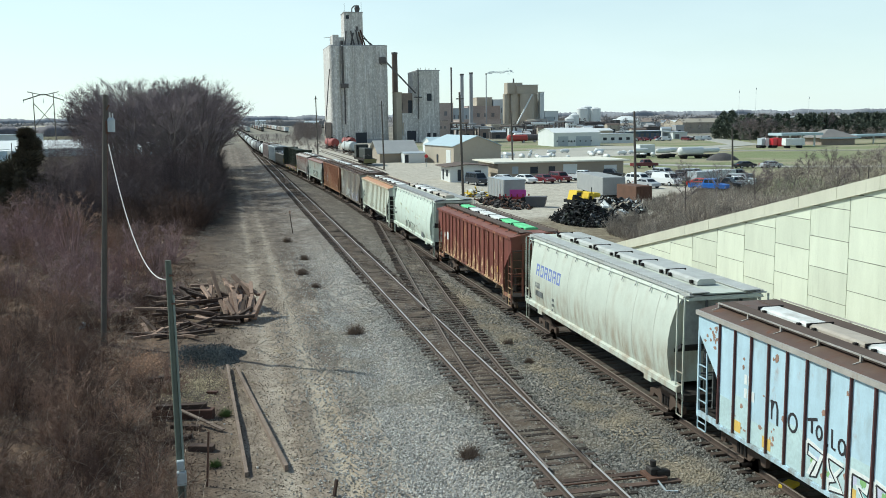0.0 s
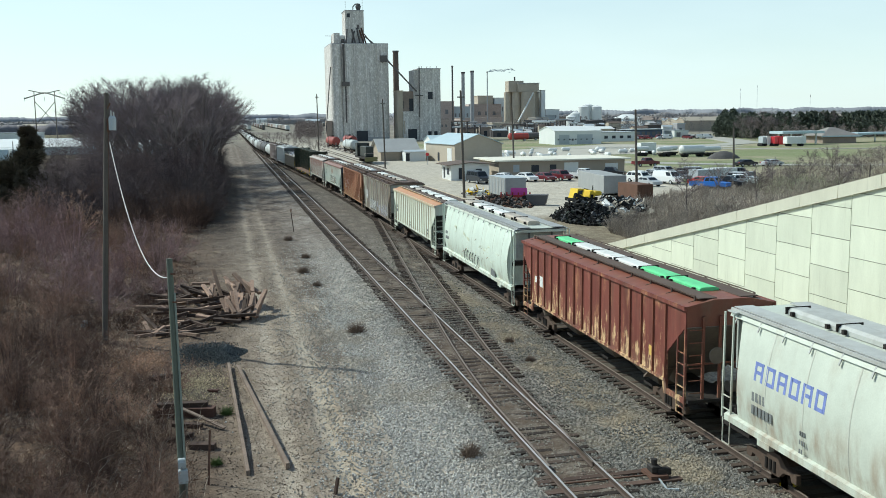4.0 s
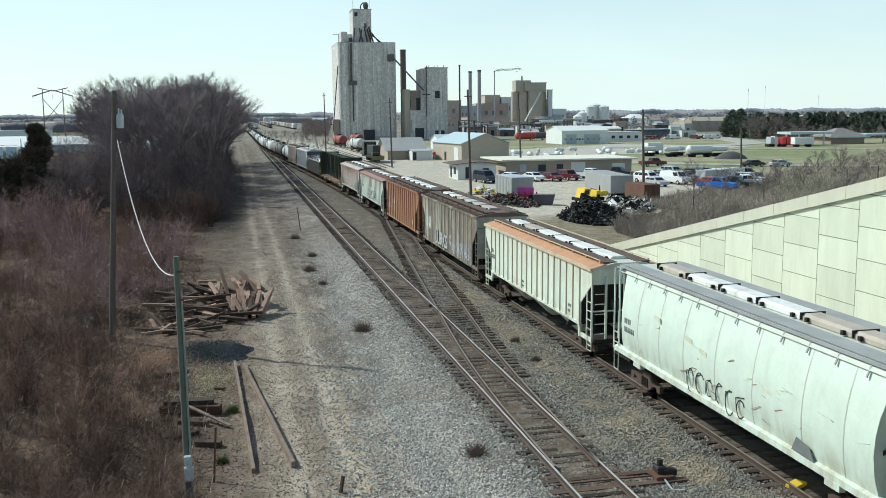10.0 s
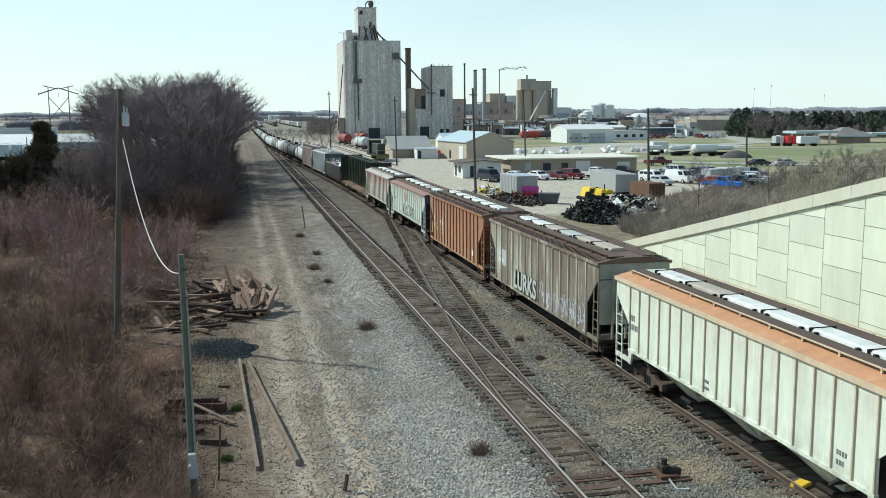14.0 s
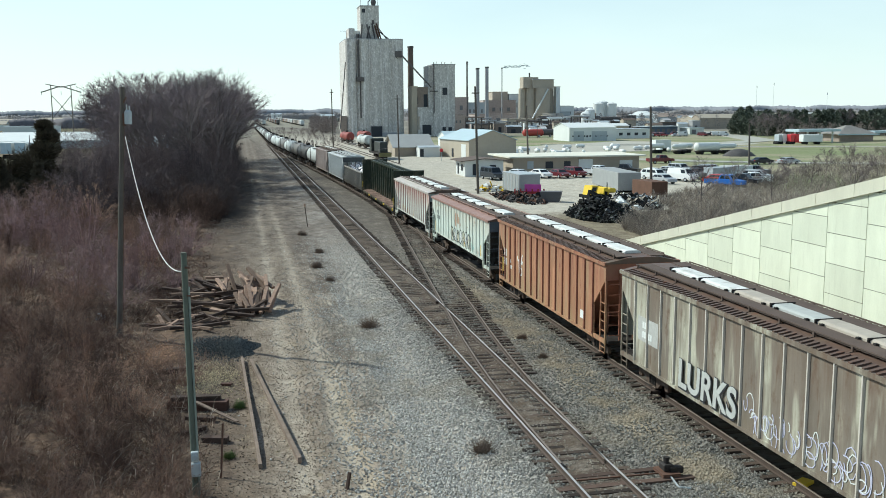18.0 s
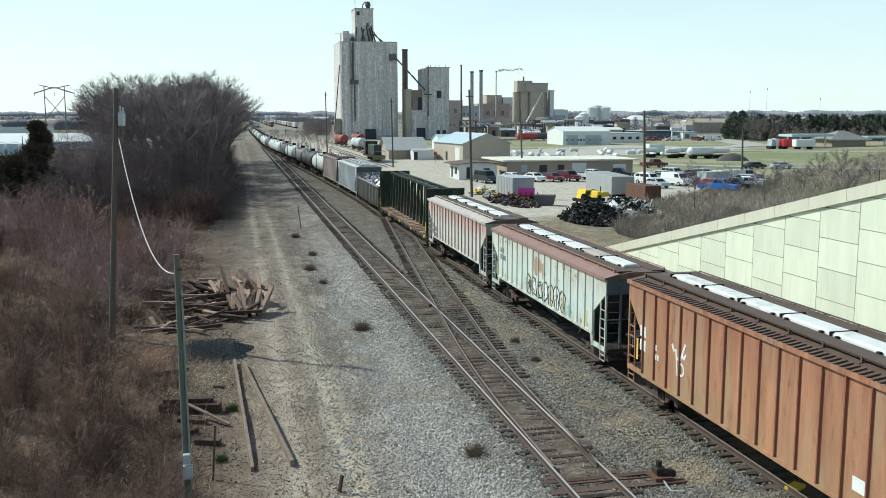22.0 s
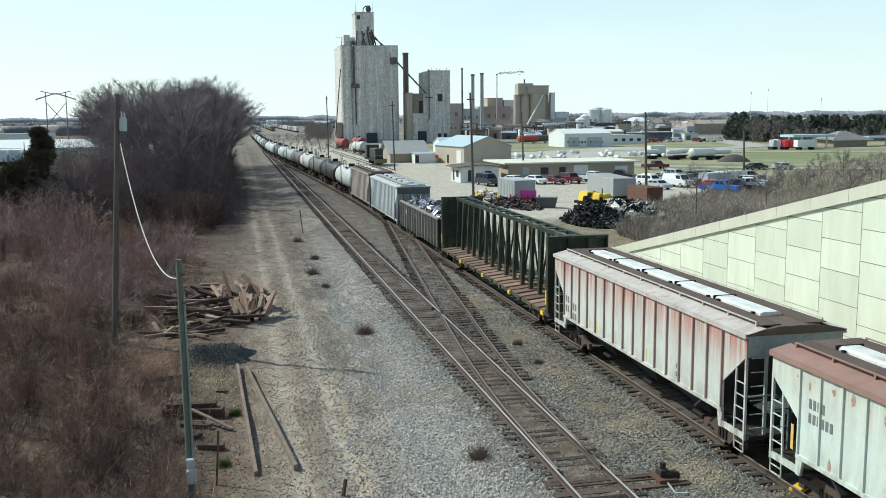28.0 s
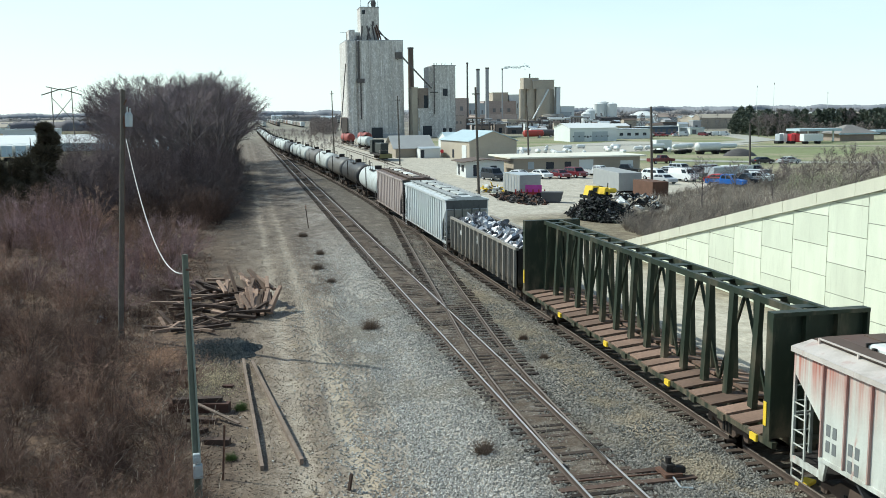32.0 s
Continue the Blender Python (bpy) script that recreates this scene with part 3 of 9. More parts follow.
def hatches(car, half, z, spans, w=0.36, lift=0.12, clasp=True):
    """Long covers over the loading trough, each with its hinge bars."""
    for y0, y1, mat, label in spans:
        h = part("hatch_cover", Shape().prism([(-w, z), (w, z), (w, z + lift * 0.6), (w * 0.72, z + lift), (-w * 0.72, z + lift), (-w, z + lift * 0.6)], "y", y0 + 0.025, y1 - 0.025),
                 mat, car, label)
        if clasp:
            part("hinge_bar", Shape().box(-w - 0.06, w + 0.06, y1 - 0.04, y1 + 0.0, z + 0.02, z + lift + 0.02), DARK, h)
            for y in (y0 + 0.35, y1 - 0.35):
                part("latch", Shape().box(-w - 0.11, -w - 0.01, y - 0.05, y + 0.05, z + 0.02, z + lift * 0.7), DARK, h)


def running_boards(car, half, z, mat, posts, rail_mat=None):
    """Steel walkways both sides of the hatches, on brackets, with a low toe rail."""
    for s in (-1, 1):
        b = Shape()
        b.box(min(s * 0.42, s * 1.06), max(s * 0.42, s * 1.06), -half + 0.25, half - 0.25, z + 0.03, z + 0.06)
        part("running_board", b, mat, car)
        r = Shape().bar((s * 1.08, -half + 0.5, z + 0.10), (s * 1.08, half - 0.5, z + 0.10), 0.03, 0.04)
        for i in range(posts):
            y = -half + 0.5 + (2 * half - 1.0) * i / (posts - 1)
            r.box(s * 1.08 - 0.025, s * 1.08 + 0.025, y - 0.03, y + 0.03, z - 0.1, z + 0.115)
            r.bar((s * 1.08, y, z - 0.06), (s * 1.3, y, z - 0.11), 0.04, 0.03)
        part("roof_rail", r, rail_mat or mat, car)


def ribbed_hopper(name, label, length, eave, paint, rib_paint, roof_mat, board_mat, dark, ribs, covers, eave_mat=None, rib_deep=0.065, sill=1.1, chord=None, chute=None, frame_mat=None, teeth=0, end_mat=None, closed_end=0.0):
    """A covered hopper with outside ribs: side sheets cut away over the trucks, sloping end sheets, roof with hatches."""
    car = thing(name, label, "hopper wagon", "wagons of the goods train")
    h, w = length / 2, 1.56
    frame_mat = frame_mat or paint
    end_mat = end_mat or END_GREY
    cut, knee = eave - 0.66, 2.42
    side = [(-h + 0.15, eave), (h - 0.15, eave), (h - 0.15, cut), (h - 1.45, knee), (h - 1.45, sill), (-h + 1.45, sill), (-h + 1.45, knee), (-h + 0.15, cut)]
    for s in (-1, 1):
        part("side_sheet", Shape().prism(side, "x", s * w, s * (w - 0.05)), paint, car)
        part("side_sill", Shape().box(min(s * w, s * (w + 0.05)), max(s * w, s * (w + 0.05)), -h + 1.45, h - 1.45, sill - 0.08, sill + 0.03), frame_mat, car)
        part("top_chord", Shape().box(min(s * w, s * (w + 0.09)), max(s * w, s * (w + 0.09)), -h + 0.1, h - 0.1, eave - 0.12, eave + 0.02), chord or eave_mat or frame_mat, car)
    span = 2 * (h - 1.5)
    rib = Shape().prism([(-0.034, 0), (-0.024, rib_deep), (0.024, rib_deep), (0.034, 0)], "z", sill + 0.03, eave - 0.12).mesh("rib", rib_paint)
    for s in (-1, 1):
        for i in range(ribs):
            y = -span / 2 + span * i / (ribs - 1)
            part("rib", rib, None, car, at=pose(s * w, y, 0, 0, 0, 90 if s < 0 else -90))
    # sloping end sheets and end frames
    for s in (-1, 1):
        slope = [(s * (h - 0.2), cut + 0.05), (s * (h - 3.3), 1.1), (s * (h - 3.3), 1.02), (s * (h - 0.12), cut - 0.05)]
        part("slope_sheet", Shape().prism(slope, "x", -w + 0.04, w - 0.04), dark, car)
        part("end_sheet", Shape().box(-w + 0.04, w - 0.04, min(s * (h - 0.2), s * (h - 0.14)), max(s * (h - 0.2), s * (h - 0.14)), closed_end or cut - 0.05, eave), end_mat, car)
        part("end_platform", Shape().box(-1.5, 1.5, min(s * h, s * (h - 1.7)), max(s * h, s * (h - 1.7)), 1.02, 1.12), DARK, car)
        for q in (-0.95, -0.35, 0.35, 0.95):
            part("end_stay", Shape().bar((q, s * (h - 0.1), 1.1), (q, s * (h - 0.1), eave - 0.35), 0.09, 0.07), end_mat, car)
        part("end_rail", Shape().bar((-1.5, s * (h - 0.1), 2.3), (1.5, s * (h - 0.1), 2.3), 0.05, 0.05), end_mat, car)
        part("bolster_web", Shape().prism([(s * (h - 2.6), 1.1), (s * (h - 1.5), 1.1), (s * (h - 1.5), 2.45)], "x", -0.9, -0.86), dark, car)
        for q in (-1, 1):
            part("corner_post", Shape().box(q * 1.53 - 0.035, q * 1.53 + 0.035, s * (h - 0.19) - 0.04, s * (h - 0.19) + 0.04, 0.95, cut + 0.02), frame_mat, car)
            part("jacking_post", Shape().prism([(s * (h - 1.75), sill + 0.02), (s * (h - 1.42), sill + 0.02), (s * (h - 1.45), 0.95), (s * (h - 1.62), 0.95)], "x", q * (w - 0.06), q * (w + 0.015)), frame_mat, car)
            part("end_channel", Shape().box(min(q * (w - 0.06), q * (w + 0.01)), max(q * (w - 0.06), q * (w + 0.01)), min(s * (h - 1.6), s * (h - 0.16)), max(s * (h - 1.6), s * (h - 0.16)), 0.98, 1.16), frame_mat, car)
            steps = Shape().bar((q * (w - 0.02), s * (h - 0.75), 1.1), (q * (w - 0.02), s * (h - 0.70), 3.1), 0.045, 0.05)
            for k in range(4):
                steps.bar((q * (w - 0.02), s * (h - 0.75), 1.5 + k * 0.38), (q * (w - 0.02), s * (h - 0.18), 1.5 + k * 0.38), 0.03, 0.03)
            part("ladder", steps, frame_mat, car)
            stirrup = Shape()
            for y in (h - 0.72, h - 0.2):
                stirrup.bar((q * (w - 0.02), s * y, 0.58), (q * (w - 0.02), s * y, 1.0), 0.03, 0.035)
            for z in (0.58, 0.8):
                stirrup.bar((q * (w - 0.02), s * (h - 0.72), z), (q * (w - 0.02), s * (h - 0.2), z), 0.03, 0.03)
            part("stirrup_step", stirrup, frame_mat, car)
        for k in range(6):
            part("end_rung", Shape().bar((-1.45, s * (h - 0.05), 1.35 + k * 0.42), (-0.98, s * (h - 0.05), 1.35 + k * 0.42), 0.03, 0.03), end_mat, car)
    brake_end(car, -h, -1, dark)
    roof = [(-w - 0.05, eave), (-0.6, eave + 0.2), (0.6, eave + 0.2), (w + 0.05, eave), (w + 0.05, eave - 0.05), (-w - 0.05, eave - 0.05)]
    part("roof", Shape().prism(roof, "y", -h + 0.08, h - 0.08), roof_mat, car)
    if eave_mat:
        for s in (-1, 1):
            part("eave_strip", Shape().prism([(s * (w + 0.06), eave + 0.004), (s * 1.0, eave + 0.155), (s * 1.0, eave + 0.16), (s * (w + 0.06), eave + 0.012)], "y", -h + 0.07, h - 0.07), eave_mat, car)
    if teeth:        # pressed ridges along the roof's edge
        for s in (-1, 1):
            t = Shape()
            for i in range(teeth):
                y = -h + 0.4 + (2 * h - 0.8) * (i + 0.5) / teeth
                t.prism([(s * (w + 0.07), eave - 0.02), (s * 1.25, eave + 0.08), (s * 1.25, eave + 0.11), (s * (w + 0.07), eave + 0.05)], "y", y - 0.045, y + 0.045)
            tagged(part("roof_corrugation", raw("roof_corrugation", t, roof_mat), None, car), kind="stuff")
    running_boards(car, h, eave + 0.17, board_mat, 11, chord or eave_mat)
    hatches(car, h, eave + 0.2, covers)
    bay = (2 * h - 5.0) / 3
    for i in range(3):
        y = -h + 2.5 + bay * (i + 0.5)
        o = Shape()
        o.loft([[(-1.5, y - bay * 0.48, sill + 0.05), (1.5, y - bay * 0.48, sill + 0.05), (1.5, y + bay * 0.48, sill + 0.05), (-1.5, y + bay * 0.48, sill + 0.05)],
                [(-0.45, y - 0.4, 0.42), (0.45, y - 0.4, 0.42), (0.45, y + 0.4, 0.42), (-0.45, y + 0.4, 0.42)]])
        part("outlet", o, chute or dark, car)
        part("outlet_gate", Shape().box(-0.75, 0.75, y - 0.35, y + 0.35, 0.33, 0.42), DARK, car)
    return car, gear(car, h, h - 2.15)


def round_hopper(name, label, length, eave, paint, roof_mat, board_mat, dark, covers, trim):
    """A covered hopper with smooth bulging sides."""
    car = thing(name, label, "hopper wagon", "wagons of the goods train")
    h = length / 2
    zs = [1.48, 1.6, 1.75, 2.0, 2.5, 3.0, 3.4, 3.8, 4.1, eave - 0.05]

    def half_width(z):
        u = (z - 2.55) / (eave - 2.3)
        return 1.62 - 0.46 * max(0, u) ** 2.0 - 0.13 * max(0, -u * 2.2) ** 2

    def inset(z):
        u = (z - 2.6) / 1.9
        return 0.62 + 0.42 * max(0.0, 1 - u * u) ** 0.7
    for s in (-1, 1):
        rings = []
        for z in zs:
            rings.append([(s * half_width(z), k * (h - inset(z)), z) for k in (-1, -0.75, -0.5, -0.25, 0, 0.25, 0.5, 0.75, 1)])
        part("side_sheet", Shape().loft(rings, closed=False), paint, car, smooth=True)
        for k in (-0.74, -0.53, -0.24, 0.02, 0.27, 0.49, 0.70):
            seam = [[(s * (half_width(z) + 0.004), k * h - 0.025, z), (s * (half_width(z) + 0.012), k * h, z), (s * (half_width(z) + 0.004), k * h + 0.025, z)] for z in zs]
            part("weld_seam", Shape().loft(seam, closed=False), SEAM, car, smooth=True)
        part("side_sill", Shape().prism([(s * 1.40, 1.32), (s * 1.60, 1.32), (s * 1.60, 1.50), (s * 1.46, 1.56), (s * 1.40, 1.56)], "y", -h + 0.35, h - 0.35), trim, car)
        part("jacking_pad", Shape().box(min(s * 1.45, s * 1.62), max(s * 1.45, s * 1.62), -h + 2.2, -h + 2.8, 1.16, 1.34), trim, car)
        part("jacking_pad", Shape().box(min(s * 1.45, s * 1.62), max(s * 1.45, s * 1.62), h - 2.8, h - 2.2, 1.16, 1.34), trim, car)
    for s in (-1, 1):
        rings = [[(k * half_width(z) * 0.99, s * (h - inset(z) - 0.03), z) for k in (-1, -0.5, 0, 0.5, 1)] for z in zs]
        part("end_bulkhead", Shape().loft(rings, closed=False), trim, car, smooth=True)
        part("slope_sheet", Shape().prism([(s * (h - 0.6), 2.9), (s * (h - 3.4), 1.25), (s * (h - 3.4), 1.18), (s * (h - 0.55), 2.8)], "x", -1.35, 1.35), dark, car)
        part("end_platform", Shape().box(-1.5, 1.5, min(s * h, s * (h - 1.6)), max(s * h, s * (h - 1.6)), 1.12, 1.30), DARK, car)
        for q in (-1, 1):
            posts = Shape()
            for y in (h - 0.58, h - 0.1):
                posts.bar((q * 1.52, s * y, 1.34), (q * 1.50, s * y, eave + 0.05), 0.05, 0.05)
            for z in (1.62, 2.02):
                posts.bar((q * 1.52, s * (h - 0.58), z), (q * 1.52, s * (h - 0.1), z), 0.03, 0.03)
            part("ladder", posts, trim, car)
            part("stirrup_step", Shape().bar((q * 1.5, s * (h - 0.52), 0.55), (q * 1.5, s * (h - 0.12), 0.55), 0.03, 0.03)
                 .bar((q * 1.5, s * (h - 0.52), 0.55), (q * 1.5, s * (h - 0.52), 1.32), 0.03, 0.03).bar((q * 1.5, s * (h - 0.12), 0.55), (q * 1.5, s * (h - 0.12), 1.32), 0.03, 0.03), trim, car)
            part("end_stay", Shape().bar((q * 0.62, s * (h - 0.3), 1.1), (q * 0.62, s * (h - 0.3), eave - 0.1), 0.08, 0.08), END_GREY, car)
        part("end_plate", Shape().box(-1.3, 1.3, min(s * (h - 0.5), s * (h - 0.42)), max(s * (h - 0.5), s * (h - 0.42)), 2.9, eave - 0.02), PALE_END, car)
    roof = [(-1.36, eave - 0.08), (-1.30, eave + 0.02), (-0.6, eave + 0.14), (0.6, eave + 0.14), (1.30, eave + 0.02), (1.36, eave - 0.08)]
    part("roof", Shape().prism(roof, "y", -h + 0.12, h - 0.12), roof_mat, car)
    for s in (-1, 1):
        b = Shape().box(min(s * 0.62, s * 1.22), max(s * 0.62, s * 1.22), -h + 0.1, h - 0.1, eave + 0.16, eave + 0.19)
        b.bar((s * 1.3, -h + 0.1, eave + 0.12), (s * 1.3, h - 0.1, eave + 0.12), 0.05, 0.1)
        for i in range(14):
            y = -h + 0.5 + (2 * h - 1.0) * i / 13
            b.bar((s * 1.24, y, eave + 0.14), (s * 1.42, y, eave - 0.25), 0.05, 0.03)
        part("running_board", b, board_mat, car)
        part("roof_overhang", Shape().box(-1.45, 1.45, min(s * (h - 0.6), s * (h - 0.12)), max(s * (h - 0.6), s * (h - 0.12)), eave + 0.06, eave + 0.1), board_mat, car)
    hatches(car, h, eave + 0.16, covers, 0.34, 0.2)
    for i in range(4):
        y = (i - 1.5) * (2 * h - 4.6) / 4
        o = Shape().loft([[(-1.4, y - 1.4, 1.45), (1.4, y - 1.4, 1.45), (1.4, y + 1.4, 1.45), (-1.4, y + 1.4, 1.45)], [(-0.4, y - 0.35, 0.45), (0.4, y - 0.35, 0.45), (0.4, y + 0.35, 0.45), (-0.4, y + 0.35, 0.45)]])
        part("outlet", o, dark, car)
    brake_end(car, -h, -1, dark)
    return car, gear(car, h, h - 2.1)


def tank_wagon(name, label, length, paint, dark, radius=1.45, mid=2.45):
    car = thing(name, label, "tank wagon", "wagons of the goods train")
    h = length / 2
    rings = []
    for d, k in ((0.0, 0.25), (0.06, 0.55), (0.18, 0.8), (0.38, 0.95), (0.62, 1.0)):
        rings.append((-h + 0.55 + d, radius * k))
    rings += [(-y, r) for y, r in reversed(rings)]
    n = 28
    part("tank", Shape().loft([[(r * math.cos(2 * math.pi * i / n), y, mid + r * math.sin(2 * math.pi * i / n)) for i in range(n)] for y, r in rings]), paint, car, smooth=True)
    top = mid + radius
    part("valve_housing", Shape().tube((0, 0, top - 0.1), (0, 0, top + 0.42), 0.42, n=16), dark, car)
    w = Shape().box(-0.95, 0.95, -1.5, 1.5, top - 0.12, top - 0.08)
    for s in (-1, 1):
        for y in (-1.45, 0, 1.45):
            w.bar((s * 0.93, y, top - 0.1), (s * 0.93, y, top + 0.85), 0.04, 0.04)
        w.bar((s * 0.93, -1.45, top + 0.85), (s * 0.93, 1.45, top + 0.85), 0.04, 0.04).bar((s * 0.93, -1.45, top + 0.4), (s * 0.93, 1.45, top + 0.4), 0.03, 0.03)
    part("top_platform", w, dark, car)
    for s in (-1, 1):
        ladder(car, s * (radius + 0.06), 0, 0.8, top + 0.2, "y", dark, 9)
        part("end_platform", Shape().box(-1.45, 1.45, min(s * h, s * (h - 1.3)), max(s * h, s * (h - 1.3)), 1.0, 1.08), dark, car)
        part("saddle", Shape().prism([(-1.2, 1.0), (1.2, 1.0), (1.3, 1.9), (-1.3, 1.9)], "y", s * (h - 2.6), s * (h - 2.0)), dark, car)
    return car, gear(car, h, h - 2.0)


def centre_beam(length, eave):
    """An empty lumber wagon: deck, two end bulkheads and an open truss down its middle."""
    car = thing("centerbeam_flatcar", "empty dark green centerbeam lumber wagon with a brown deck", "flat wagon", "wagons of the goods train")
    green, brown = GREEN, DECK
    h, e = length / 2, length / 2 - 0.35
    part("deck_frame", Shape().box(-0.55, 0.55, -h, h, 0.75, 1.12).box(-1.50, -1.36, -h, h, 0.92, 1.1).box(1.36, 1.50, -h, h, 0.92, 1.1), green, car)
    boards = 24
    step = 2 * (e - 0.3) / boards
    for s in (-1, 1):
        for i in range(boards):
            y = -e + 0.3 + step * i
            lo = Shape().prism([(s * 0.12, 1.30), (s * 1.50, 1.15), (s * 1.50, 1.10), (s * 0.12, 1.2)], "y", y + 0.02, y + step * (0.80 if i % 2 else 0.66))
            part("deck_board", lo, brown, car)
            if i % 2 == 0:
                part("stake_pocket", Shape().box(min(s * 1.5, s * 1.57), max(s * 1.5, s * 1.57), y + 0.1, y + 0.45, 0.88, 1.08), YELLOW if i % 6 == 0 else green, car)
    for s in (-1, 1):
        o = part("bulkhead", Shape().box(-1.52, 1.52, min(s * e, s * (e - 0.12)), max(s * e, s * (e - 0.12)), 1.1, eave), green, car)
        for x in (-1.52, -0.5, 0.5, 1.44):
            part("stiffener", Shape().box(x, x + 0.08, min(s * e, s * (e + 0.2)), max(s * e, s * (e + 0.2)), 1.1, eave - 0.12), green, o)
        part("bulkhead_cap", Shape().box(-1.52, 1.52, min(s * e, s * (e + 0.22)), max(s * e, s * (e + 0.22)), eave - 0.12, eave), green, o)
        part("warning_stripe", Shape().box(-1.545, -1.525, min(s * (e - 0.1), s * (e + 0.05)), max(s * (e - 0.1), s * (e + 0.05)), 1.5, 2.2), YELLOW, car)
    for s in (-1, 1):
        part("top_chord", Shape().bar((s * 0.42, -e + 0.1, eave - 0.12), (s * 0.42, e - 0.1, eave - 0.12), 0.16, 0.2), green, car)
    posts = 15
    for i in range(posts):
        y = -e + (2 * e) * (i + 0.5) / posts
        p = Shape().prism([(-0.42, eave - 0.1), (0.42, eave - 0.1), (0.62, 1.2), (-0.62, 1.2)], "y", y - 0.05, y + 0.05)
        q = Shape()
        for s in (-1, 1):
            q.prism([(s * 0.50, eave - 0.1), (s * 0.34, eave - 0.1), (s * 0.46, 1.2), (s * 0.66, 1.2)], "y", y - 0.14, y + 0.14)
        part("post", q, green, car)
        part("chord_plate", Shape().box(-0.42, 0.42, y - 0.22, y + 0.22, eave - 0.1, eave - 0.06), green, car)
        if i < posts - 1:
            y2 = y + 2 * e / posts
            d = Shape()
            if i % 2:
                d.bar((0, y, 1.25), (0, y2, eave - 0.25), 0.09, 0.09)
            else:
                d.bar((0, y, eave - 0.25), (0, y2, 1.25), 0.09, 0.09)
            part("diagonal_brace", d, green, car)
    return car, gear(car, h, h - 3.2)


def gondola(length, top):
    car = thing("scrap_gondola", "black open gondola wagon heaped with grey scrap metal", "gondola wagon", "wagons of the goods train")
    h, w = length / 2, 1.45
    body = BLACK
    part("floor", Shape().box(-w, w, -h + 0.3, h - 0.3, 1.05, 1.15), body, car)
    for s in (-1, 1):
        part("side_wall", Shape().box(min(s * w, s * (w - 0.06)), max(s * w, s * (w - 0.06)), -h + 0.3, h - 0.3, 0.9, top), body, car)
        part("top_rail", Shape().box(min(s * (w + 0.1), s * (w - 0.08)), max(s * (w + 0.1), s * (w - 0.08)), -h + 0.25, h - 0.25, top - 0.12, top + 0.03), GREY_EDGE, car)
        rib = Shape().prism([(-0.09, 0), (-0.06, 0.13), (0.06, 0.13), (0.09, 0)], "z", 0.95, top - 0.1).mesh("rib", GREY_EDGE)
        for i in range(15):
            part("rib", rib, None, car, at=pose(s * w, -h + 0.5 + (2 * h - 1.0) * i / 14, 0, 0, 0, 90 if s < 0 else -90))
        part("end_wall", Shape().box(-w, w, min(s * (h - 0.3), s * (h - 0.38)), max(s * (h - 0.3), s * (h - 0.38)), 1.0, top - 0.05), body, car)
    r = random.Random(8)
    heap = Shape()
    for i in range(900):
        y = r.uniform(-h + 0.6, h - 0.6)
        x = r.uniform(-w + 0.15, w - 0.15)
        z = top - 0.45 + 0.55 * math.cos(x / w * 1.4) * (0.6 + 0.4 * math.sin(y * 1.3)) + r.uniform(-0.3, 0.15)
        a, b, c = r.uniform(0.08, 0.45), r.uniform(0.06, 0.3), r.uniform(0.01, 0.12)
        heap.box(-a, a, -b, b, -c, c, pose(x * 0.8, y, z, r.uniform(-60, 60), r.uniform(-60, 60), r.uniform(0, 180)))
    heap.box(-w + 0.1, w - 0.1, -h + 0.5, h - 0.5, 1.15, top - 0.6)
    tagged(part("scrap_load", raw("scrap_load", heap, SCRAP), None, car, "heap of crushed grey and white metal"), kind="stuff")
    return car, gear(car, h, h - 2.0)


SEAM = car_paint("weld_seam_stain", (0.49, 0.50, 0.44), ORANGE_RUST, 0.25, dirty=0.4)
BLACK = car_paint("gondola_black", (0.03, 0.028, 0.027), RUST, 0.25)
GREY_EDGE = car_paint("gondola_rib_grey", (0.27, 0.25, 0.22), RUST, 0.4)
GREEN = car_paint("wagon_green", (0.021, 0.031, 0.02), (0.10, 0.06, 0.04), 0.2)
DECK = plain("deck_brown", (0.19, 0.122, 0.09), 0.85, 9, 0.8, 1.0, by_object=0.9)
YELLOW = plain("safety_yellow", (0.72, 0.50, 0.04), 0.6, 12, 0.3)
n_ = Nodes("scrap_metal")
_i = n_.island()
SCRAP = n_.done(n_.mix(n_.band(_i, 0.35, 0.9), (0.10, 0.10, 0.11), (0.62, 0.63, 0.66)), 0.45, metal=0.4)

BLUE = car_paint("sky_blue_paint", (0.44, 0.59, 0.67), (0.30, 0.15, 0.10), 0.36, dirty=0.35)
DARK_RIB = car_paint("dark_rib_paint", (0.085, 0.035, 0.035), RUST, 0.4)
BLUE_CHORD = car_paint("grimy_pale_chord", (0.36, 0.34, 0.31), RUST, 0.4)
BROWN_ROOF = car_paint("brown_roof", (0.115, 0.075, 0.058), (0.17, 0.08, 0.05), 0.5)
DARK_BOARD = plain("roof_walk_dark", (0.10, 0.073, 0.06), 0.85, 20, 0.8)
GREY_BOARD = plain("roof_walk_grey", (0.30, 0.31, 0.31), 0.8, 20, 0.6)
# wagon ends: grime, with the shade they stand in added to the colour
END_GREY = plain("shaded_grimy_end_sheet", (0.10, 0.105, 0.105), 0.85, 5, 0.6, 0.9)
PALE_END = plain("dirty_pale_end", (0.34, 0.36, 0.33), 0.85, 5, 0.7, 0.9)
SLATE_END = plain("slate_blue_end_sheet", (0.085, 0.105, 0.125), 0.8, 5, 0.6, 0.9)
RED_SLOPE = plain("grimy_red_slope_sheet", (0.16, 0.13, 0.105), 0.85, 6, 0.7)
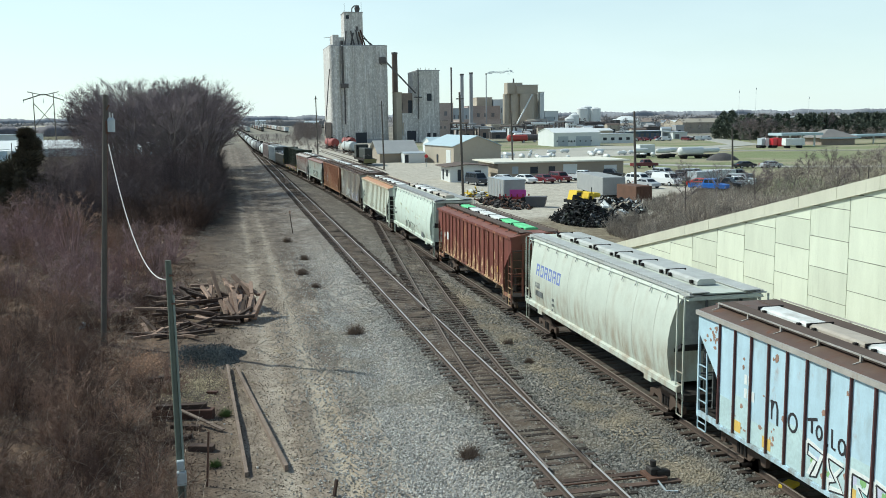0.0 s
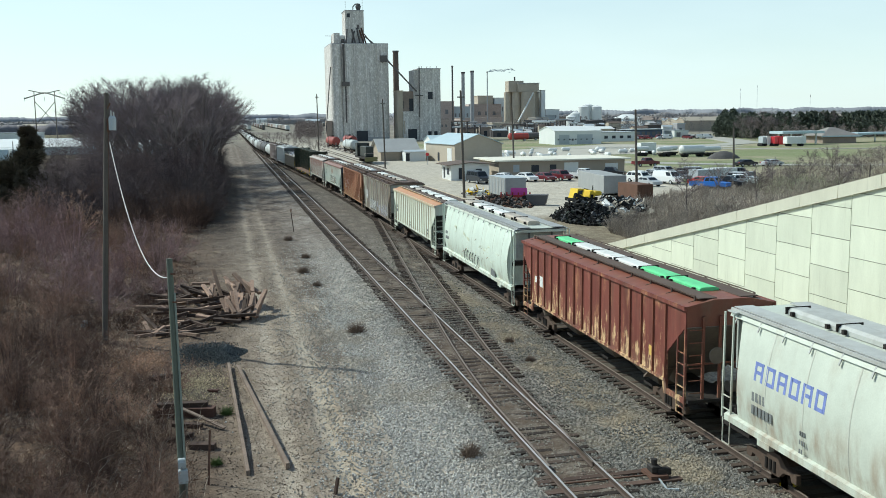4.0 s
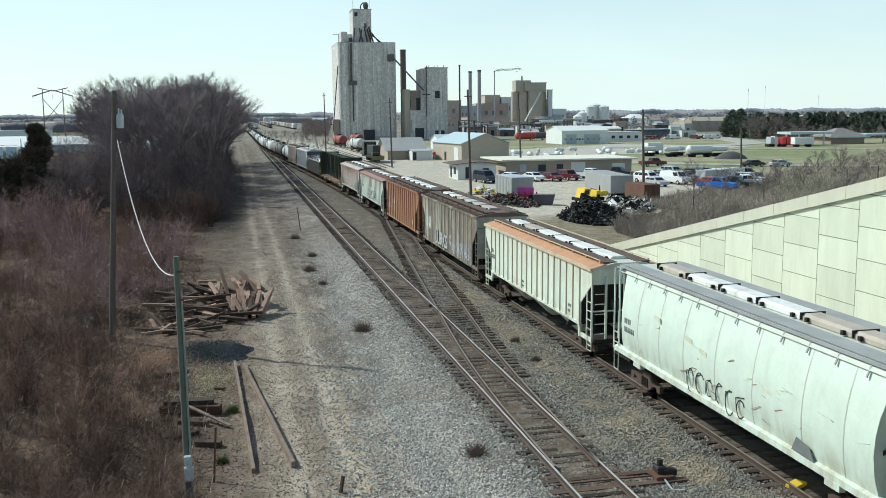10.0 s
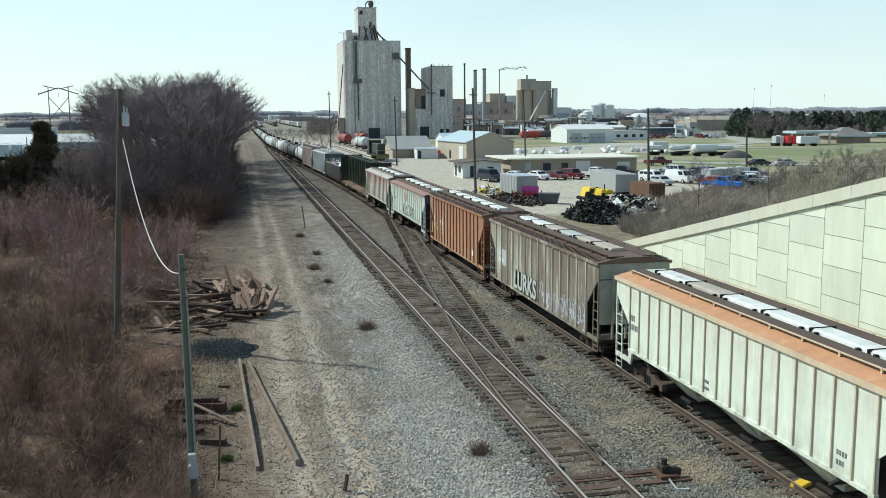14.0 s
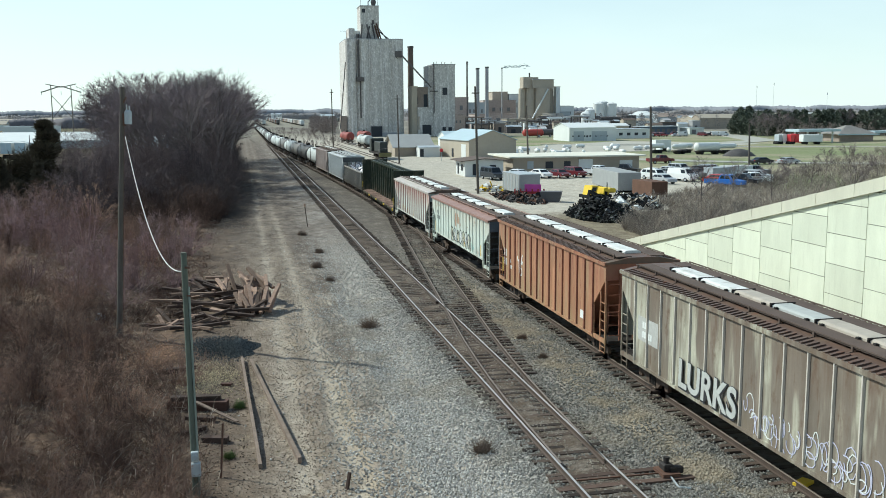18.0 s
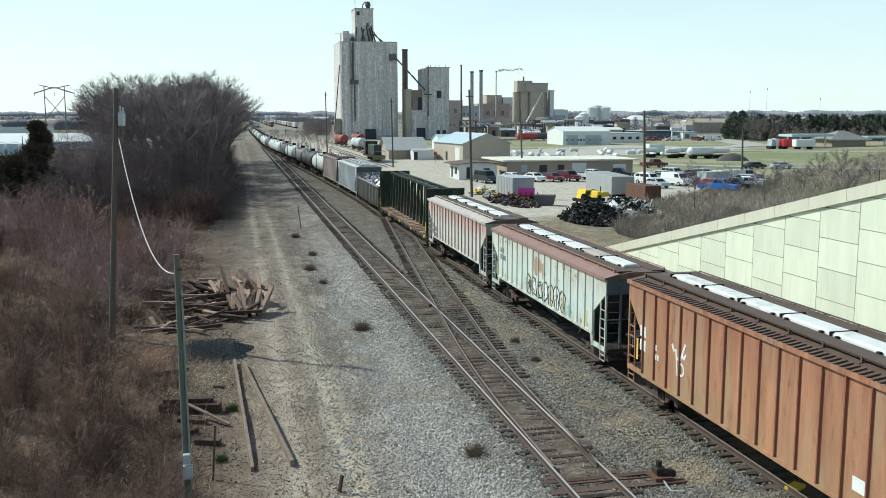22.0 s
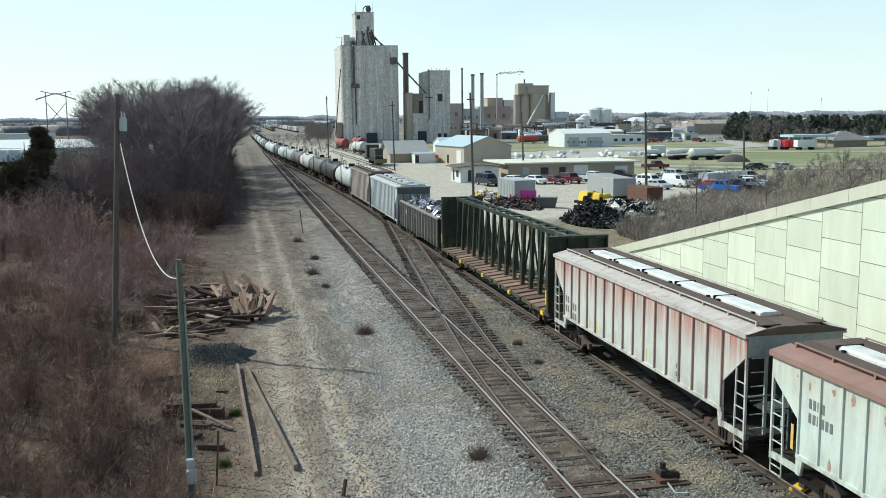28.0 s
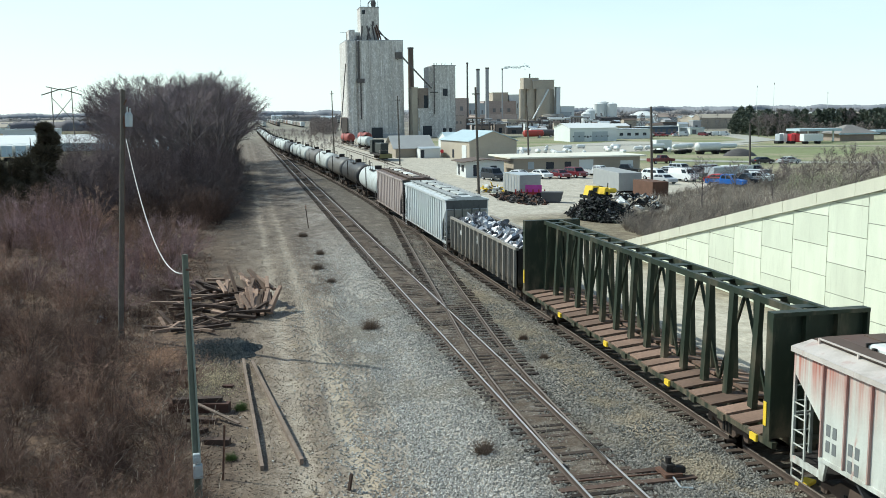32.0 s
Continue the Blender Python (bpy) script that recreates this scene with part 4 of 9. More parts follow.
# shade over slope sheets and outlets is put into this near-black colour
SHADE = plain("end_sheet_shaded", (0.03, 0.03, 0.032), 0.8, 8, 0.7)
RED_OXIDE = car_paint("red_oxide_paint", (0.175, 0.054, 0.042), (0.50, 0.27, 0.135), 0.48, dirty=0.25, streak=2.0, scrape=(0.66, 0.47, 0.26))
RED_RIB = car_paint("red_rib_paint", (0.20, 0.072, 0.048), (0.40, 0.22, 0.12), 0.35, dirty=0.4)
GREY_WHITE = car_paint("off_white_paint", (0.51, 0.545, 0.475), ORANGE_RUST, 0.18, low=1.0, dirt=(0.30, 0.23, 0.165), dirty=0.3, streak=0.14)
MINT = car_paint("pale_mint_paint", (0.58, 0.66, 0.58), ORANGE_RUST, 0.12, low=0.4, dirt=(0.36, 0.33, 0.25), dirty=0.2, streak=0.12)
CREAM = car_paint("cream_paint", (0.65, 0.70, 0.60), ORANGE_RUST, 0.2, dirty=0.2, bleed=0.35, top=4.1)
ORANGE_ROOF = car_paint("orange_rust_eave", (0.50, 0.26, 0.14), (0.60, 0.46, 0.34), 0.35, dirty=0.2)
MUD = car_paint("weathered_grey_paint", (0.195, 0.165, 0.135), (0.13, 0.085, 0.06), 0.55, dirty=0.45, bleed=0.8, top=4.3, streak=1.4, second=(0.47, 0.46, 0.37))
MUD_END = plain("weathered_end_sheet", (0.33, 0.33, 0.29), 0.85, 5, 0.6, 0.9)
CREAM_RIB = car_paint("cream_rib_paint", (0.50, 0.44, 0.33), (0.52, 0.25, 0.13), 0.58, dirty=0.25)
CREAM_CHORD = car_paint("yellowed_cream_chord", (0.56, 0.46, 0.32), (0.48, 0.25, 0.14), 0.45, dirty=0.2)
MUD_RIB = car_paint("weathered_rib_paint", (0.56, 0.52, 0.46), (0.20, 0.11, 0.085), 0.45, dirty=0.35)
ORANGE = car_paint("orange_brown_paint", (0.37, 0.185, 0.108), (0.22, 0.085, 0.06), 0.52, dirty=0.45, dirt=(0.30, 0.22, 0.12), bleed=0.9, top=4.4, streak=1.6, second=(0.36, 0.235, 0.145))
ORANGE_RIB = car_paint("orange_rib_paint", (0.25, 0.10, 0.065), RUST, 0.4, dirty=0.3)
PALE = car_paint("pale_blue_white_paint", (0.56, 0.62, 0.56), ORANGE_RUST, 0.32, dirty=0.45, bleed=0.5, top=4.1)
PINK_RUST = car_paint("rusty_white_paint", (0.54, 0.555, 0.51), (0.40, 0.15, 0.115), 0.42, dirty=0.3, bleed=1.5, top=4.3)
PINK_RIB = car_paint("rusty_rib_paint", (0.38, 0.26, 0.235), (0.30, 0.10, 0.075), 0.62, dirty=0.4, bleed=1.0, top=4.2)
PINK_EAVE = car_paint("pale_rusty_eave", (0.50, 0.455, 0.42), (0.36, 0.19, 0.16), 0.48, dirty=0.4)
RED_EAVE = car_paint("rusty_red_eave", (0.29, 0.175, 0.145), (0.55, 0.40, 0.34), 0.3, dirty=0.2)
LIGHT_GREY = car_paint("light_grey_paint", (0.50, 0.53, 0.54), ORANGE_RUST, 0.12, dirty=0.25)
TAN_GREY = car_paint("tan_grey_paint", (0.40, 0.34, 0.32), (0.24, 0.12, 0.09), 0.45, dirty=0.4, streak=1.2)
WHITE_HATCH = car_paint("white_hatch", (0.66, 0.67, 0.645), ORANGE_RUST, 0.2, dirty=0.5)
GREEN_HATCH = car_paint("green_hatch", (0.16, 0.62, 0.27), RUST, 0.05, dirty=0.1)
BROWN_HATCH = car_paint("tan_hatch", (0.42, 0.37, 0.31), RUST, 0.3, dirty=0.3)
GREY_HATCH = car_paint("grey_hatch", (0.42, 0.43, 0.41), RUST, 0.15, dirty=0.3)
TANK_BLACK = car_paint("tank_black", (0.035, 0.035, 0.038), RUST, 0.15)
TANK_GREY = car_paint("tank_grey", (0.13, 0.125, 0.12), RUST, 0.3, dirty=0.4)
TANK_WHITE = car_paint("tank_white", (0.46, 0.49, 0.48), RUST, 0.2, dirty=0.45)


def covers(mats, half, margin=1.4):
    step = (2 * half - 2 * margin) / len(mats)
    return [(-half + margin + step * i, -half + margin + step * (i + 1), m, l) for i, (m, l) in enumerate(mats)]


W, G, T, Y = (WHITE_HATCH, "white hatch cover"), (GREEN_HATCH, "bright green hatch cover"), (BROWN_HATCH, "tan hatch cover"), (GREY_HATCH, "grey hatch cover")
TRAIN = []      # wagon, its wheelsets, place of its middle along the train at the start


def join(made, near, far):
    TRAIN.append((made[0], made[1], (near + far) / 2))
    return made[0]


def ribbed(name, label, near, far, eave, *rest, **more):
    return join(ribbed_hopper(name, label, far - near, eave, *rest, **more), near, far)


blue_car = ribbed("blue_hopper", "sky-blue hopper wagon with dark ribs and black graffiti", 8.6, 26.4, 4.35, BLUE, DARK_RIB, BROWN_ROOF, DARK_BOARD, SHADE, 18,
                  covers([T, W, T, W, T, W], 8.7), sill=1.08, chord=BLUE_CHORD)
grey_car = join(round_hopper("white_round_hopper", "dirty off-white round-sided hopper wagon with blue logo shapes", 16.7, 4.5, GREY_WHITE, GREY_WHITE, GREY_HATCH, SHADE,
                             covers([Y, Y, Y, Y, Y, Y], 8.3), GREY_WHITE), 27.2, 43.9)
red_car = ribbed("red_hopper", "red-brown hopper wagon streaked with rust, green and white hatches", 46.0, 63.4, 4.22, RED_OXIDE, RED_RIB, RED_RIB, DARK_BOARD, RED_SLOPE, 16,
                 covers([G, G, W, W, W, G], 8.6), sill=1.46, end_mat=RED_RIB)
mint_car = join(round_hopper("mint_round_hopper", "pale mint round-sided hopper wagon with graffiti outline", 16.6, 4.45, MINT, GREY_WHITE, GREY_BOARD, SHADE,
                             covers([T, T, W, W, W, T], 8.3), MINT), 64.9, 81.5)
cream_car = ribbed("cream_hopper", "cream hopper wagon with orange rusted roof edges", 83.55, 100.7, 4.1, CREAM, CREAM_RIB, GREY_WHITE, DARK_BOARD, SHADE, 18,
                   covers([W, W, W, W, T, W], 8.9), eave_mat=ORANGE_ROOF, rib_deep=0.05, sill=1.53, chord=CREAM_CHORD, chute=CREAM, end_mat=CREAM)
mud_car = ribbed("weathered_hopper", "grey-brown weathered hopper wagon with white graffiti", 102.3, 119.6, 4.32, MUD, MUD_RIB, BROWN_ROOF, DARK_BOARD, SHADE, 14,
                 covers([T, T, Y, T, W, W], 8.2), sill=1.08, teeth=64, end_mat=MUD_END, closed_end=1.75)
orange_car = ribbed("orange_hopper", "orange-brown hopper wagon with white hatches", 120.95, 137.4, 4.33, ORANGE, ORANGE_RIB, BROWN_ROOF, DARK_BOARD, ORANGE_RIB, 15,
                    covers([W, W, W, W, W, W], 8.5), sill=1.08, teeth=64, end_mat=ORANGE_RIB)
pale_car = ribbed("pale_hopper", "pale blue-white hopper wagon with rusty eaves and graffiti", 139.35, 156.65, 4.0, PALE, PALE, BROWN_ROOF, DARK_BOARD, SHADE, 17,
                  covers([W, T, W, W, W, W], 8.8), eave_mat=RED_EAVE, rib_deep=0.05, sill=1.5, end_mat=SLATE_END)
pink_car = ribbed("rusty_white_hopper", "white hopper wagon with pink-red rust on its ribs", 157.7, 174.85, 4.14, PINK_RUST, PINK_RIB, BROWN_ROOF, DARK_BOARD, SHADE, 16,
                  covers([W] * 5, 8.5), eave_mat=PINK_EAVE, sill=1.54, end_mat=PALE_END)
beam_car = join(centre_beam(24.2, 4.8), 175.7, 199.9)
gondola_car = join(gondola(16.8, 3.12), 200.8, 217.6)
light_car = ribbed("light_grey_hopper", "light blue-grey hopper wagon with narrow ribs", 218.6, 236.3, 4.2, LIGHT_GREY, LIGHT_GREY, LIGHT_GREY, GREY_BOARD, LIGHT_GREY, 18,
                   covers([Y, Y, Y, Y, Y], 8.8), rib_deep=0.07)
tan_car = ribbed("tan_hopper", "tan-grey rusted hopper wagon", 237.4, 254.4, 4.35, TAN_GREY, TAN_GREY, BROWN_ROOF, DARK_BOARD, SHADE, 14, covers([T, W, T, W, T], 8.5))
TANKS = [(TANK_WHITE, "pale"), (TANK_BLACK, "black"), (TANK_GREY, "dark grey"), (TANK_WHITE, "pale"), (TANK_GREY, "dark grey"), (TANK_WHITE, "pale"), (TANK_WHITE, "pale"), (TANK_BLACK, "black"), (TANK_WHITE, "pale")]
tank_first = {}
near = 255.6
for i in range(26):
    paint, word = TANKS[i % len(TANKS)]
    if word not in tank_first:
        made = tank_wagon("tank_wagon", word + " cylindrical tank wagon with top platform", 16.6, paint, DARK)
        tank_first[word] = made[0]
        join(made, near, near + 16.6)
    else:
        TRAIN.append((copy_thing(tank_first[word], pose(0, 0, 0)), [], near + 8.3))
    near += 17.5

# ---- paint marks, stencils and graffiti on the wagons ----
def flat_paint(name, c):
    n = Nodes(name)
    v = n.coords()
    return n.done(n.tint(n.tint(c, n.noise(v, 9, 4), 0.5), n.noise(v, 1.2, 3), 0.35), 0.7)


INK_BLACK, INK_WHITE, INK_BLUE = flat_paint("spray_black", (0.03, 0.03, 0.035)), flat_paint("spray_white", (0.66, 0.68, 0.66)), flat_paint("logo_blue", (0.17, 0.22, 0.48))
INK_GREY, INK_PALE, INK_TEAL = flat_paint("stencil_grey", (0.16, 0.17, 0.17)), flat_paint("spray_lavender", (0.50, 0.50, 0.62)), flat_paint("spray_teal", (0.20, 0.42, 0.40))
GRAFFITI_GREEN = flat_paint("spray_green", (0.22, 0.40, 0.16))
INK_YELLOW, INK_RUST = flat_paint("patch_yellow", (0.62, 0.42, 0.11)), flat_paint("patch_rust", (0.30, 0.19, 0.14))


def on_side(car, name, shape, mat, label=""):
    """A thin mark on the side that faces the lane."""
    return part(name, shape, mat, car, label)


def bars(car, x, y, z, rows, mat, w=0.11, h=0.26, gap=0.06, name="stencil"):
    """Rows of plain bars where the wagon's marks are stencilled; rows: how many bars in each."""
    for j, k in enumerate(rows):
        for i in range(k):
            a = y - i * (w + gap)
            on_side(car, name, Shape().box(x - 0.008, x + 0.004, a - w, a, z - j * (h + 0.12), z - j * (h + 0.12) + h), mat)


def stroke(car, x, pts, w, mat, name="graffiti"):
    """A sprayed line through points of the side (y, z)."""
    rings = []
    for k, p in enumerate(pts):
        a, b = Vector(pts[max(0, k - 1)]), Vector(pts[min(len(pts) - 1, k + 1)])
        d = (b - a).normalized() if (b - a).length > 1e-6 else Vector((1, 0))
        u = Vector((-d.y, d.x)) * w / 2
        o = 0.0004 * (k % 5)
        rings.append([(x - 0.006 - o, p[0] + u.x, p[1] + u.y), (x - 0.006 - o, p[0] - u.x, p[1] - u.y), (x + 0.004, p[0] - u.x, p[1] - u.y), (x + 0.004, p[0] + u.x, p[1] + u.y)])
    s = Shape().loft(rings)
    return part(name, s, mat, car, "sprayed graffiti line")


def word(car, text, x, y, z, size, mat, label, slant=0.0, bold=0.0):
    """Lettering on the side that faces the lane, read from there."""
    cu = bpy.data.curves.new("lettering", "FONT")
    cu.body, cu.size, cu.extrude, cu.shear, cu.offset = text, size, 0.004, slant, bold
    tmp = bpy.data.objects.new("lettering", cu)
    me = bpy.data.meshes.new_from_object(tmp)
    bpy.data.objects.remove(tmp)
    me.materials.clear()
    me.materials.append(mat)
    ob = new("lettering", me)
    ob.matrix_local = pose(x, y, z) @ pose(0, 0, 0, 90, 0, -90)
    ob.parent = car
    return tagged(ob, label)


def loop(cy, cz, ry, rz, a0=0, a1=360, n=12):
    return [(cy + ry * math.cos(radians(a0 + (a1 - a0) * i / n)), cz + rz * math.sin(radians(a0 + (a1 - a0) * i / n))) for i in range(n + 1)]


def blob(y, z, a, b, seed):
    """An uneven patch outline."""
    r = random.Random(seed)
    return [(y + a * math.cos(k * 0.349) * r.uniform(0.55, 1.1), z + b * math.sin(k * 0.349) * r.uniform(0.5, 1.1)) for k in range(18)]


SIDE = -1.562
# blue wagon: black tag, pale bubble piece, yellow patches
b = blue_car
def near_end(pts):
    """Marks of the blue wagon, set out from its far corner."""
    return [(7.4 - (7.4 - y) * 0.705, z) for y, z in pts]


stroke(b, SIDE, near_end([(3.5, 2.62), (3.42, 2.70), (3.40, 2.15)]), 0.07, INK_BLACK)
stroke(b, SIDE - 0.004, near_end([(3.40, 2.45), (3.30, 2.66), (3.12, 2.68), (3.02, 2.5), (3.00, 2.05)]), 0.08, INK_BLACK)
stroke(b, SIDE, near_end(loop(2.02, 2.36, 0.27, 0.24)), 0.08, INK_BLACK)
stroke(b, SIDE, near_end([(1.12, 2.66), (0.55, 2.78)]), 0.08, INK_BLACK)
stroke(b, SIDE - 0.004, near_end([(0.86, 2.72), (0.84, 2.36)]), 0.08, INK_BLACK)
stroke(b, SIDE, near_end(loop(0.42, 2.46, 0.16, 0.17)), 0.07, INK_BLACK)
stroke(b, SIDE, near_end([(0.10, 2.74), (0.08, 2.28), (-0.12, 2.26)]), 0.07, INK_BLACK)
stroke(b, SIDE, near_end([(-0.30, 2.72), (-0.32, 2.26), (-0.52, 2.24)]), 0.07, INK_BLACK)
stroke(b, SIDE, near_end(loop(-0.86, 2.40, 0.18, 0.18)), 0.07, INK_BLACK)
stroke(b, SIDE - 0.004, near_end([(-1.02, 2.5), (-1.12, 2.2)]), 0.06, INK_BLACK)
r = random.Random(4)
for k, pts in enumerate(([(1.1, 2.1), (0.15, 2.0), (0.55, 1.35), (0.95, 1.25), (0.55, 1.75), (1.1, 1.8), (1.1, 2.1)], [(-0.1, 2.0), (-0.95, 1.95), (-0.6, 1.65), (-1.0, 1.3), (-0.2, 1.2), (-0.2, 1.4), (-0.55, 1.5), (-0.2, 1.75), (-0.1, 2.0)],
                         [(-1.4, 1.95), (-2.3, 1.95), (-2.2, 1.6), (-1.75, 1.7), (-2.3, 1.25), (-1.4, 1.2), (-1.4, 1.95)], [(-2.6, 2.0), (-3.5, 1.9), (-3.5, 1.25), (-2.7, 1.3), (-2.6, 2.0)], [(-3.9, 1.95), (-4.8, 1.95), (-4.7, 1.3), (-3.8, 1.25), (-3.9, 1.95)])):
    pts = near_end(pts)
    stroke(b, SIDE - 0.001, pts, 0.16, INK_WHITE)
    stroke(b, SIDE - 0.006, [(y - 0.06, z - 0.05) for y, z in pts], 0.05, INK_BLACK)
    cy, cz = sum(p[0] for p in pts) / len(pts), sum(p[1] for p in pts) / len(pts)
    for j in range(3):
        on_side(b, "graffiti_patch", Shape().prism(blob(cy + r.uniform(-0.25, 0.25), cz + r.uniform(-0.2, 0.2), 0.14, 0.16, 40 + 3 * k + j), "x", SIDE - 0.0035 - 0.0004 * j, SIDE + 0.003), (INK_TEAL, GRAFFITI_GREEN, INK_PALE)[j], "sprayed patch")
for y in (6.55, 5.0, 1.4):
    on_side(b, "yellow_patch", Shape().box(SIDE - 0.006, SIDE, y - 0.42, y, 1.22, 1.55), INK_YELLOW)
bars(b, SIDE, 6.0, 2.75, (2, 3), INK_WHITE, 0.14, 0.28)
FADED = flat_paint("faded_mint", (0.44, 0.565, 0.57))
for k in range(17):      # repainted lower sheets between the ribs
    y0 = -7.4 + k * 14.8 / 17
    on_side(b, "faded_panel", Shape().box(SIDE - 0.002, SIDE + 0.002, y0 + 0.05, y0 + 14.8 / 17 - 0.05, 1.14, 2.3 - 0.25 * (k % 3)), FADED, "faded mint lower panel")
rq = random.Random(14)
for k in range(46):
    y = rq.choice((rq.uniform(7.6, 8.4), rq.uniform(-8, 8), rq.uniform(4, 7)))
    z = rq.uniform(3.4, 4.1) if y > 7.5 else rq.choice((rq.uniform(1.3, 2.2), rq.uniform(1.3, 2.2), rq.uniform(2.3, 4.0)))
    on_side(b, "rust_patch", Shape().prism(blob(y, z, rq.uniform(0.03, 0.12), rq.uniform(0.03, 0.1), k), "x", SIDE - 0.004 - 0.0001 * k, SIDE + 0.001), INK_RUST)

# off-white round wagon: six blue logo blocks and two rows of stencils
g = grey_car
for k in range(6):
    y = 6.45 - k * 0.56
    o = Shape()
    for a in (0, 0.32):
        o.box(-0.012, 0.01, -a - 0.1, -a, 0.0, 0.54)
    for a in ((0, 0.44) if k % 2 else (0.2, 0.44)):
        o.box(-0.012, 0.01, -0.36, -0.06, a, a + 0.1)
    part("logo_block", o, INK_BLUE, g, "faded blue block of a logo", at=pose(-1.60, y, 2.95, 0, 7, 0))
bars(g, -1.612, 6.5, 2.35, (4, 6), INK_GREY, 0.12, 0.26)
bars(g, -1.612, 4.2, 2.1, (3, 3, 2), INK_GREY, 0.05, 0.12, 0.04)
# red wagon: pale data panels
for y, z, w, h in ((6.0, 2.35, 0.42, 0.5), (6.7, 2.45, 0.3, 0.3), (-5.9, 2.0, 0.35, 0.35)):
    on_side(red_car, "data_panel", Shape().box(SIDE - 0.008, SIDE, y - w, y, z, z + h), INK_WHITE if y > 0 else INK_YELLOW)
# mint wagon: outline letters near the sill and data rows
m_ = mint_car
bars(m_, -1.612, 7.0, 2.6, (4, 6), INK_GREY, 0.10, 0.2, 0.05)
x0 = -1.60
for k in range(6):
    y = 1.7 - k * 0.62
    stroke(m_, x0, loop(y, 1.85 + r.uniform(-0.08, 0.08), r.uniform(0.18, 0.3), r.uniform(0.25, 0.4), r.uniform(100, 220), r.uniform(-150, -60), 9), 0.035, INK_BLACK)
    stroke(m_, x0 - 0.004, [(y + 0.22, 1.58 + r.uniform(0, 0.2)), (y + r.uniform(0.15, 0.3), 2.1), (y - r.uniform(0, 0.2), 2.2)], 0.03, INK_BLACK)
on_side(m_, "rust_patch", Shape().prism([(-4.0, 1.55), (-5.0, 1.52), (-4.8, 1.85), (-4.2, 1.95)], "x", -1.60, -1.592), INK_GREY)
SCUFF = flat_paint("scuff_tan", (0.56, 0.58, 0.45))
for y, z in ((2.2, 3.1), (1.2, 2.9), (-2.5, 2.7), (-3.2, 2.6), (4.5, 3.3)):
    on_side(m_, "yellow_scuff", Shape().prism([(y, z), (y - 0.55, z - 0.1), (y - 0.5, z + 0.08), (y - 0.1, z + 0.14)], "x", -1.612, -1.600), SCUFF)
rm = random.Random(33)
for k in range(34):
    y, z = rm.choice((rm.uniform(-7, 7), rm.gauss(-3.0, 1.2), rm.gauss(1.2, 0.7))), rm.uniform(1.75, 3.1)
    l, t = rm.uniform(0.08, 0.5), rm.uniform(0.012, 0.035)
    tilt = rm.uniform(-0.3, 0.3)
    stroke(m_, -1.606 - 0.0003 * k, [(y, z), (y - l * 0.6, z + l * tilt), (y - l, z + l * tilt * 1.6)], t, (SCUFF, INK_RUST, SCUFF)[k % 3], "scratch")
# cream wagon
bars(cream_car, SIDE, 7.05, 2.65, (3, 5), INK_GREY, 0.09, 0.22, 0.05)
bars(cream_car, SIDE, 1.2, 1.9, (4, 4), INK_GREY, 0.05, 0.1, 0.03)
bars(cream_car, SIDE, -5.6, 2.0, (4, 3), INK_GREY, 0.07, 0.13, 0.04)
# weathered wagon: white outlined letters low down, pale scrawl beside
w_ = mud_car
bars(w_, SIDE, 6.5, 2.5, (3, 5), INK_WHITE, 0.12, 0.24, 0.05)
on_side(w_, "data_panel", Shape().box(SIDE - 0.003, SIDE, 5.2, 6.9, 2.0, 2.9), flat_paint("panel_pale", (0.42, 0.42, 0.40)))
word(w_, "LURKS", SIDE - 0.066, 3.42, 1.22, 1.32, INK_BLACK, "black outline of sprayed letters", 0.05, 0.075)
word(w_, "LURKS", SIDE - 0.074, 3.44, 1.24, 1.32, flat_paint("spray_worn_white", (0.43, 0.44, 0.42)), "white sprayed letters", 0.05, 0.035)
for k in range(44):
    y = -0.9 - k * 0.135 + r.uniform(-0.15, 0.15)
    stroke(w_, SIDE - 0.002 - 0.0002 * k, loop(y, 1.62 + r.uniform(-0.3, 0.3), r.uniform(0.10, 0.30), r.uniform(0.15, 0.42), r.uniform(0, 120), r.uniform(220, 420), 9), 0.03, (INK_PALE, INK_WHITE, INK_PALE)[k % 3])
# orange wagon
bars(orange_car, SIDE, 7.0, 2.45, (2, 2), INK_WHITE, 0.2, 0.4, 0.08)
bars(orange_car, SIDE, 5.9, 2.2, (2, 3), INK_WHITE, 0.12, 0.2, 0.05)
o_ = orange_car
stroke(o_, SIDE, [(4.45, 2.75), (4.3, 2.55), (4.15, 2.6), (4.1, 2.35), (3.85, 2.3), (3.7, 2.55), (3.5, 2.95)], 0.11, INK_WHITE)
stroke(o_, SIDE - 0.003, [(3.72, 2.5), (3.55, 2.45), (3.45, 2.6)], 0.12, INK_WHITE)
stroke(o_, SIDE - 0.004, loop(3.75, 2.02, 0.2, 0.2), 0.08, INK_WHITE)
stroke(o_, SIDE - 0.005, [(4.1, 2.35), (4.05, 2.0), (4.0, 1.75)], 0.07, INK_WHITE)
on_side(o_, "data_panel", Shape().box(SIDE - 0.006, SIDE, -5.7, -5.2, 1.5, 1.85), INK_WHITE)
on_side(o_, "yellow_patch", Shape().box(SIDE - 0.006, SIDE, 7.15, 7.3, 1.5, 2.3), INK_YELLOW)
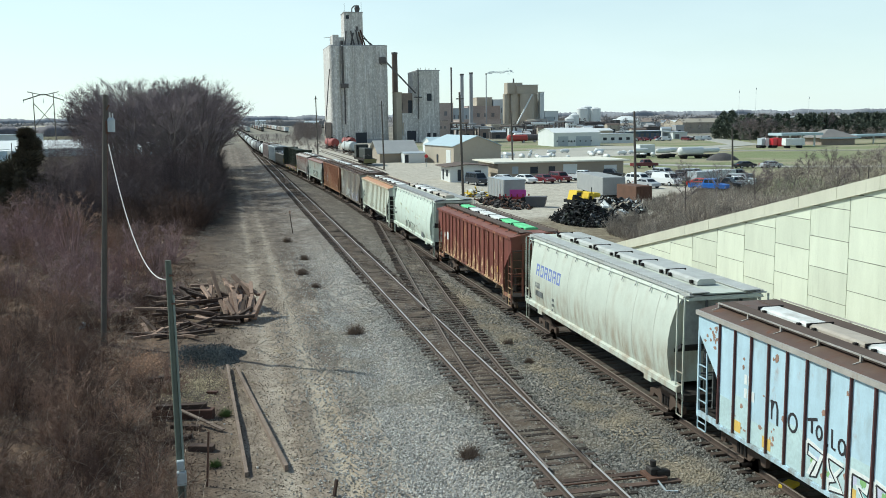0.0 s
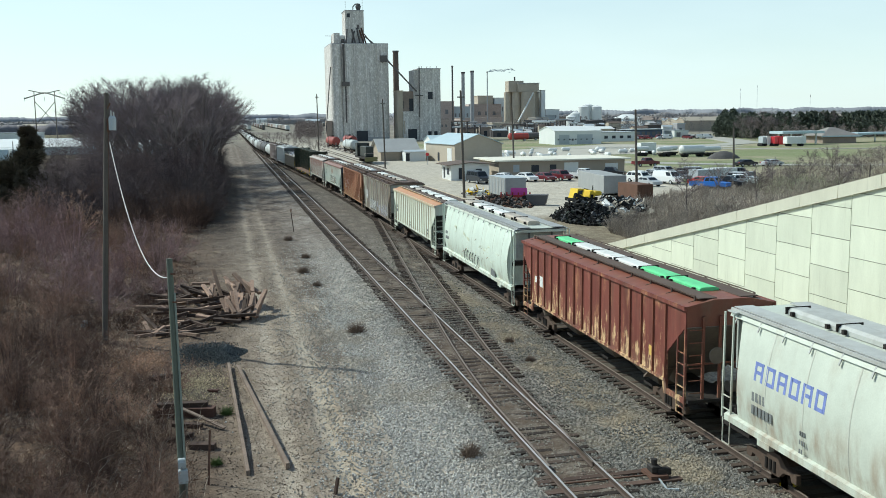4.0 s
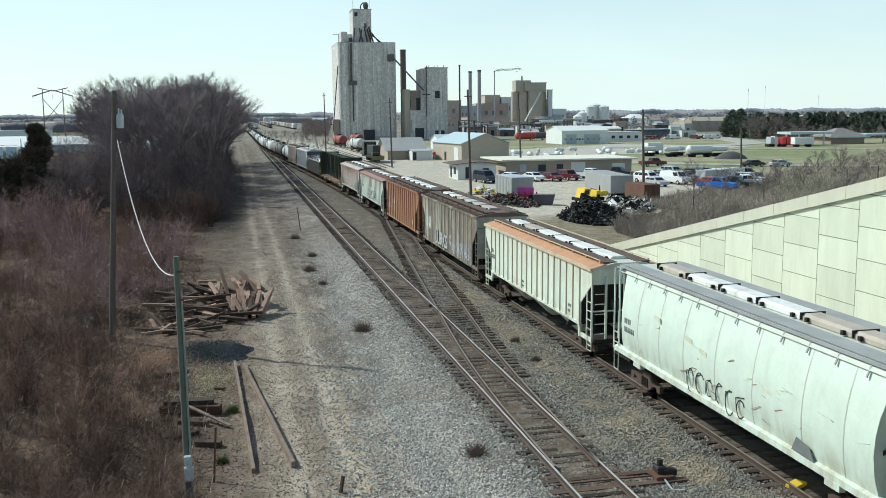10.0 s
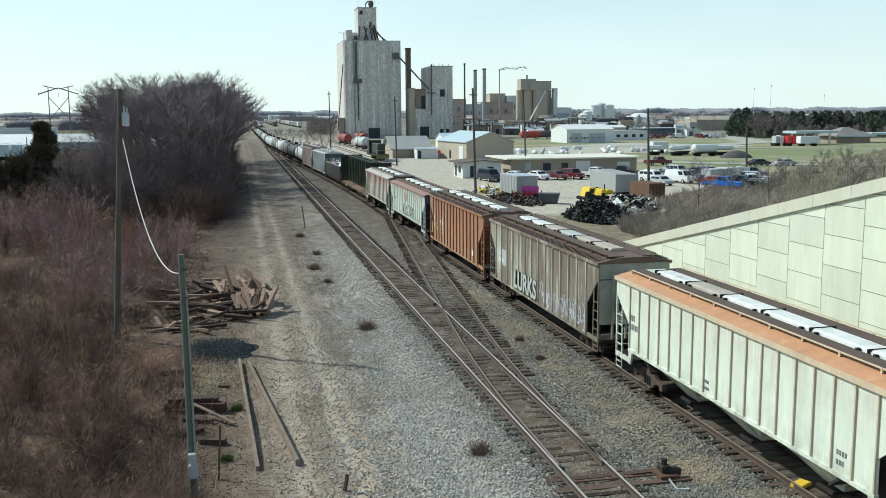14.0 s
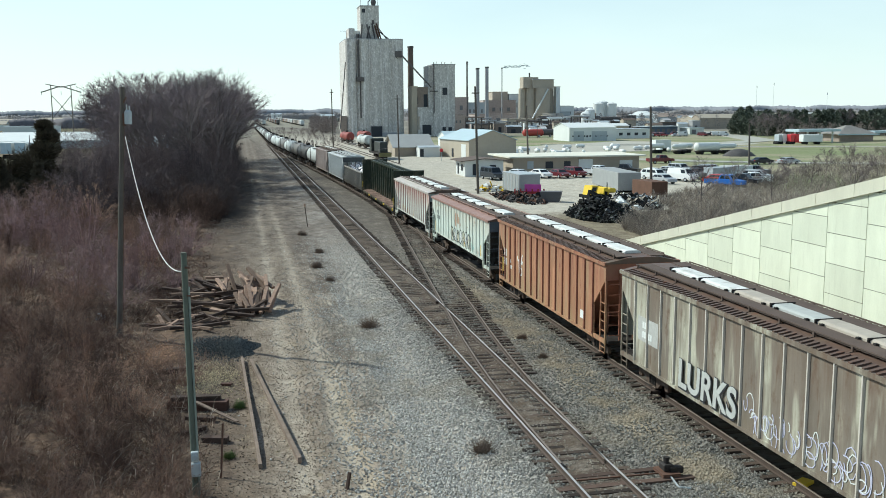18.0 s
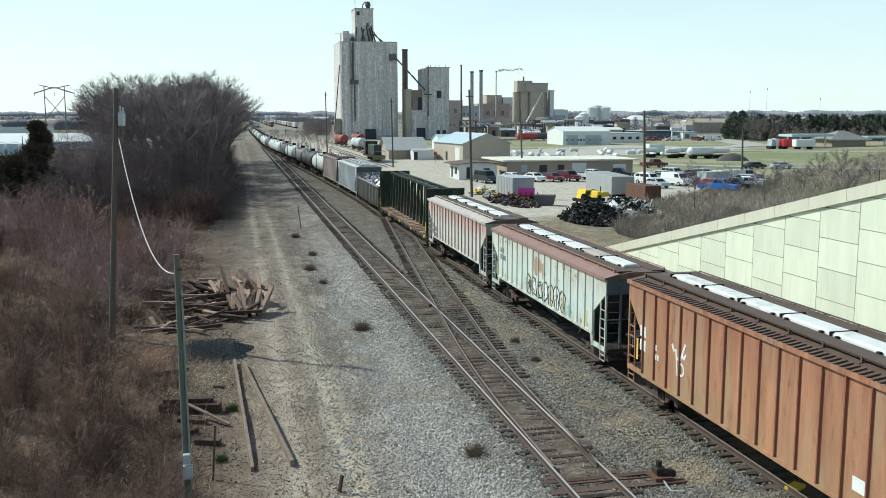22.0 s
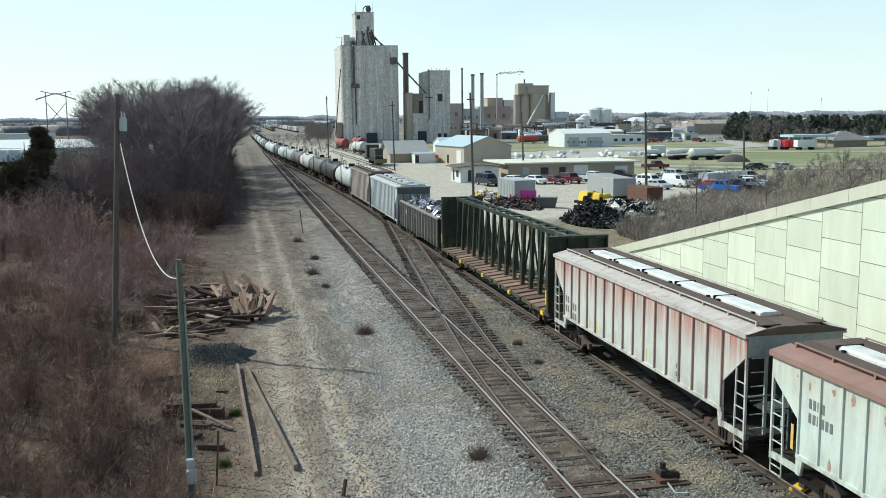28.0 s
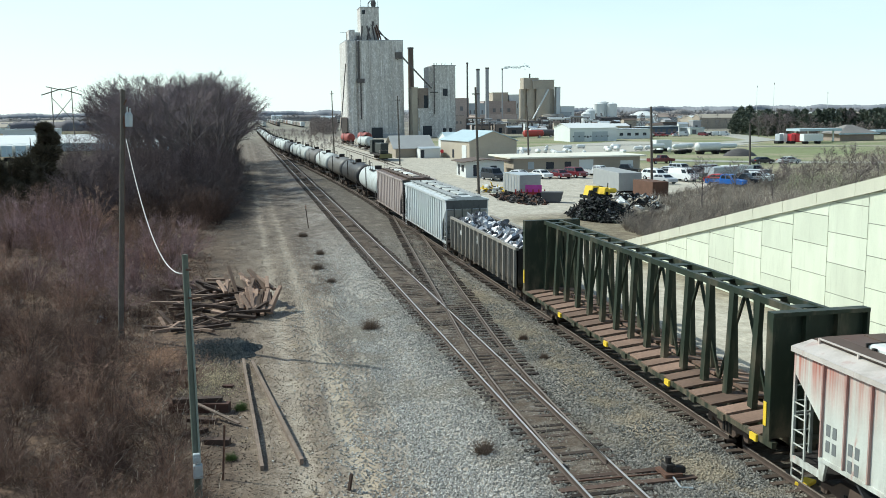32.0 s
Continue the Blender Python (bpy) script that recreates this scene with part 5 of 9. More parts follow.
# pale wagon
OLD_RUST = flat_paint("old_rust_patch", (0.36, 0.24, 0.17))
bars(pale_car, SIDE, 6.75, 2.9, (4, 6), INK_GREY, 0.11, 0.26, 0.07)
BUBBLE = flat_paint("spray_tan_fill", (0.52, 0.50, 0.38))
for k in range(7):
    y, zc = 1.55 - k * 0.84, 2.0 + 0.06 * (k % 2)
    body = [(y + 0.36 * c * (1 + 0.25 * math.cos(3 * a + k)), zc + 0.46 * s * (1 + 0.2 * math.sin(2 * a + k))) for a in (radians(q * 20) for q in range(18)) for c, s in ((math.copysign(abs(math.cos(a)) ** 0.6, math.cos(a)), math.copysign(abs(math.sin(a)) ** 0.6, math.sin(a))),)]
    on_side(pale_car, "graffiti_fill", Shape().prism(body, "x", SIDE - 0.003, SIDE + 0.003), (BUBBLE, INK_WHITE)[k % 2], "tan sprayed bubble letter")
    stroke(pale_car, SIDE - 0.004, body + body[:2], 0.075, INK_BLACK)
    f = [(r.uniform(-0.22, 0.22), r.uniform(-0.3, 0.3)) for _ in range(4)]
    stroke(pale_car, SIDE - 0.006, [(y + a, zc + c) for a, c in f], 0.07, INK_BLACK)
    stroke(pale_car, SIDE - 0.007, [(y + a * 0.7 + 0.05, zc - c) for a, c in f[:3]], 0.06, (INK_BLACK, INK_GREY)[k % 2])
on_side(pale_car, "teal_patch", Shape().prism(blob(-4.35, 1.85, 0.3, 0.35, 21), "x", SIDE - 0.004, SIDE + 0.003), INK_TEAL)
for y in (7.5, 0.95, -2.2, -6.4):
    on_side(pale_car, "orange_patch", Shape().box(SIDE - 0.006, SIDE, y - 0.12, y, 1.56, 2.25), INK_YELLOW)
on_side(pale_car, "rust_patch", Shape().prism(blob(0.2, 3.15, 0.75, 0.55, 3), "x", SIDE - 0.002, SIDE + 0.003), OLD_RUST)
on_side(pale_car, "rust_patch", Shape().prism(blob(-0.75, 3.0, 0.3, 0.5, 5), "x", SIDE - 0.002, SIDE + 0.003), OLD_RUST)
for k in range(26):
    on_side(pale_car, "rust_patch", Shape().prism(blob(r.uniform(-7.5, 7.5), r.choice((3.6, 3.5, 1.7, r.uniform(1.7, 3.6))), r.uniform(0.03, 0.12), r.uniform(0.04, 0.2), 90 + k), "x", SIDE - 0.002 - 0.0001 * k, SIDE + 0.003), OLD_RUST)
# rusty white wagon
bars(pink_car, SIDE, 6.9, 2.2, (2, 2), INK_GREY, 0.16, 0.3, 0.1)
bars(pink_car, SIDE, 6.0, 2.0, (2, 2), INK_GREY, 0.16, 0.3, 0.1)
bars(pink_car, SIDE, -4.0, 2.0, (3, 3), INK_GREY, 0.07, 0.16, 0.04)
for y in (4.0, 3.2, 1.2, -0.3, -1.6):
    on_side(pink_car, "yellow_scuff", Shape().box(SIDE - 0.004, SIDE, y - 0.07, y, 1.62, 2.1), INK_YELLOW)
# light grey wagon and gondola
bars(light_car, SIDE, 6.8, 2.4, (3, 4), INK_GREY, 0.12, 0.26, 0.07)
bars(gondola_car, -1.455, 5.5, 2.2, (2,), INK_WHITE, 0.14, 0.3, 0.1)
bars(gondola_car, -1.455, 0.8, 2.2, (1,), INK_WHITE, 0.14, 0.5, 0.1)

# ---- winter woods and brush along the lane ----
BARK = plain("bark_grey", (0.165, 0.137, 0.13), 0.9, 10, 0.7, by_object=0.5)
TWIG_DARK = plain("twigs_dark", (0.115, 0.086, 0.083), 0.9, 6, 0.5, by_object=0.7, by_island=0.6)
CROWN_TWIG = plain("twigs_crown", (0.195, 0.155, 0.163), 0.9, 6, 0.5, by_object=0.6, by_island=0.5)
TWIG_RED = plain("twigs_red", (0.30, 0.20, 0.19), 0.85, 6, 0.5, by_object=0.5, by_island=0.7)
# understorey twigs, blackened in colour for the deep shade at the woods' foot
THICKET = plain("twigs_deep_shade", (0.095, 0.074, 0.072), 0.9, 6, 0.5, by_object=0.7, by_island=0.6)
BRUSH_GREY = plain("twigs_grey_brown", (0.196, 0.125, 0.097), 0.9, 6, 0.5, by_object=1.1, by_island=0.4)
# bramble twigs, the shade inside the dense brush put into their colour
BRAMBLE = plain("twigs_bramble_shaded", (0.097, 0.060, 0.047), 0.9, 6, 0.5, by_object=0.9, by_island=0.6)
SCRUB_BROWN = plain("twigs_scrub", (0.178, 0.134, 0.131), 0.9, 6, 0.5, by_object=1.0, by_island=0.4)
WEED = plain("weed_brown", (0.115, 0.073, 0.05), 0.9, 6, 0.5, by_island=0.6)
TWIG_TAN = plain("twigs_tan", (0.265, 0.166, 0.122), 0.9, 6, 0.5, by_object=1.1, by_island=0.5)
TWIG_PALE = plain("twigs_pale", (0.42, 0.345, 0.28), 0.9, 6, 0.5, by_object=0.4, by_island=0.8)
NEEDLE = plain("cedar_green", (0.085, 0.072, 0.05), 0.9, 5, 0.8, by_island=0.9)


def stick(s, a, b, r0, r1):
    """A three-sided tapering stick."""
    d = (b - a).normalized()
    u = d.cross(Vector((0.3, 0.2, 1)) if abs(d.z) < 0.8 else Vector((1, 0.2, 0))).normalized()
    w = d.cross(u)
    k = len(s.v)
    for p, r in ((a, r0), (b, r1)):
        for c, t in ((1, 0), (-0.5, 0.87), (-0.5, -0.87)):
            s.v.append(tuple(p + (u * c + w * t) * r))
    s.f += [(k, k + 1, k + 4, k + 3), (k + 1, k + 2, k + 5, k + 4), (k + 2, k, k + 3, k + 5)]


def sprig(s, a, b, r):
    """A twig as a thin blade."""
    d = (b - a).normalized()
    u = d.cross(Vector((0.5, 0.7, 0.4))).normalized() * r
    k = len(s.v)
    s.v += [tuple(a - u), tuple(a + u), tuple(b)]
    s.f.append((k, k + 1, k + 2))


def turned(d, r, spread, up):
    v = d + Vector((r.gauss(0, 1), r.gauss(0, 1), r.gauss(0, 0.7))) * spread
    v.z += up
    return v.normalized()


def tree_shapes(seed, high, limbs=8, thick=0.03, twigs=5):
    """A bare tree with a rounded crown: limbs that reach for a dome and fork four times."""
    r = random.Random(seed)
    wood, crown = Shape(), Shape()
    lean = Vector((r.uniform(-0.08, 0.08), r.uniform(-0.08, 0.08), 1)).normalized()
    p, rad = Vector((0, 0, -0.3)), high * 0.019
    joints = []
    for i in range(6):
        q = p + (lean + Vector((r.uniform(-0.12, 0.12), r.uniform(-0.12, 0.12), 0))).normalized() * high * 0.115
        stick(wood, p, q, rad, rad * 0.8)
        if i >= 1:
            joints.append((q, rad * 0.6))
        p, rad = q, rad * 0.8
    for j in range(limbs):
        q, rr = joints[j % len(joints)]
        a, e = r.uniform(0, 6.283), math.asin(min(1.0, r.uniform(-0.05, 0.75) + 0.05 * (j % len(joints))))
        goal = Vector((math.cos(a) * math.cos(e) * 0.40, math.sin(a) * math.cos(e) * 0.40, 0.52 + 0.47 * math.sin(e))) * high
        reach = (goal - q).length
        grow = [(q, (goal - q).normalized(), reach * 0.50, rr * 0.8, 0)]
        while grow:
            a0, d0, ln, ra, lv = grow.pop()
            mid = a0 + d0 * ln * 0.55
            end = mid + turned(d0, r, 0.22, 0.06) * ln * 0.45
            if lv < 3:
                stick(wood, a0, mid, ra, ra * 0.75)
                stick(wood, mid, end, ra * 0.75, ra * 0.5)
                for k in range((4, 4, twigs)[lv]):
                    f = r.uniform(0.35, 1.0)
                    s0 = a0 + (mid - a0) * (f / 0.55) if f < 0.55 else mid + (end - mid) * ((f - 0.55) / 0.45)
                    grow.append((s0, turned(d0, r, 0.36, 0.04), ln * r.uniform(0.52, 0.76), ra * 0.56, lv + 1))
            else:
                sprig(crown, a0, mid, max(ra, thick * 0.7))
                sprig(crown, a0 + (mid - a0) * 0.6, end, thick * 0.6)
                for k in range(6):
                    s0 = a0 + (end - a0) * r.uniform(0.1, 0.9)
                    sprig(crown, s0, s0 + (d0 + Vector((r.gauss(0, 1), r.gauss(0, 1), r.gauss(0.2, 0.8))) * 0.7) * ln * 0.42, thick * 0.55)
    return wood, crown


def shrub_shape(seed, high, stems=26, spread=0.55, thick=0.012, fork=5):
    """A rounded bush: stems that arch outwards to a dome, with short crooked twigs all round them."""
    r = random.Random(seed)
    s = Shape()
    for i in range(stems):
        a, out = r.uniform(0, 6.283), r.random() ** 0.6
        round_ = Vector((math.cos(a), math.sin(a), 0))
        base = round_ * r.uniform(0, 0.12) * high + Vector((0, 0, -0.1))
        goal = round_ * out * spread * high * 0.62 + Vector((0, 0, high * r.uniform(0.72, 1.02) * (1 - 0.75 * out * out)))
        bow = base + (goal - base) * 0.45 + Vector((r.gauss(0, 0.05), r.gauss(0, 0.05), 0.16)) * high
        pts = [base.lerp(bow, t).lerp(bow.lerp(goal, t), t) for t in (0, 0.3, 0.6, 0.82, 1.0)]
        stick(s, pts[0], pts[1], thick * 1.3, thick * 1.1)
        stick(s, pts[1], pts[2], thick * 1.1, thick * 0.8)
        sprig(s, pts[2], pts[3], thick * 0.9)
        sprig(s, pts[3], pts[4], thick * 0.7)
        for k in range(fork * 2):
            j = r.choice((0, 1, 1, 2, 2, 3, 3))
            p = pts[j].lerp(pts[j + 1], r.random())
            ln = high * r.uniform(0.07, 0.17)
            d = (Vector((p.x, p.y, 0.4 * p.z)).normalized() * 0.7 + Vector((r.gauss(0, 0.7), r.gauss(0, 0.7), r.gauss(0.25, 0.6)))).normalized()
            e = p + d * ln * 0.6
            g = e + turned(d, r, 0.5, 0.1) * ln * 0.5
            sprig(s, p, e, thick * 0.75)
            sprig(s, e, g, thick * 0.6)
            for q in range(3):
                f = p.lerp(g, r.uniform(0.2, 1.0))
                sprig(s, f, f + Vector((r.gauss(0, 1), r.gauss(0, 1), r.gauss(0.2, 0.8))) * ln * 0.42, thick * 0.5)
    return s


TREES = []
for seed, high, tw in ((11, 15, 5), (12, 13, 5), (13, 16, 5), (14, 11, 5), (15, 14, 6)):
    t = thing("bare_tree", "leafless grey-brown tree in the woods beside the lane", "tree", "trees beside the lane")
    wood, crown = tree_shapes(seed, high, limbs=13, twigs=tw - 2, thick=0.016)
    part("trunk", raw("trunk", wood, BARK), None, t)
    part("crown", raw("crown", crown, CROWN_TWIG), None, t, "tangled bare twigs")
    TREES.append(t)
r_ = random.Random(21)
TALL = [max(v.co.z for c in t.children for v in c.data.vertices) for t in TREES]


def crown_line(b):
    """Height of the woods over the eye, per metre of distance, along the bearing b (across per along): two rounded domes."""
    west, east = 1 - ((b + 0.094) / 0.060) ** 2, 1 - ((b + 0.034) / 0.042) ** 2
    return 0.016 + 0.034 * max(0.0, west, 1.08 * east) ** (0.6 if b < -0.034 else 1.0)


spots = []
for k in range(14):
    spots.append((-0.130 + 0.062 * (k + r_.random()) / 14, r_.uniform(128, 205)))
for k in range(24):
    spots.append((-0.064 + 0.058 * (k + r_.random()) / 24, r_.uniform(122, 235)))
for k, (b, y) in enumerate(spots):
    x = min(b * y, -2.0)
    top = 10.4 + crown_line(x / y) * y * r_.uniform(0.84, 1.0)
    sz = top / TALL[k % len(TREES)]
    m = pose(x, y, GROUND, 0, 0, r_.uniform(0, 360))
    if k < len(TREES):
        ob = TREES[k]
        ob.matrix_local = m
    else:
        ob = copy_thing(TREES[k % len(TREES)], m)
    ob.scale = (sz * 0.92, sz * 0.92, sz)


def place(ob, x, y, size, turn, first):
    m = pose(x, y, ground_z(x, y) - 0.03, 0, 0, turn)
    if first:
        ob.matrix_local = m
    else:
        ob = copy_thing(ob, m)
    ob.scale = (size, size, size)
    return ob


def shrubs(name, label, category, group, mats, seeds, spots, **shape):
    made = []
    for i, (x, y, size) in enumerate(spots):
        k = i % (len(seeds) * len(mats))
        if i < len(seeds) * len(mats):
            ob = new(name, raw(name, shrub_shape(seeds[k % len(seeds)], **shape), mats[k // len(seeds)]))
            tagged(ob, label, category, group)
            made.append(ob)
            place(ob, x, y, size, r_.uniform(0, 360), True)
        else:
            place(made[k], x, y, size, r_.uniform(0, 360), False)


# tall brush at the foot of the woods and down the bank towards the bridge
bank = []
for k in range(260):
    y = 25 + 84 * r_.random() ** 0.9
    x = -3.6 - (6 + 0.16 * y) * r_.random() ** 0.8 - (0.9 if 44 < y < 72 else 0)
    bank.append((x, y, r_.uniform(0.55, 1.05) * (0.75 if y < 45 else 1.0)))
for k in range(90):
    bank.append((-1.9 - 8 * r_.random(), 22.5 + 18 * r_.random() ** 1.2, r_.uniform(0.35, 0.85)))
for k in range(36):
    bank.append((r_.uniform(-26, -14), r_.uniform(84, 116), r_.uniform(1.1, 1.9)))
shrubs("brush", "leafless grey-brown thicket shrub on the bank", "shrub", "brush on the bank", [BRUSH_GREY, TWIG_TAN], (31, 32, 33), [q for q in bank if not (-7.2 < q[0] < -5.2 and 45 < q[1] < 51)], high=2.7, stems=26, spread=1.05, thick=0.011)
red = [(cx + r_.gauss(0, 1.2), cy + r_.gauss(0, 2.2), r_.uniform(0.7, 1.1)) for cx, cy, k in ((-6.2, 58, 4), (-8.5, 63, 4), (-12.5, 70, 3), (-17, 82, 4), (-20, 76, 4)) for _ in range(k)]
red += [(-14.6, 80, 1.75), (-12.2, 77, 1.45), (-17, 83, 1.6), (-19.5, 85, 1.4), (-5.2, 70, 1.2), (-7, 72, 1.1), (-9.5, 71, 1.0), (-4.4, 74, 1.0)]
shrubs("red_brush", "reddish leafless dogwood shrub on the bank", "shrub", "red brush on the bank", [TWIG_RED], (41, 42), red, high=3.4, stems=30, spread=1.0, thick=0.016, fork=6)
edge = []
for k in range(120):
    y = 95 + 150 * r_.random()
    edge.append((-2.0 - 17 * r_.random() ** 1.6, y, r_.uniform(0.7, 1.4)))
for k in range(54):
    y = 106 + 130 * r_.random()
    edge.append((-1.9 - 4.5 * r_.random(), y, r_.uniform(0.9, 1.5) * (0.8 if y < 125 else 1)))
for k in range(70):
    y = 104 + 150 * r_.random()
    edge.append((-y * r_.uniform(0.08, 0.22), y, r_.uniform(0.5, 1.1)))
for k in range(46):
    edge.append((-2.3 - 6.5 * r_.random(), 99 + 34 * r_.random(), r_.uniform(0.55, 1.05)))
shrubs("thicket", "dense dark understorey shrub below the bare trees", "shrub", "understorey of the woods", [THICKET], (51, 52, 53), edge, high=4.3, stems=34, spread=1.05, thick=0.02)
# brambles on the bank and at the corner of the woods, deep shade in their colour
bramble = [(r_.uniform(-14, -5.6), 36 + 17 * r_.random(), r_.uniform(0.40, 0.75)) for k in range(74)]
bramble += [(r_.uniform(-5.6, -2.5), r_.uniform(23.5, 34), r_.uniform(0.25, 0.5)) for k in range(42)]
bramble += [(-2.4 - 9 * r_.random(), r_.uniform(94, 116), r_.uniform(0.7, 1.6)) for k in range(54)]
bramble += [(r_.uniform(-5.5, -3.2), r_.uniform(49, 62), r_.uniform(0.3, 0.5)) for k in range(16)]
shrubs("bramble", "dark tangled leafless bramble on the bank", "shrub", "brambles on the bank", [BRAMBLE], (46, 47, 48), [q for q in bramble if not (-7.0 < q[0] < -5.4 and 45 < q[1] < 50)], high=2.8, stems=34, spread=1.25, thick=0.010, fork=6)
# scrub as high as small trees, before the woods
scrub = []
for k in range(58):
    b, y = -0.172 + 0.158 * (k + r_.random()) / 58, r_.uniform(104, 142) + (10 if k > 30 else 0)
    scrub.append((min(b * y, -3.6), y, (10.6 - (0.004 + 0.0010 * k / 4) * y) / 8.6 * r_.uniform(0.6, 1.05)))
shrubs("scrub_tree", "tall rounded leafless scrub before the woods", "shrub", "scrub before the woods", [SCRUB_BROWN], (55, 56, 57), scrub, high=8.6, stems=70, spread=0.78, thick=0.016, fork=8)


# dry weeds and thatch on the bank: far too many to count
def weeds(name, label, mat, count, area, high, thick, seed, lean=0.5):
    r = random.Random(seed)
    s = Shape()
    for i in range(count):
        x, y = area(r)
        if x is None:
            continue
        p = Vector((x, y, ground_z(x, y) - 0.02))
        h = high * r.uniform(0.35, 1.0)
        e = p + Vector((r.gauss(0, lean), r.gauss(0, lean), 1)) * h
        u = Vector((r.gauss(0, 1), r.gauss(0, 1), 0)).normalized() * thick * (0.6 + y / 60)
        k = len(s.v)
        s.v += [tuple(p - u), tuple(p + u), tuple(e)]
        s.f.append((k, k + 1, k + 2))
    tagged(new(name, raw(name, s, mat)), label, "undergrowth", kind="stuff")


def bank_area(r):
    y = 20 + 90 * r.random() ** 1.4
    x = (-1.3 if y < 33 else -2.6) - (4.5 + 0.2 * y) * r.random()
    if noise.noise((x * 0.45, y * 0.35, 2)) + 0.5 * noise.noise((x * 1.3, y * 1.0, 7)) < -0.08:
        return None, None
    return x, y


def straw_area(r):
    y = 24 + 60 * r.random() ** 1.3
    x = -2.2 - (3.5 + 0.14 * y) * r.random()
    return (x, y) if noise.noise((x * 0.4, y * 0.3, 11)) > 0.16 else (None, None)


weeds("dry_weeds", "matted brown winter weeds on the bank", WEED, 38000, bank_area, 0.30, 0.007, 61, 1.4)
weeds("straw", "patches of pale straw among the brush", TWIG_PALE, 12000, straw_area, 0.35, 0.007, 69, 1.2)
weeds("dead_stems", "grey dead stems standing on the bank", BRUSH_GREY, 9000, bank_area, 0.6, 0.006, 62, 0.9)


def tangle(name, label, mat, count, area, seed):
    """Bent dead canes lying across one another."""
    r = random.Random(seed)
    s = Shape()
    for i in range(count):
        x, y = area(r)
        if x is None:
            continue
        p = Vector((x, y, ground_z(x, y)))
        d = Vector((r.gauss(0, 0.6), r.gauss(0, 0.6), 1)).normalized()
        ln, w = r.uniform(0.5, 1.25), 0.0065 * (0.7 + y / 60)
        for k in range(5):
            q = p + d * ln * 0.25
            u = d.cross(Vector((0.4, 0.8, 0.3))).normalized() * w
            j = len(s.v)
            s.v += [tuple(p - u), tuple(p + u), tuple(q + u * 0.7), tuple(q - u * 0.7)]
            s.f.append((j, j + 1, j + 2, j + 3))
            p, d = q, (d + Vector((r.gauss(0, 0.45), r.gauss(0, 0.45), r.gauss(-0.2, 0.35)))).normalized()
    tagged(new(name, raw(name, s, mat)), label, "undergrowth", kind="stuff")


tangle("dead_canes", "pale bent dead canes on the bank", TWIG_PALE, 5500, bank_area, 66)
tangle("brown_canes", "brown bent dead canes on the bank", TWIG_TAN, 9000, bank_area, 67)


def verge_area(r):
    y = 22 + 80 * r.random() ** 1.6
    x = r.gauss(-2.0, 1.3)
    return (x, y) if noise.noise((x * 0.5, y * 0.5, 5)) > 0.02 and y > 31 else (None, None)


weeds("verge_thatch", "short straw-coloured thatch beside the lane", TWIG_PALE, 15000, verge_area, 0.18, 0.010, 63, 1.0)


def lane_area(r):
    y = 22 + 120 * r.random() ** 1.5
    x = r.choice((r.gauss(2.2, 0.4), r.gauss(4.9, 0.7)))
    return (x, y) if noise.noise((x * 0.6, y * 0.25, 8)) > 0.22 else (None, None)


weeds("lane_weeds", "low grey-brown weeds between lane and ballast", TWIG_DARK, 9000, lane_area, 0.13, 0.012, 64, 1.2)


TUMBLE = plain("tumbleweed_brown", (0.20, 0.15, 0.118), 0.9, 6, 0.5, by_island=0.8)


def tussock(x, y, size, mat, label, seed):
    r = random.Random(seed)
    s = Shape()
    for i in range(520):
        a, e = r.uniform(0, 6.283), r.uniform(0.05, 1.3)
        d = Vector((math.cos(a) * math.cos(e), math.sin(a) * math.cos(e), math.sin(e)))
        b = Vector((r.gauss(0, 0.12), r.gauss(0, 0.12), 0)) * size
        sprig(s, b, b + d * size * r.uniform(0.35, 0.95), 0.009)
    ob = tagged(new("dry_weed", raw("dry_weed", s, mat)), label, "weed", "weeds in the gravel")
    ob.matrix_local = pose(x, y, ground_z(x, y))


for i, (x, y, size) in enumerate(((6.0, 46.3, 0.95), (7.1, 27.6, 0.7), (4.9, 66.0, 0.8), (12.6, 41.5, 0.4), (12.5, 38.0, 0.35), (5.3, 60.5, 0.55), (5.6, 73.0, 0.7), (5.0, 84.0, 0.8))):
    tussock(x, y, size, TUMBLE, "dry brown tumbleweed clump in the gravel", 70 + i)
GRASS = plain("fresh_grass", (0.11, 0.16, 0.055), 0.8, 8, 0.5, by_island=0.6)
for i, (x, y, size) in enumerate(((-0.45, 34.6, 0.45), (-0.75, 29.3, 0.35))):
    tussock(x, y, size, GRASS, "small tuft of fresh green grass", 90 + i)

# dark cedar among the bare brush
cedar = thing("cedar_tree", "dark green cedar among the bare brush", "tree")
part("trunk", Shape().tube((0, 0, -0.3), (0, 0, 8.5), 0.16, 0.03, 8), BARK, cedar)
r = random.Random(77)
s = Shape()
LOBES = ((-3.2, 0.5, 1.6, 2.4), (3.4, 0.3, 1.5, 2.4), (2.6, 0.4, 3.2, 1.9), (-2.6, 0.2, 3.6, 1.8), (-1.6, 0, 2.0, 3.0), (-1.6, 0, 4.0, 2.6), (1.3, 0, 2.6, 2.7), (0.2, 0, 5.0, 2.3), (1.3, 0, 6.8, 1.4), (1.6, 0, 8.2, 0.95), (1.3, 0, 9.3, 0.6))
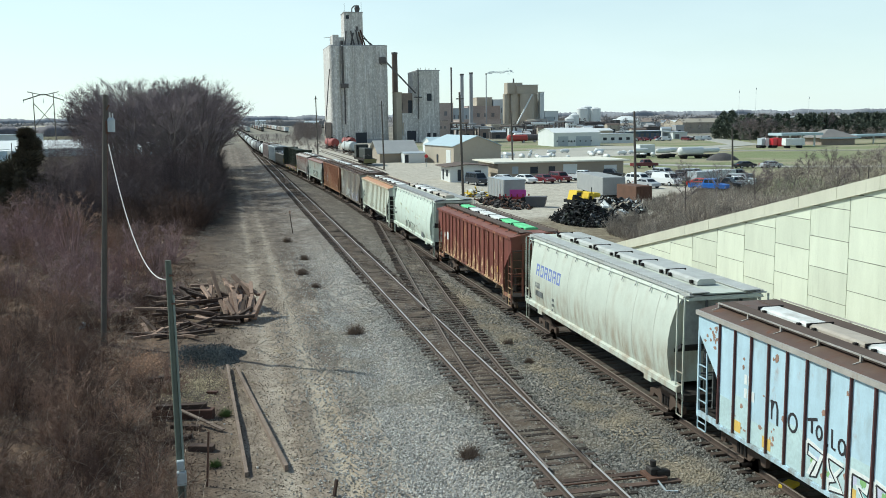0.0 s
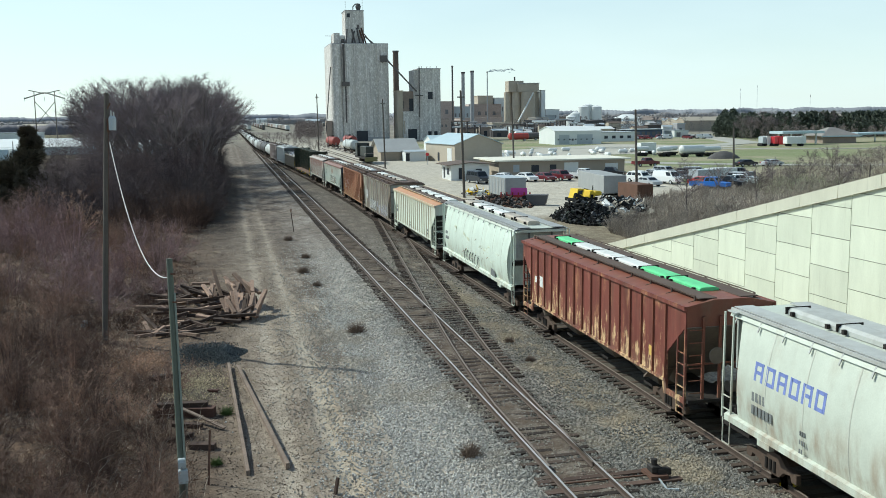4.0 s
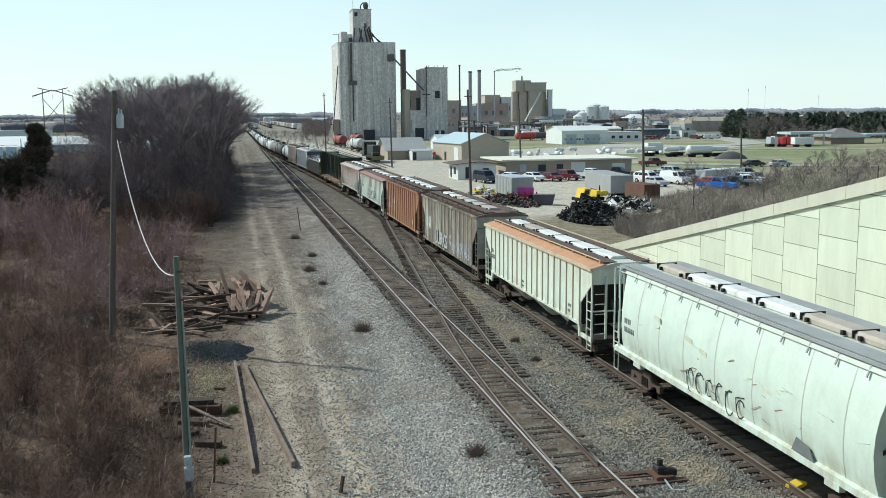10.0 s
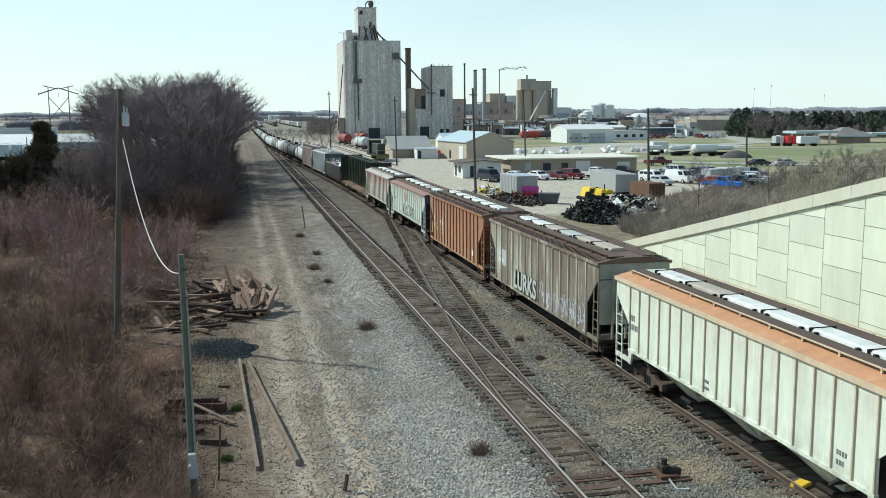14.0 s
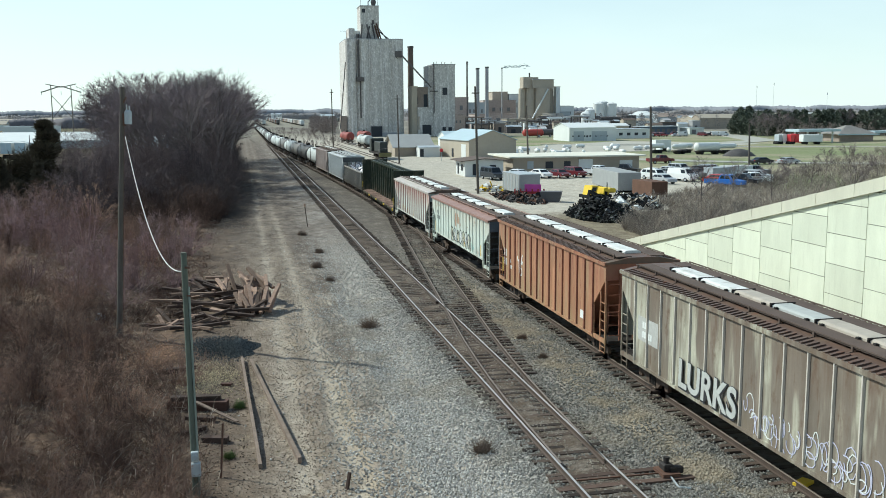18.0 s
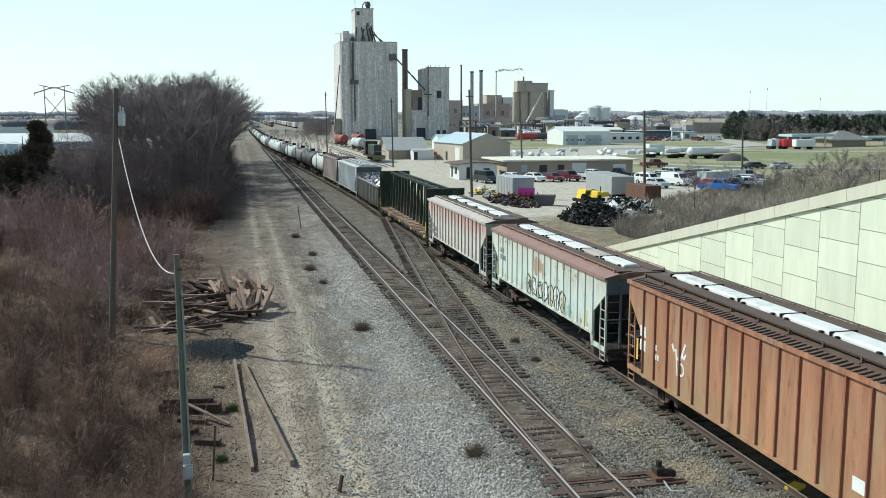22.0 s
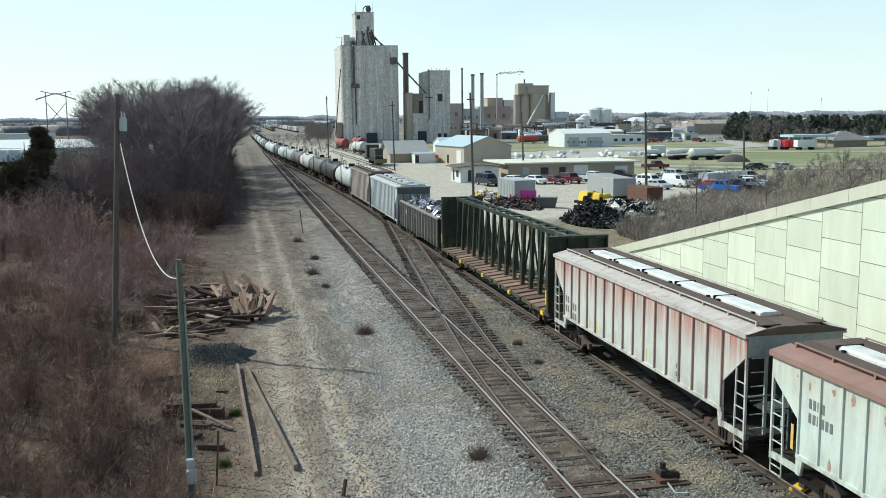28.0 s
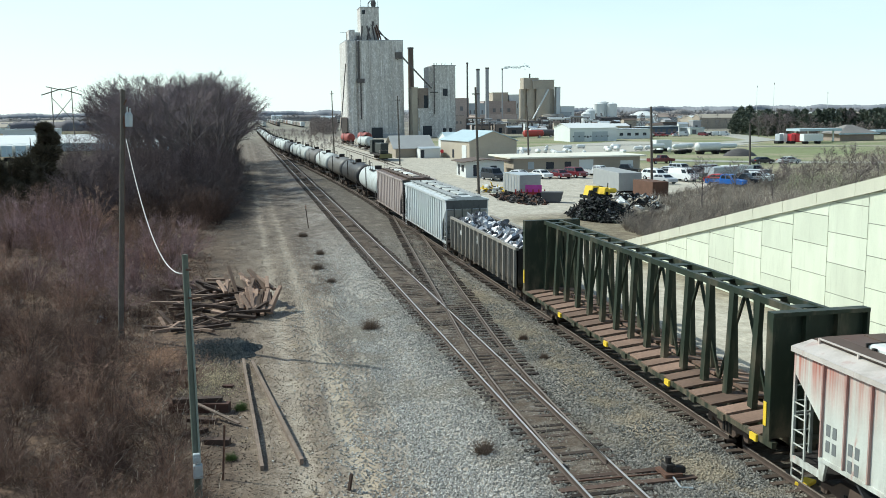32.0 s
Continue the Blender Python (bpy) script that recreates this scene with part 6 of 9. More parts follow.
for i in range(24000):
    cx, cy, cz, cr = LOBES[i % len(LOBES)]
    d = Vector((r.gauss(0, 1), r.gauss(0, 1), r.gauss(0, 0.85))).normalized()
    p = Vector((cx, cy, cz)) + d * cr * r.random() ** 0.35 * (0.8 + 0.3 * noise.noise((d.x * 3, d.y * 3, d.z * 3 + i % 8)))
    if p.z < 0.05:
        continue
    sprig(s, p, p + d * 0.35 + Vector((r.gauss(0, 0.15), r.gauss(0, 0.15), r.uniform(0.0, 0.35))), 0.065)
part("crown", raw("crown", s, NEEDLE), None, cedar)
cedar.matrix_local = pose(-23.0, 112, GROUND)
cedar.scale = (1.2, 1.2, 1.02)
for cx, cy, cs in ((-29.5, 112, 0.8), (-21.2, 110, 0.66), (-27.5, 109, 0.8), (-20.0, 113, 0.6)):
    c4 = copy_thing(cedar, pose(cx, cy, GROUND, 0, 0, cx * 40))
    c4.scale = (cs, cs, cs * 0.85)
c2 = copy_thing(cedar, pose(-26.5, 108, GROUND, 0, 0, 80))
c2.scale = (0.66, 0.66, 0.62)
c3 = copy_thing(cedar, pose(-24.6, 109.5, GROUND, 0, 0, 200))
c3.scale = (0.75, 0.75, 0.6)

# ---- beside the lane: poles, timber, stone ----
POLE = plain("pole_wood_green", (0.115, 0.13, 0.105), 0.85, 9, 0.5, 1.2)
POLE_GREY = plain("pole_wood_grey", (0.115, 0.10, 0.086), 0.9, 9, 0.5, 1.2)
POLE_LINE = plain("conduit_grey", (0.22, 0.25, 0.22), 0.6)
ZINC = plain("zinc_grey", (0.42, 0.46, 0.48), 0.5, 12, 0.3, metal=0.2)
CABLE = plain("cable_white", (0.55, 0.55, 0.52), 0.6, 8, 0.2)
TIMBER = plain("weathered_timber", (0.26, 0.175, 0.13), 0.9, 11, 1.1, 1.0, bump=0.6, by_object=1.4)
TIMBER_DARK = plain("creosoted_timber", (0.07, 0.046, 0.036), 0.9, 11, 0.9, 1.0, bump=0.6, by_object=0.8)
REDWOOD = plain("red_brown_timber", (0.085, 0.045, 0.034), 0.9, 11, 1.0, 1.0, bump=0.5)
IRON = plain("rusty_iron", (0.12, 0.065, 0.045), 0.85, 16, 0.7)
BLUESTONE = plain("blue_grey_stone", (0.075, 0.086, 0.09), 0.9, 18, 0.8, by_island=1.2)

pole = thing("meter_pole", "short weathered pole with conduit and two meter boxes", "utility pole")
part("shaft", Shape().tube((-1.64, 26.6, -0.8), (-1.70, 26.9, 6.56), 0.105, 0.082, 12), POLE, pole, smooth=True)
part("conduit", Shape().tube((-1.53, 26.5, -0.5), (-1.60, 26.8, 5.6), 0.03, n=8), POLE_LINE, pole, smooth=True)
part("meter_box", Shape().box(-0.13, 0.13, -0.09, 0.09, 0.0, 0.40, pose(-1.60, 26.4, 0.2, 0, -1, 0), c=0.02), ZINC, pole, "grey metal meter box")
part("meter_box", Shape().box(-0.10, 0.10, -0.08, 0.08, 0.0, 0.28, pose(-1.62, 26.42, 0.64, 0, -1, 0), c=0.02).tube((-1.62, 26.35, 0.78), (-1.62, 26.30, 0.78), 0.075, n=14), ZINC, pole, "small round-faced meter")
for z in (6.15, 5.35):
    part("insulator", Shape().tube((-1.68, 26.8, z), (-1.54, 26.76, z), 0.03, n=8), IRON, pole)

big = thing("transformer_pole", "tall grey utility pole with a can transformer", "utility pole")
part("shaft", Shape().tube((-6.25, 47.4, -0.8), (-5.44, 47.4, 11.68), 0.14, 0.11, 12), POLE_GREY, big, smooth=True)
can = Shape()
can.tube((-5.26, 47.3, 9.93), (-5.24, 47.3, 10.50), 0.17, 0.18, 16).tube((-5.24, 47.3, 10.50), (-5.24, 47.3, 10.60), 0.18, 0.11, 16)
part("transformer", can, ZINC, big, "grey can transformer", smooth=True)
part("bushing", Shape().tube((-5.29, 47.3, 10.57), (-5.29, 47.3, 10.86), 0.035, n=8).tube((-5.17, 47.3, 10.55), (-5.17, 47.3, 10.80), 0.035, n=8), CABLE, big)
part("fuse_cutout", Shape().bar((-5.42, 47.2, 10.95), (-5.28, 47.15, 11.2), 0.05, 0.05), IRON, big)
part("ground_wire", Shape().tube((-6.05, 47.27, -0.5), (-5.40, 47.27, 10.6), 0.012, n=6), IRON, big)
part("bracket", Shape().box(-5.5, -5.38, 47.25, 47.4, 9.85, 10.45), IRON, big)

pts = []
a, b = Vector((-5.42, 47.25, 9.35)), Vector((-1.78, 26.9, 6.03))
for i in range(25):
    t = i / 24
    p = a.lerp(b, t)
    p.z -= 6.2 * t * (1 - t) * (0.8 + 0.3 * t)
    pts.append(p)
wire = Shape().loft([[(p.x + 0.017 * math.cos(i * 1.0472), p.y, p.z + 0.017 * math.sin(i * 1.0472)) for i in range(6)] for p in pts])
part("service_cable", wire, CABLE, big, "white twisted service cable", smooth=True)

# heap of discarded ties
heap = thing("tie_heap", "untidy heap of old weathered railway ties", "timber pile")
r = random.Random(17)
OLD = [Shape().box(-l / 2, l / 2, -0.10, 0.10, -0.075, 0.075, c=0.012).mesh("tie", m) for l, m in ((2.4, TIMBER), (1.9, TIMBER), (1.35, TIMBER), (2.2, TIMBER_DARK), (1.6, TIMBER_DARK))]
for k in range(120):
    if k < 18:       # leaning side by side on the heap at the lane's edge
        x, y, z = -0.5 + k * 0.115, 51.7 + r.uniform(-0.2, 0.4), 0.22 + r.uniform(-0.08, 0.08)
        turn, tilt = 100 - k * 1.6 + r.gauss(0, 6), r.gauss(-25, 5)
    elif k < 38:     # a second row above them
        x, y, z = r.uniform(-1.6, 1.1), 54.4 + r.uniform(-0.6, 1.4), 0.72 + r.uniform(-0.2, 0.2)
        turn, tilt = r.gauss(102, 16), r.gauss(-20, 7)
    else:
        x, y = r.uniform(-4.4, 0.3), 47.8 + 11 * r.random()
        z = -0.36 + 0.85 * r.random() * (1 - 0.13 * abs(x + 1.8)) * min(1, max(0.1, (y - 48.6) / 3.5))
        turn, tilt = r.choice((r.gauss(15, 20), r.uniform(0, 180), r.gauss(165, 15))), r.gauss(-4, 9)
    part("tie", OLD[r.randrange(3) if k < 38 or r.random() < 0.4 else 3 + r.randrange(2)], None, heap, at=pose(x, y, z, r.gauss(0, 6), tilt, turn))

LONG = plain("old_grey_brown_beam", (0.20, 0.15, 0.118), 0.9, 14, 1.1, 1.5, bump=0.7)
# two long timbers and short dark ones by the pole
for name, a, b, w in (("long_timber", (-0.34, 41.4), (0.20, 28.1), 0.11), ("long_timber", (0.05, 40.9), (1.42, 28.4), 0.12)):
    s = Shape().bar((a[0], a[1], -0.33), (b[0], b[1], -0.34), w, 0.18)
    ob = part(name, s, LONG)
    tagged(ob, "long weathered squared timber lying on the ground", "timber", "long timbers")
BEAMS = (((-3.0, 35.0, 0.17), (-0.85, 34.5, 0.17), 0.42, 0.34, REDWOOD), ((-2.9, 34.9, 0.43), (-1.1, 34.75, 0.42), 0.3, 0.16, TIMBER_DARK), ((-2.0, 34.35, 0.42), (-0.5, 32.8, 0.06), 0.14, 0.05, LONG),
         ((-2.3, 33.6, 0.08), (-1.3, 33.2, 0.08), 0.24, 0.16, TIMBER_DARK), ((-1.6, 31.1, 0.10), (-0.8, 30.9, 0.09), 0.3, 0.2, TIMBER_DARK), ((-2.4, 31.8, 0.07), (-1.6, 32.4, 0.07), 0.2, 0.14, TIMBER_DARK),
         ((-1.15, 37.6, 0.07), (-0.75, 37.45, 0.07), 0.2, 0.14, REDWOOD), ((-3.6, 40.0, 0.09), (-2.3, 40.5, 0.09), 0.26, 0.18, TIMBER_DARK), ((-4.2, 24.6, 0.15), (-1.9, 24.9, 0.15), 0.3, 0.3, REDWOOD))
for a, b, w, h, mat in BEAMS:
    ob = part("short_timber", Shape().bar((a[0], a[1], GROUND + a[2]), (b[0], b[1], GROUND + b[2]), w, h), mat)
    tagged(ob, "pale plank leaning on a dark timber" if mat == LONG else "dark creosoted timber lying by the pole", "timber", "short timbers")
post = part("iron_post", Shape().bar((-0.98, 27.6, -0.6), (-0.86, 27.9, 1.2), 0.05, 0.05), IRON)
tagged(post, "thin rusty iron post standing by the pole", "post")
stub = part("stake", Shape().bar((2.62, 26.1, -0.6), (2.74, 26.2, 0.0), 0.08, 0.08), TIMBER_DARK)
tagged(stub, "short dark stake in the lane", "stake")
litter = tagged(part("plastic_scrap", Shape().loft([[(-7.95, 51.6, GROUND), (-7.4, 51.6, GROUND), (-7.4, 51.9, GROUND), (-7.95, 51.9, GROUND)], [(-7.9, 51.65, -0.2), (-7.5, 51.62, -0.12), (-7.44, 51.82, -0.18), (-7.8, 51.85, -0.08)]]), ZINC), "pale crumpled plastic scrap in the brush", "litter")
sign = thing("marker_post", "leaning wooden marker post beside the track", "marker post")
part("post", Shape().bar((5.95, 90.6, -0.6), (5.7, 90.9, 1.75), 0.06, 0.06), TIMBER_DARK, sign)
part("board", Shape().box(-0.09, 0.09, -0.02, 0.02, -0.16, 0.16, pose(5.72, 90.8, 1.6)), TIMBER, sign)

# stone
def stones(name, label, mat, count, area, lo, hi, seed, up=0.0):
    r = random.Random(seed)
    s = Shape()
    corners = [(1, 0, 0), (-1, 0, 0), (0, 1, 0), (0, -1, 0), (0, 0, 1), (0, 0, -1)]
    faces = [(0, 2, 4), (2, 1, 4), (1, 3, 4), (3, 0, 4), (2, 0, 5), (1, 2, 5), (3, 1, 5), (0, 3, 5)]
    for i in range(count):
        x, y, z = area(r)
        d = r.uniform(lo, hi)
        m = Euler((r.uniform(0, 6), r.uniform(0, 6), r.uniform(0, 6))).to_matrix()
        k = len(s.v)
        s.v += [tuple(Vector((x, y, z)) + m @ (Vector(c) * d * r.uniform(0.6, 1.2))) for c in corners]
        s.f += [tuple(a + k for a in f) for f in faces]
    tagged(new(name, raw(name, s, mat)), label, "gravel", kind="stuff")


def heap_area(r):
    a, q = r.uniform(0, 6.283), r.random() ** 0.6
    w = 0.75 + 0.4 * noise.noise((math.cos(a) * 1.5, math.sin(a) * 1.5, 2))
    x, y = -0.40 + math.cos(a) * q * 1.05 * w, 43.6 + math.sin(a) * q * 2.1 * w
    if r.random() < 0.3:
        x, y = x - r.random() * 2.0, y + r.uniform(-1.0, 1.0)
    return x, y, ground_z(x, y) + 0.5 * max(0, 1 - q * 1.15) + r.uniform(0, 0.03)


stones("stone_heap", "low heap of dark blue-grey crushed stone", BLUESTONE, 11000, heap_area, 0.018, 0.045, 81)
n = Nodes("ballast_stone")
_x = n.math("ADD", n.split(n.position())[0], n.math("MULTIPLY", n.math("SUBTRACT", n.noise(n.position(), 0.8, 4, 0.7), 0.5), 1.6))
_c = n.mix(n.island(), n.mix(n.band(_x, 6.4, 9.4), (0.225, 0.21, 0.19), (0.085, 0.08, 0.07)), n.mix(n.band(_x, 6.4, 9.4), (0.57, 0.545, 0.50), (0.315, 0.30, 0.268)))
_c = n.mix(n.math("MULTIPLY", n.band(n.noise(n.position(), 0.25, 3), 0.48, 0.62), 0.5), _c, (0.33, 0.28, 0.21))
_c = n.mix(n.math("MULTIPLY", n.math("MULTIPLY", n.band(_x, 12.0, 12.7), n.band(_x, 14.2, 13.5)), n.band(n.noise(n.position(), 0.5, 4, 0.7), 0.42, 0.62, 0.0, 0.65)), _c, (0.33, 0.275, 0.195))
BALLAST = n.done(_c, 0.9)


def ballast_area(r):
    y = 22 + 62 * r.random() ** 1.7
    if y > 45 and r.random() < (y - 45) / 39:
        y = 22 + 30 * r.random()
    x = r.choice((r.uniform(5.0, 8.6), r.uniform(5.0, 8.6), r.uniform(8.4, 11), r.uniform(10.6, 14.5), r.uniform(10.6, 15), r.gauss(4.7, 1.3)))
    z = ground_z(x, y) + 0.01
    if abs(x - MAIN_X) < 1.3 or abs(x - SIDE_X) < 1.3:
        z = -0.2 + r.uniform(-0.03, 0.02)
    return x, y, z


stones("ballast", "loose broken grey stone of the track bed", BALLAST, 75000, ballast_area, 0.025, 0.065, 82)

def lane_area_s(r):
    y = 22 + 75 * r.random() ** 1.6
    x = r.gauss(1.8, 1.5)
    return x, y, ground_z(x, y) + 0.005


n = Nodes("lane_pebble")
PEBBLE = n.done(n.mix(n.island(), (0.16, 0.127, 0.094), (0.38, 0.318, 0.246)), 0.95)
stones("lane_pebbles", "small tan pebbles pressed into the lane", PEBBLE, 15000, lane_area_s, 0.012, 0.04, 83)
LEAF = plain("leaf_litter", (0.19, 0.14, 0.103), 0.9, 6, 0.5, by_island=1.2)
stones("leaf_litter", "brown leaf litter and chips along the lane", LEAF, 3500, lambda r: (lambda x, y: (x, y, ground_z(x, y) + 0.004))(r.choice((r.gauss(-1.2, 1.0), r.gauss(0.4, 1.6))), 22 + 60 * r.random() ** 1.4), 0.012, 0.04, 84)

CHIP = plain("pale_wood_chips", (0.42, 0.35, 0.23), 0.9, 6, 0.5, by_island=1.0)


def chip_area(r):
    x, y = r.gauss(-1.6, 0.7), r.gauss(38.6, 1.5)
    return x, y, ground_z(x, y) + 0.012


def leaf_area(r):
    x, y = r.gauss(-4.0, 0.6), r.gauss(43.0, 1.0)
    return x, y, ground_z(x, y) + 0.012


stones("dead_leaves", "drift of reddish-tan dead leaves at the bank's foot", plain("dead_leaf_tan", (0.33, 0.205, 0.13), 0.9, 6, 0.5, by_island=0.9), 2600, leaf_area, 0.02, 0.05, 87)
stones("wood_chips", "pale straw and wood chips beside the timbers", CHIP, 2800, chip_area, 0.012, 0.045, 85)


def dirt_area(r):
    x, y = r.choice((r.gauss(-1.6, 0.9), r.gauss(-0.9, 0.6))), r.choice((r.uniform(26, 36), r.uniform(44, 60), r.gauss(39, 3)))
    return x, y, ground_z(x, y) + 0.006


MUCK = plain("dark_bark_scraps", (0.07, 0.05, 0.038), 0.95, 6, 0.5, by_island=1.0)
stones("bark_scraps", "dark bark scraps and dead leaves by the timbers", MUCK, 1500, dirt_area, 0.01, 0.045, 86)

# switch stand and its gear
JET = plain("oily_black_iron", (0.03, 0.026, 0.024), 0.7, 14, 0.7)
stand = thing("switch_stand", "low rusty switch stand on two long ties", "switch stand")
for y in (23.95, 24.75):
    part("head_tie", Shape().bar((MAIN_X - 1.3, y, -0.235), (12.55, y + 0.1, -0.235), 0.24, 0.17), TIMBER_DARK, stand)
part("stand_base", Shape().box(11.6, 12.15, 24.05, 24.75, -0.15, -0.05), IRON, stand)
part("stand_body", Shape().box(11.72, 12.02, 24.25, 24.6, -0.05, 0.16, c=0.03).tube((11.87, 24.45, 0.1), (11.87, 24.45, 0.34), 0.09, n=10).box(11.9, 12.3, 24.2, 24.4, -0.12, 0.1, c=0.03), JET, stand)
part("throw_lever", Shape().bar((11.85, 24.2, -0.1), (11.8, 23.45, -0.2), 0.04, 0.04).bar((11.8, 23.45, -0.2), (12.1, 23.3, -0.18), 0.05, 0.05), ZINC, stand)
part("throw_rod", Shape().bar((MAIN_X - 0.7, 24.4, -0.12), (11.75, 24.4, -0.12), 0.05, 0.04), IRON, stand)
box = thing("track_box", "small yellow box lying between the rails", "equipment box")
part("case", Shape().box(-0.28, 0.28, -0.18, 0.18, 0, 0.12, pose(15.27, 22.75, -0.16, 0, 0, 30), c=0.02), YELLOW, box)

# ---- the grain works ----
SILO = concrete("old_silo_concrete", (0.36, 0.36, 0.37))
n = Nodes("stained_silo_concrete")
_v = n.position()
_f = n.noise(n.scaled(_v, (1, 1, 0.03)), 0.6, 5, 0.65)
_g = n.noise(n.scaled(_v, (1, 1, 0.35)), 0.7, 6, 0.75)
_s = n.noise(n.scaled(_v, (1, 1, 0.015)), 1.5, 4, 0.6)
_k = n.noise(n.scaled(_v, (1, 1, 0.6)), 1.6, 5, 0.8)
_c = n.tint(n.tint(n.tint((0.51, 0.485, 0.46), _g, 1.0), _f, 0.7), _k, 1.3)
_c = n.mix(n.math("MULTIPLY", n.band(_s, 0.56, 0.70), n.band(_g, 0.35, 0.6, 0.3, 0.85)), _c, (0.82, 0.81, 0.79))
_c = n.mix(n.math("MULTIPLY", n.band(_k, 0.54, 0.62), 0.7), _c, (0.80, 0.79, 0.77))
_c = n.mix(n.math("MULTIPLY", n.band(_s, 0.42, 0.30), 0.55), _c, (0.23, 0.22, 0.205))
STAINED = n.done(_c, 0.95, _g, 0.3, 0.05)
# glass and brick paled in colour to stand for haze over the distance
PALE_WIN = plain("hazy_window_glass", (0.17, 0.17, 0.18), 0.4, 2, 0.3)
PLANT_PINK = plain("hazy_brick_far", (0.42, 0.345, 0.31), 0.9, 1.2, 0.5, 0.15)
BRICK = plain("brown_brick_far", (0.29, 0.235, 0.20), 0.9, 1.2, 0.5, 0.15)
BUFF = plain("buff_concrete", (0.42, 0.37, 0.30), 0.9, 1.0, 0.3, 0.12)
DARKWIN = plain("dark_opening", (0.03, 0.035, 0.045), 0.5, 2, 0.3)
STEEL_DARK = plain("dark_plant_steel", (0.105, 0.095, 0.094), 0.8, 1.5, 0.7, 0.3, by_object=0.5)
WHITE_WALL = plain("white_sheet_wall", (0.66, 0.68, 0.67), 0.6, 2.0, 0.15, 0.3)
GREY_ROOF = plain("grey_sheet_roof", (0.40, 0.44, 0.47), 0.5, 2.0, 0.2, 0.3)
BLUE_ROOF = plain("pale_blue_roof", (0.42, 0.52, 0.56), 0.5, 2.0, 0.2, 0.3)
BEIGE = plain("beige_block_wall", (0.36, 0.31, 0.25), 0.9, 2.0, 0.2, 0.3)
TAN = plain("tan_sheet_wall", (0.42, 0.37, 0.30), 0.8, 2.0, 0.2, 0.3)
BROWN_TOP = plain("dark_brown_roof", (0.13, 0.10, 0.085), 0.9, 3.0, 0.5, 0.4)
CREAM_ROOF = plain("cream_flat_roof", (0.66, 0.64, 0.55), 0.9, 1.5, 0.25, 0.2)


def house(name, label, x0, x1, y0, y1, h, wall, roof=None, rise=0.0, axis="y", turn=0.0, over=0.25, openings=(), category="building", base=GROUND):
    """A building on its footprint. openings: on the face towards the tracks' start ('s') or the one towards the tracks ('w'): face, from, to, bottom, top, matter, name."""
    cx, cy = (x0 + x1) / 2, (y0 + y1) / 2
    b = thing(name, label, category, at=pose(cx, cy, base, 0, 0, turn))
    a, c = (x1 - x0) / 2, (y1 - y0) / 2
    part("wall", Shape().box(-a, a, -c, c, -0.3, h), wall, b)
    roof = roof or wall
    if rise:
        if axis == "y":
            o = [(-a - over, h - 0.05), (0, h + rise), (a + over, h - 0.05), (a + over, h + 0.07), (0, h + rise + 0.14), (-a - over, h + 0.07)]
            part("roof", Shape().prism(o, "y", -c - over, c + over), roof, b)
            part("gable", Shape().prism([(-a, h), (a, h), (0, h + rise)], "y", -c, c), wall, b)
        else:
            o = [(-c - over, h - 0.05), (0, h + rise), (c + over, h - 0.05), (c + over, h + 0.07), (0, h + rise + 0.14), (-c - over, h + 0.07)]
            part("roof", Shape().prism(o, "x", -a - over, a + over), roof, b)
            part("gable", Shape().prism([(-c, h), (c, h), (0, h + rise)], "x", -a, a), wall, b)
    else:
        part("roof", Shape().box(-a - over, a + over, -c - over, c + over, h, h + 0.25), roof, b)
    for face, p, q, lo, hi, m, nm in openings:
        if face == "s":
            part(nm, Shape().box(p - cx, q - cx, -c - 0.06, -c + 0.1, lo, hi), m, b)
        else:
            part(nm, Shape().box(-a - 0.06, -a + 0.1, p - cy, q - cy, lo, hi), m, b)
    return b


elevator = thing("grain_elevator", "huge old grey concrete grain elevator with stained silos", "grain elevator")
rings = []
front = [(47.3 + 2.9 * (1 - math.cos(a * math.pi / 12)), 433.0 - 2.9 * math.sin(a * math.pi / 12)) for a in range(0, 7)]
front += [(51.6, 430.5), (52.4, 431.4)]
for k in range(4):
    x0, w = 52.9 + k * 5.15, 5.15
    front += [(x0 + w * t, 430.4 - 0.75 * math.sin(math.pi * t)) for t in (0.02, 0.15, 0.3, 0.5, 0.7, 0.85, 0.98)]
front += [(73.5, 430.4), (73.5, 458.0), (47.3, 458.0)]
part("silo_block", Shape().loft([[(x, y, z) for x, y in front] for z in (GROUND - 0.3, 15, 30, 43.1)]), STAINED, elevator)
for k in range(1, 4):
    part("silo_joint", Shape().box(52.9 + k * 5.15 - 0.26, 52.9 + k * 5.15 + 0.26, 429.95, 430.35, GROUND, 42.9), STAINED, elevator, "pale mortar run between silos")
part("plinth", Shape().box(52.9, 73.3, 429.2, 430.3, GROUND, 1.3), SILO, elevator)
part("roof_slab", Shape().prism([(x, y) for x, y in front], "z", 43.1, 43.5), SILO, elevator)
part("head_house", Shape().box(54.6, 63.0, 433, 445, 43.4, 58.1), STAINED, elevator)
part("head_window", Shape().box(55.4, 56.8, 432.9, 433.1, 55.2, 56.9), DARKWIN, elevator)
part("head_window", Shape().box(59.8, 60.8, 432.9, 433.1, 50.0, 52.0), STEEL_DARK, elevator)
part("annex", Shape().box(49.3, 52.0, 434, 444, 43.4, 48.3), STAINED, elevator)
part("annex", Shape().box(52.0, 54.6, 436, 444, 43.4, 47.4), WHITE_WALL, elevator, "pale lean-to on the silo roof")
part("roof_tank", Shape().tube((53.3, 433.2, 43.5), (53.3, 433.2, 45.6), 0.7, n=12), STEEL_DARK, elevator)
part("roof_cap", Shape().box(54.4, 63.2, 432.8, 445.2, 58.1, 58.4), SILO, elevator)
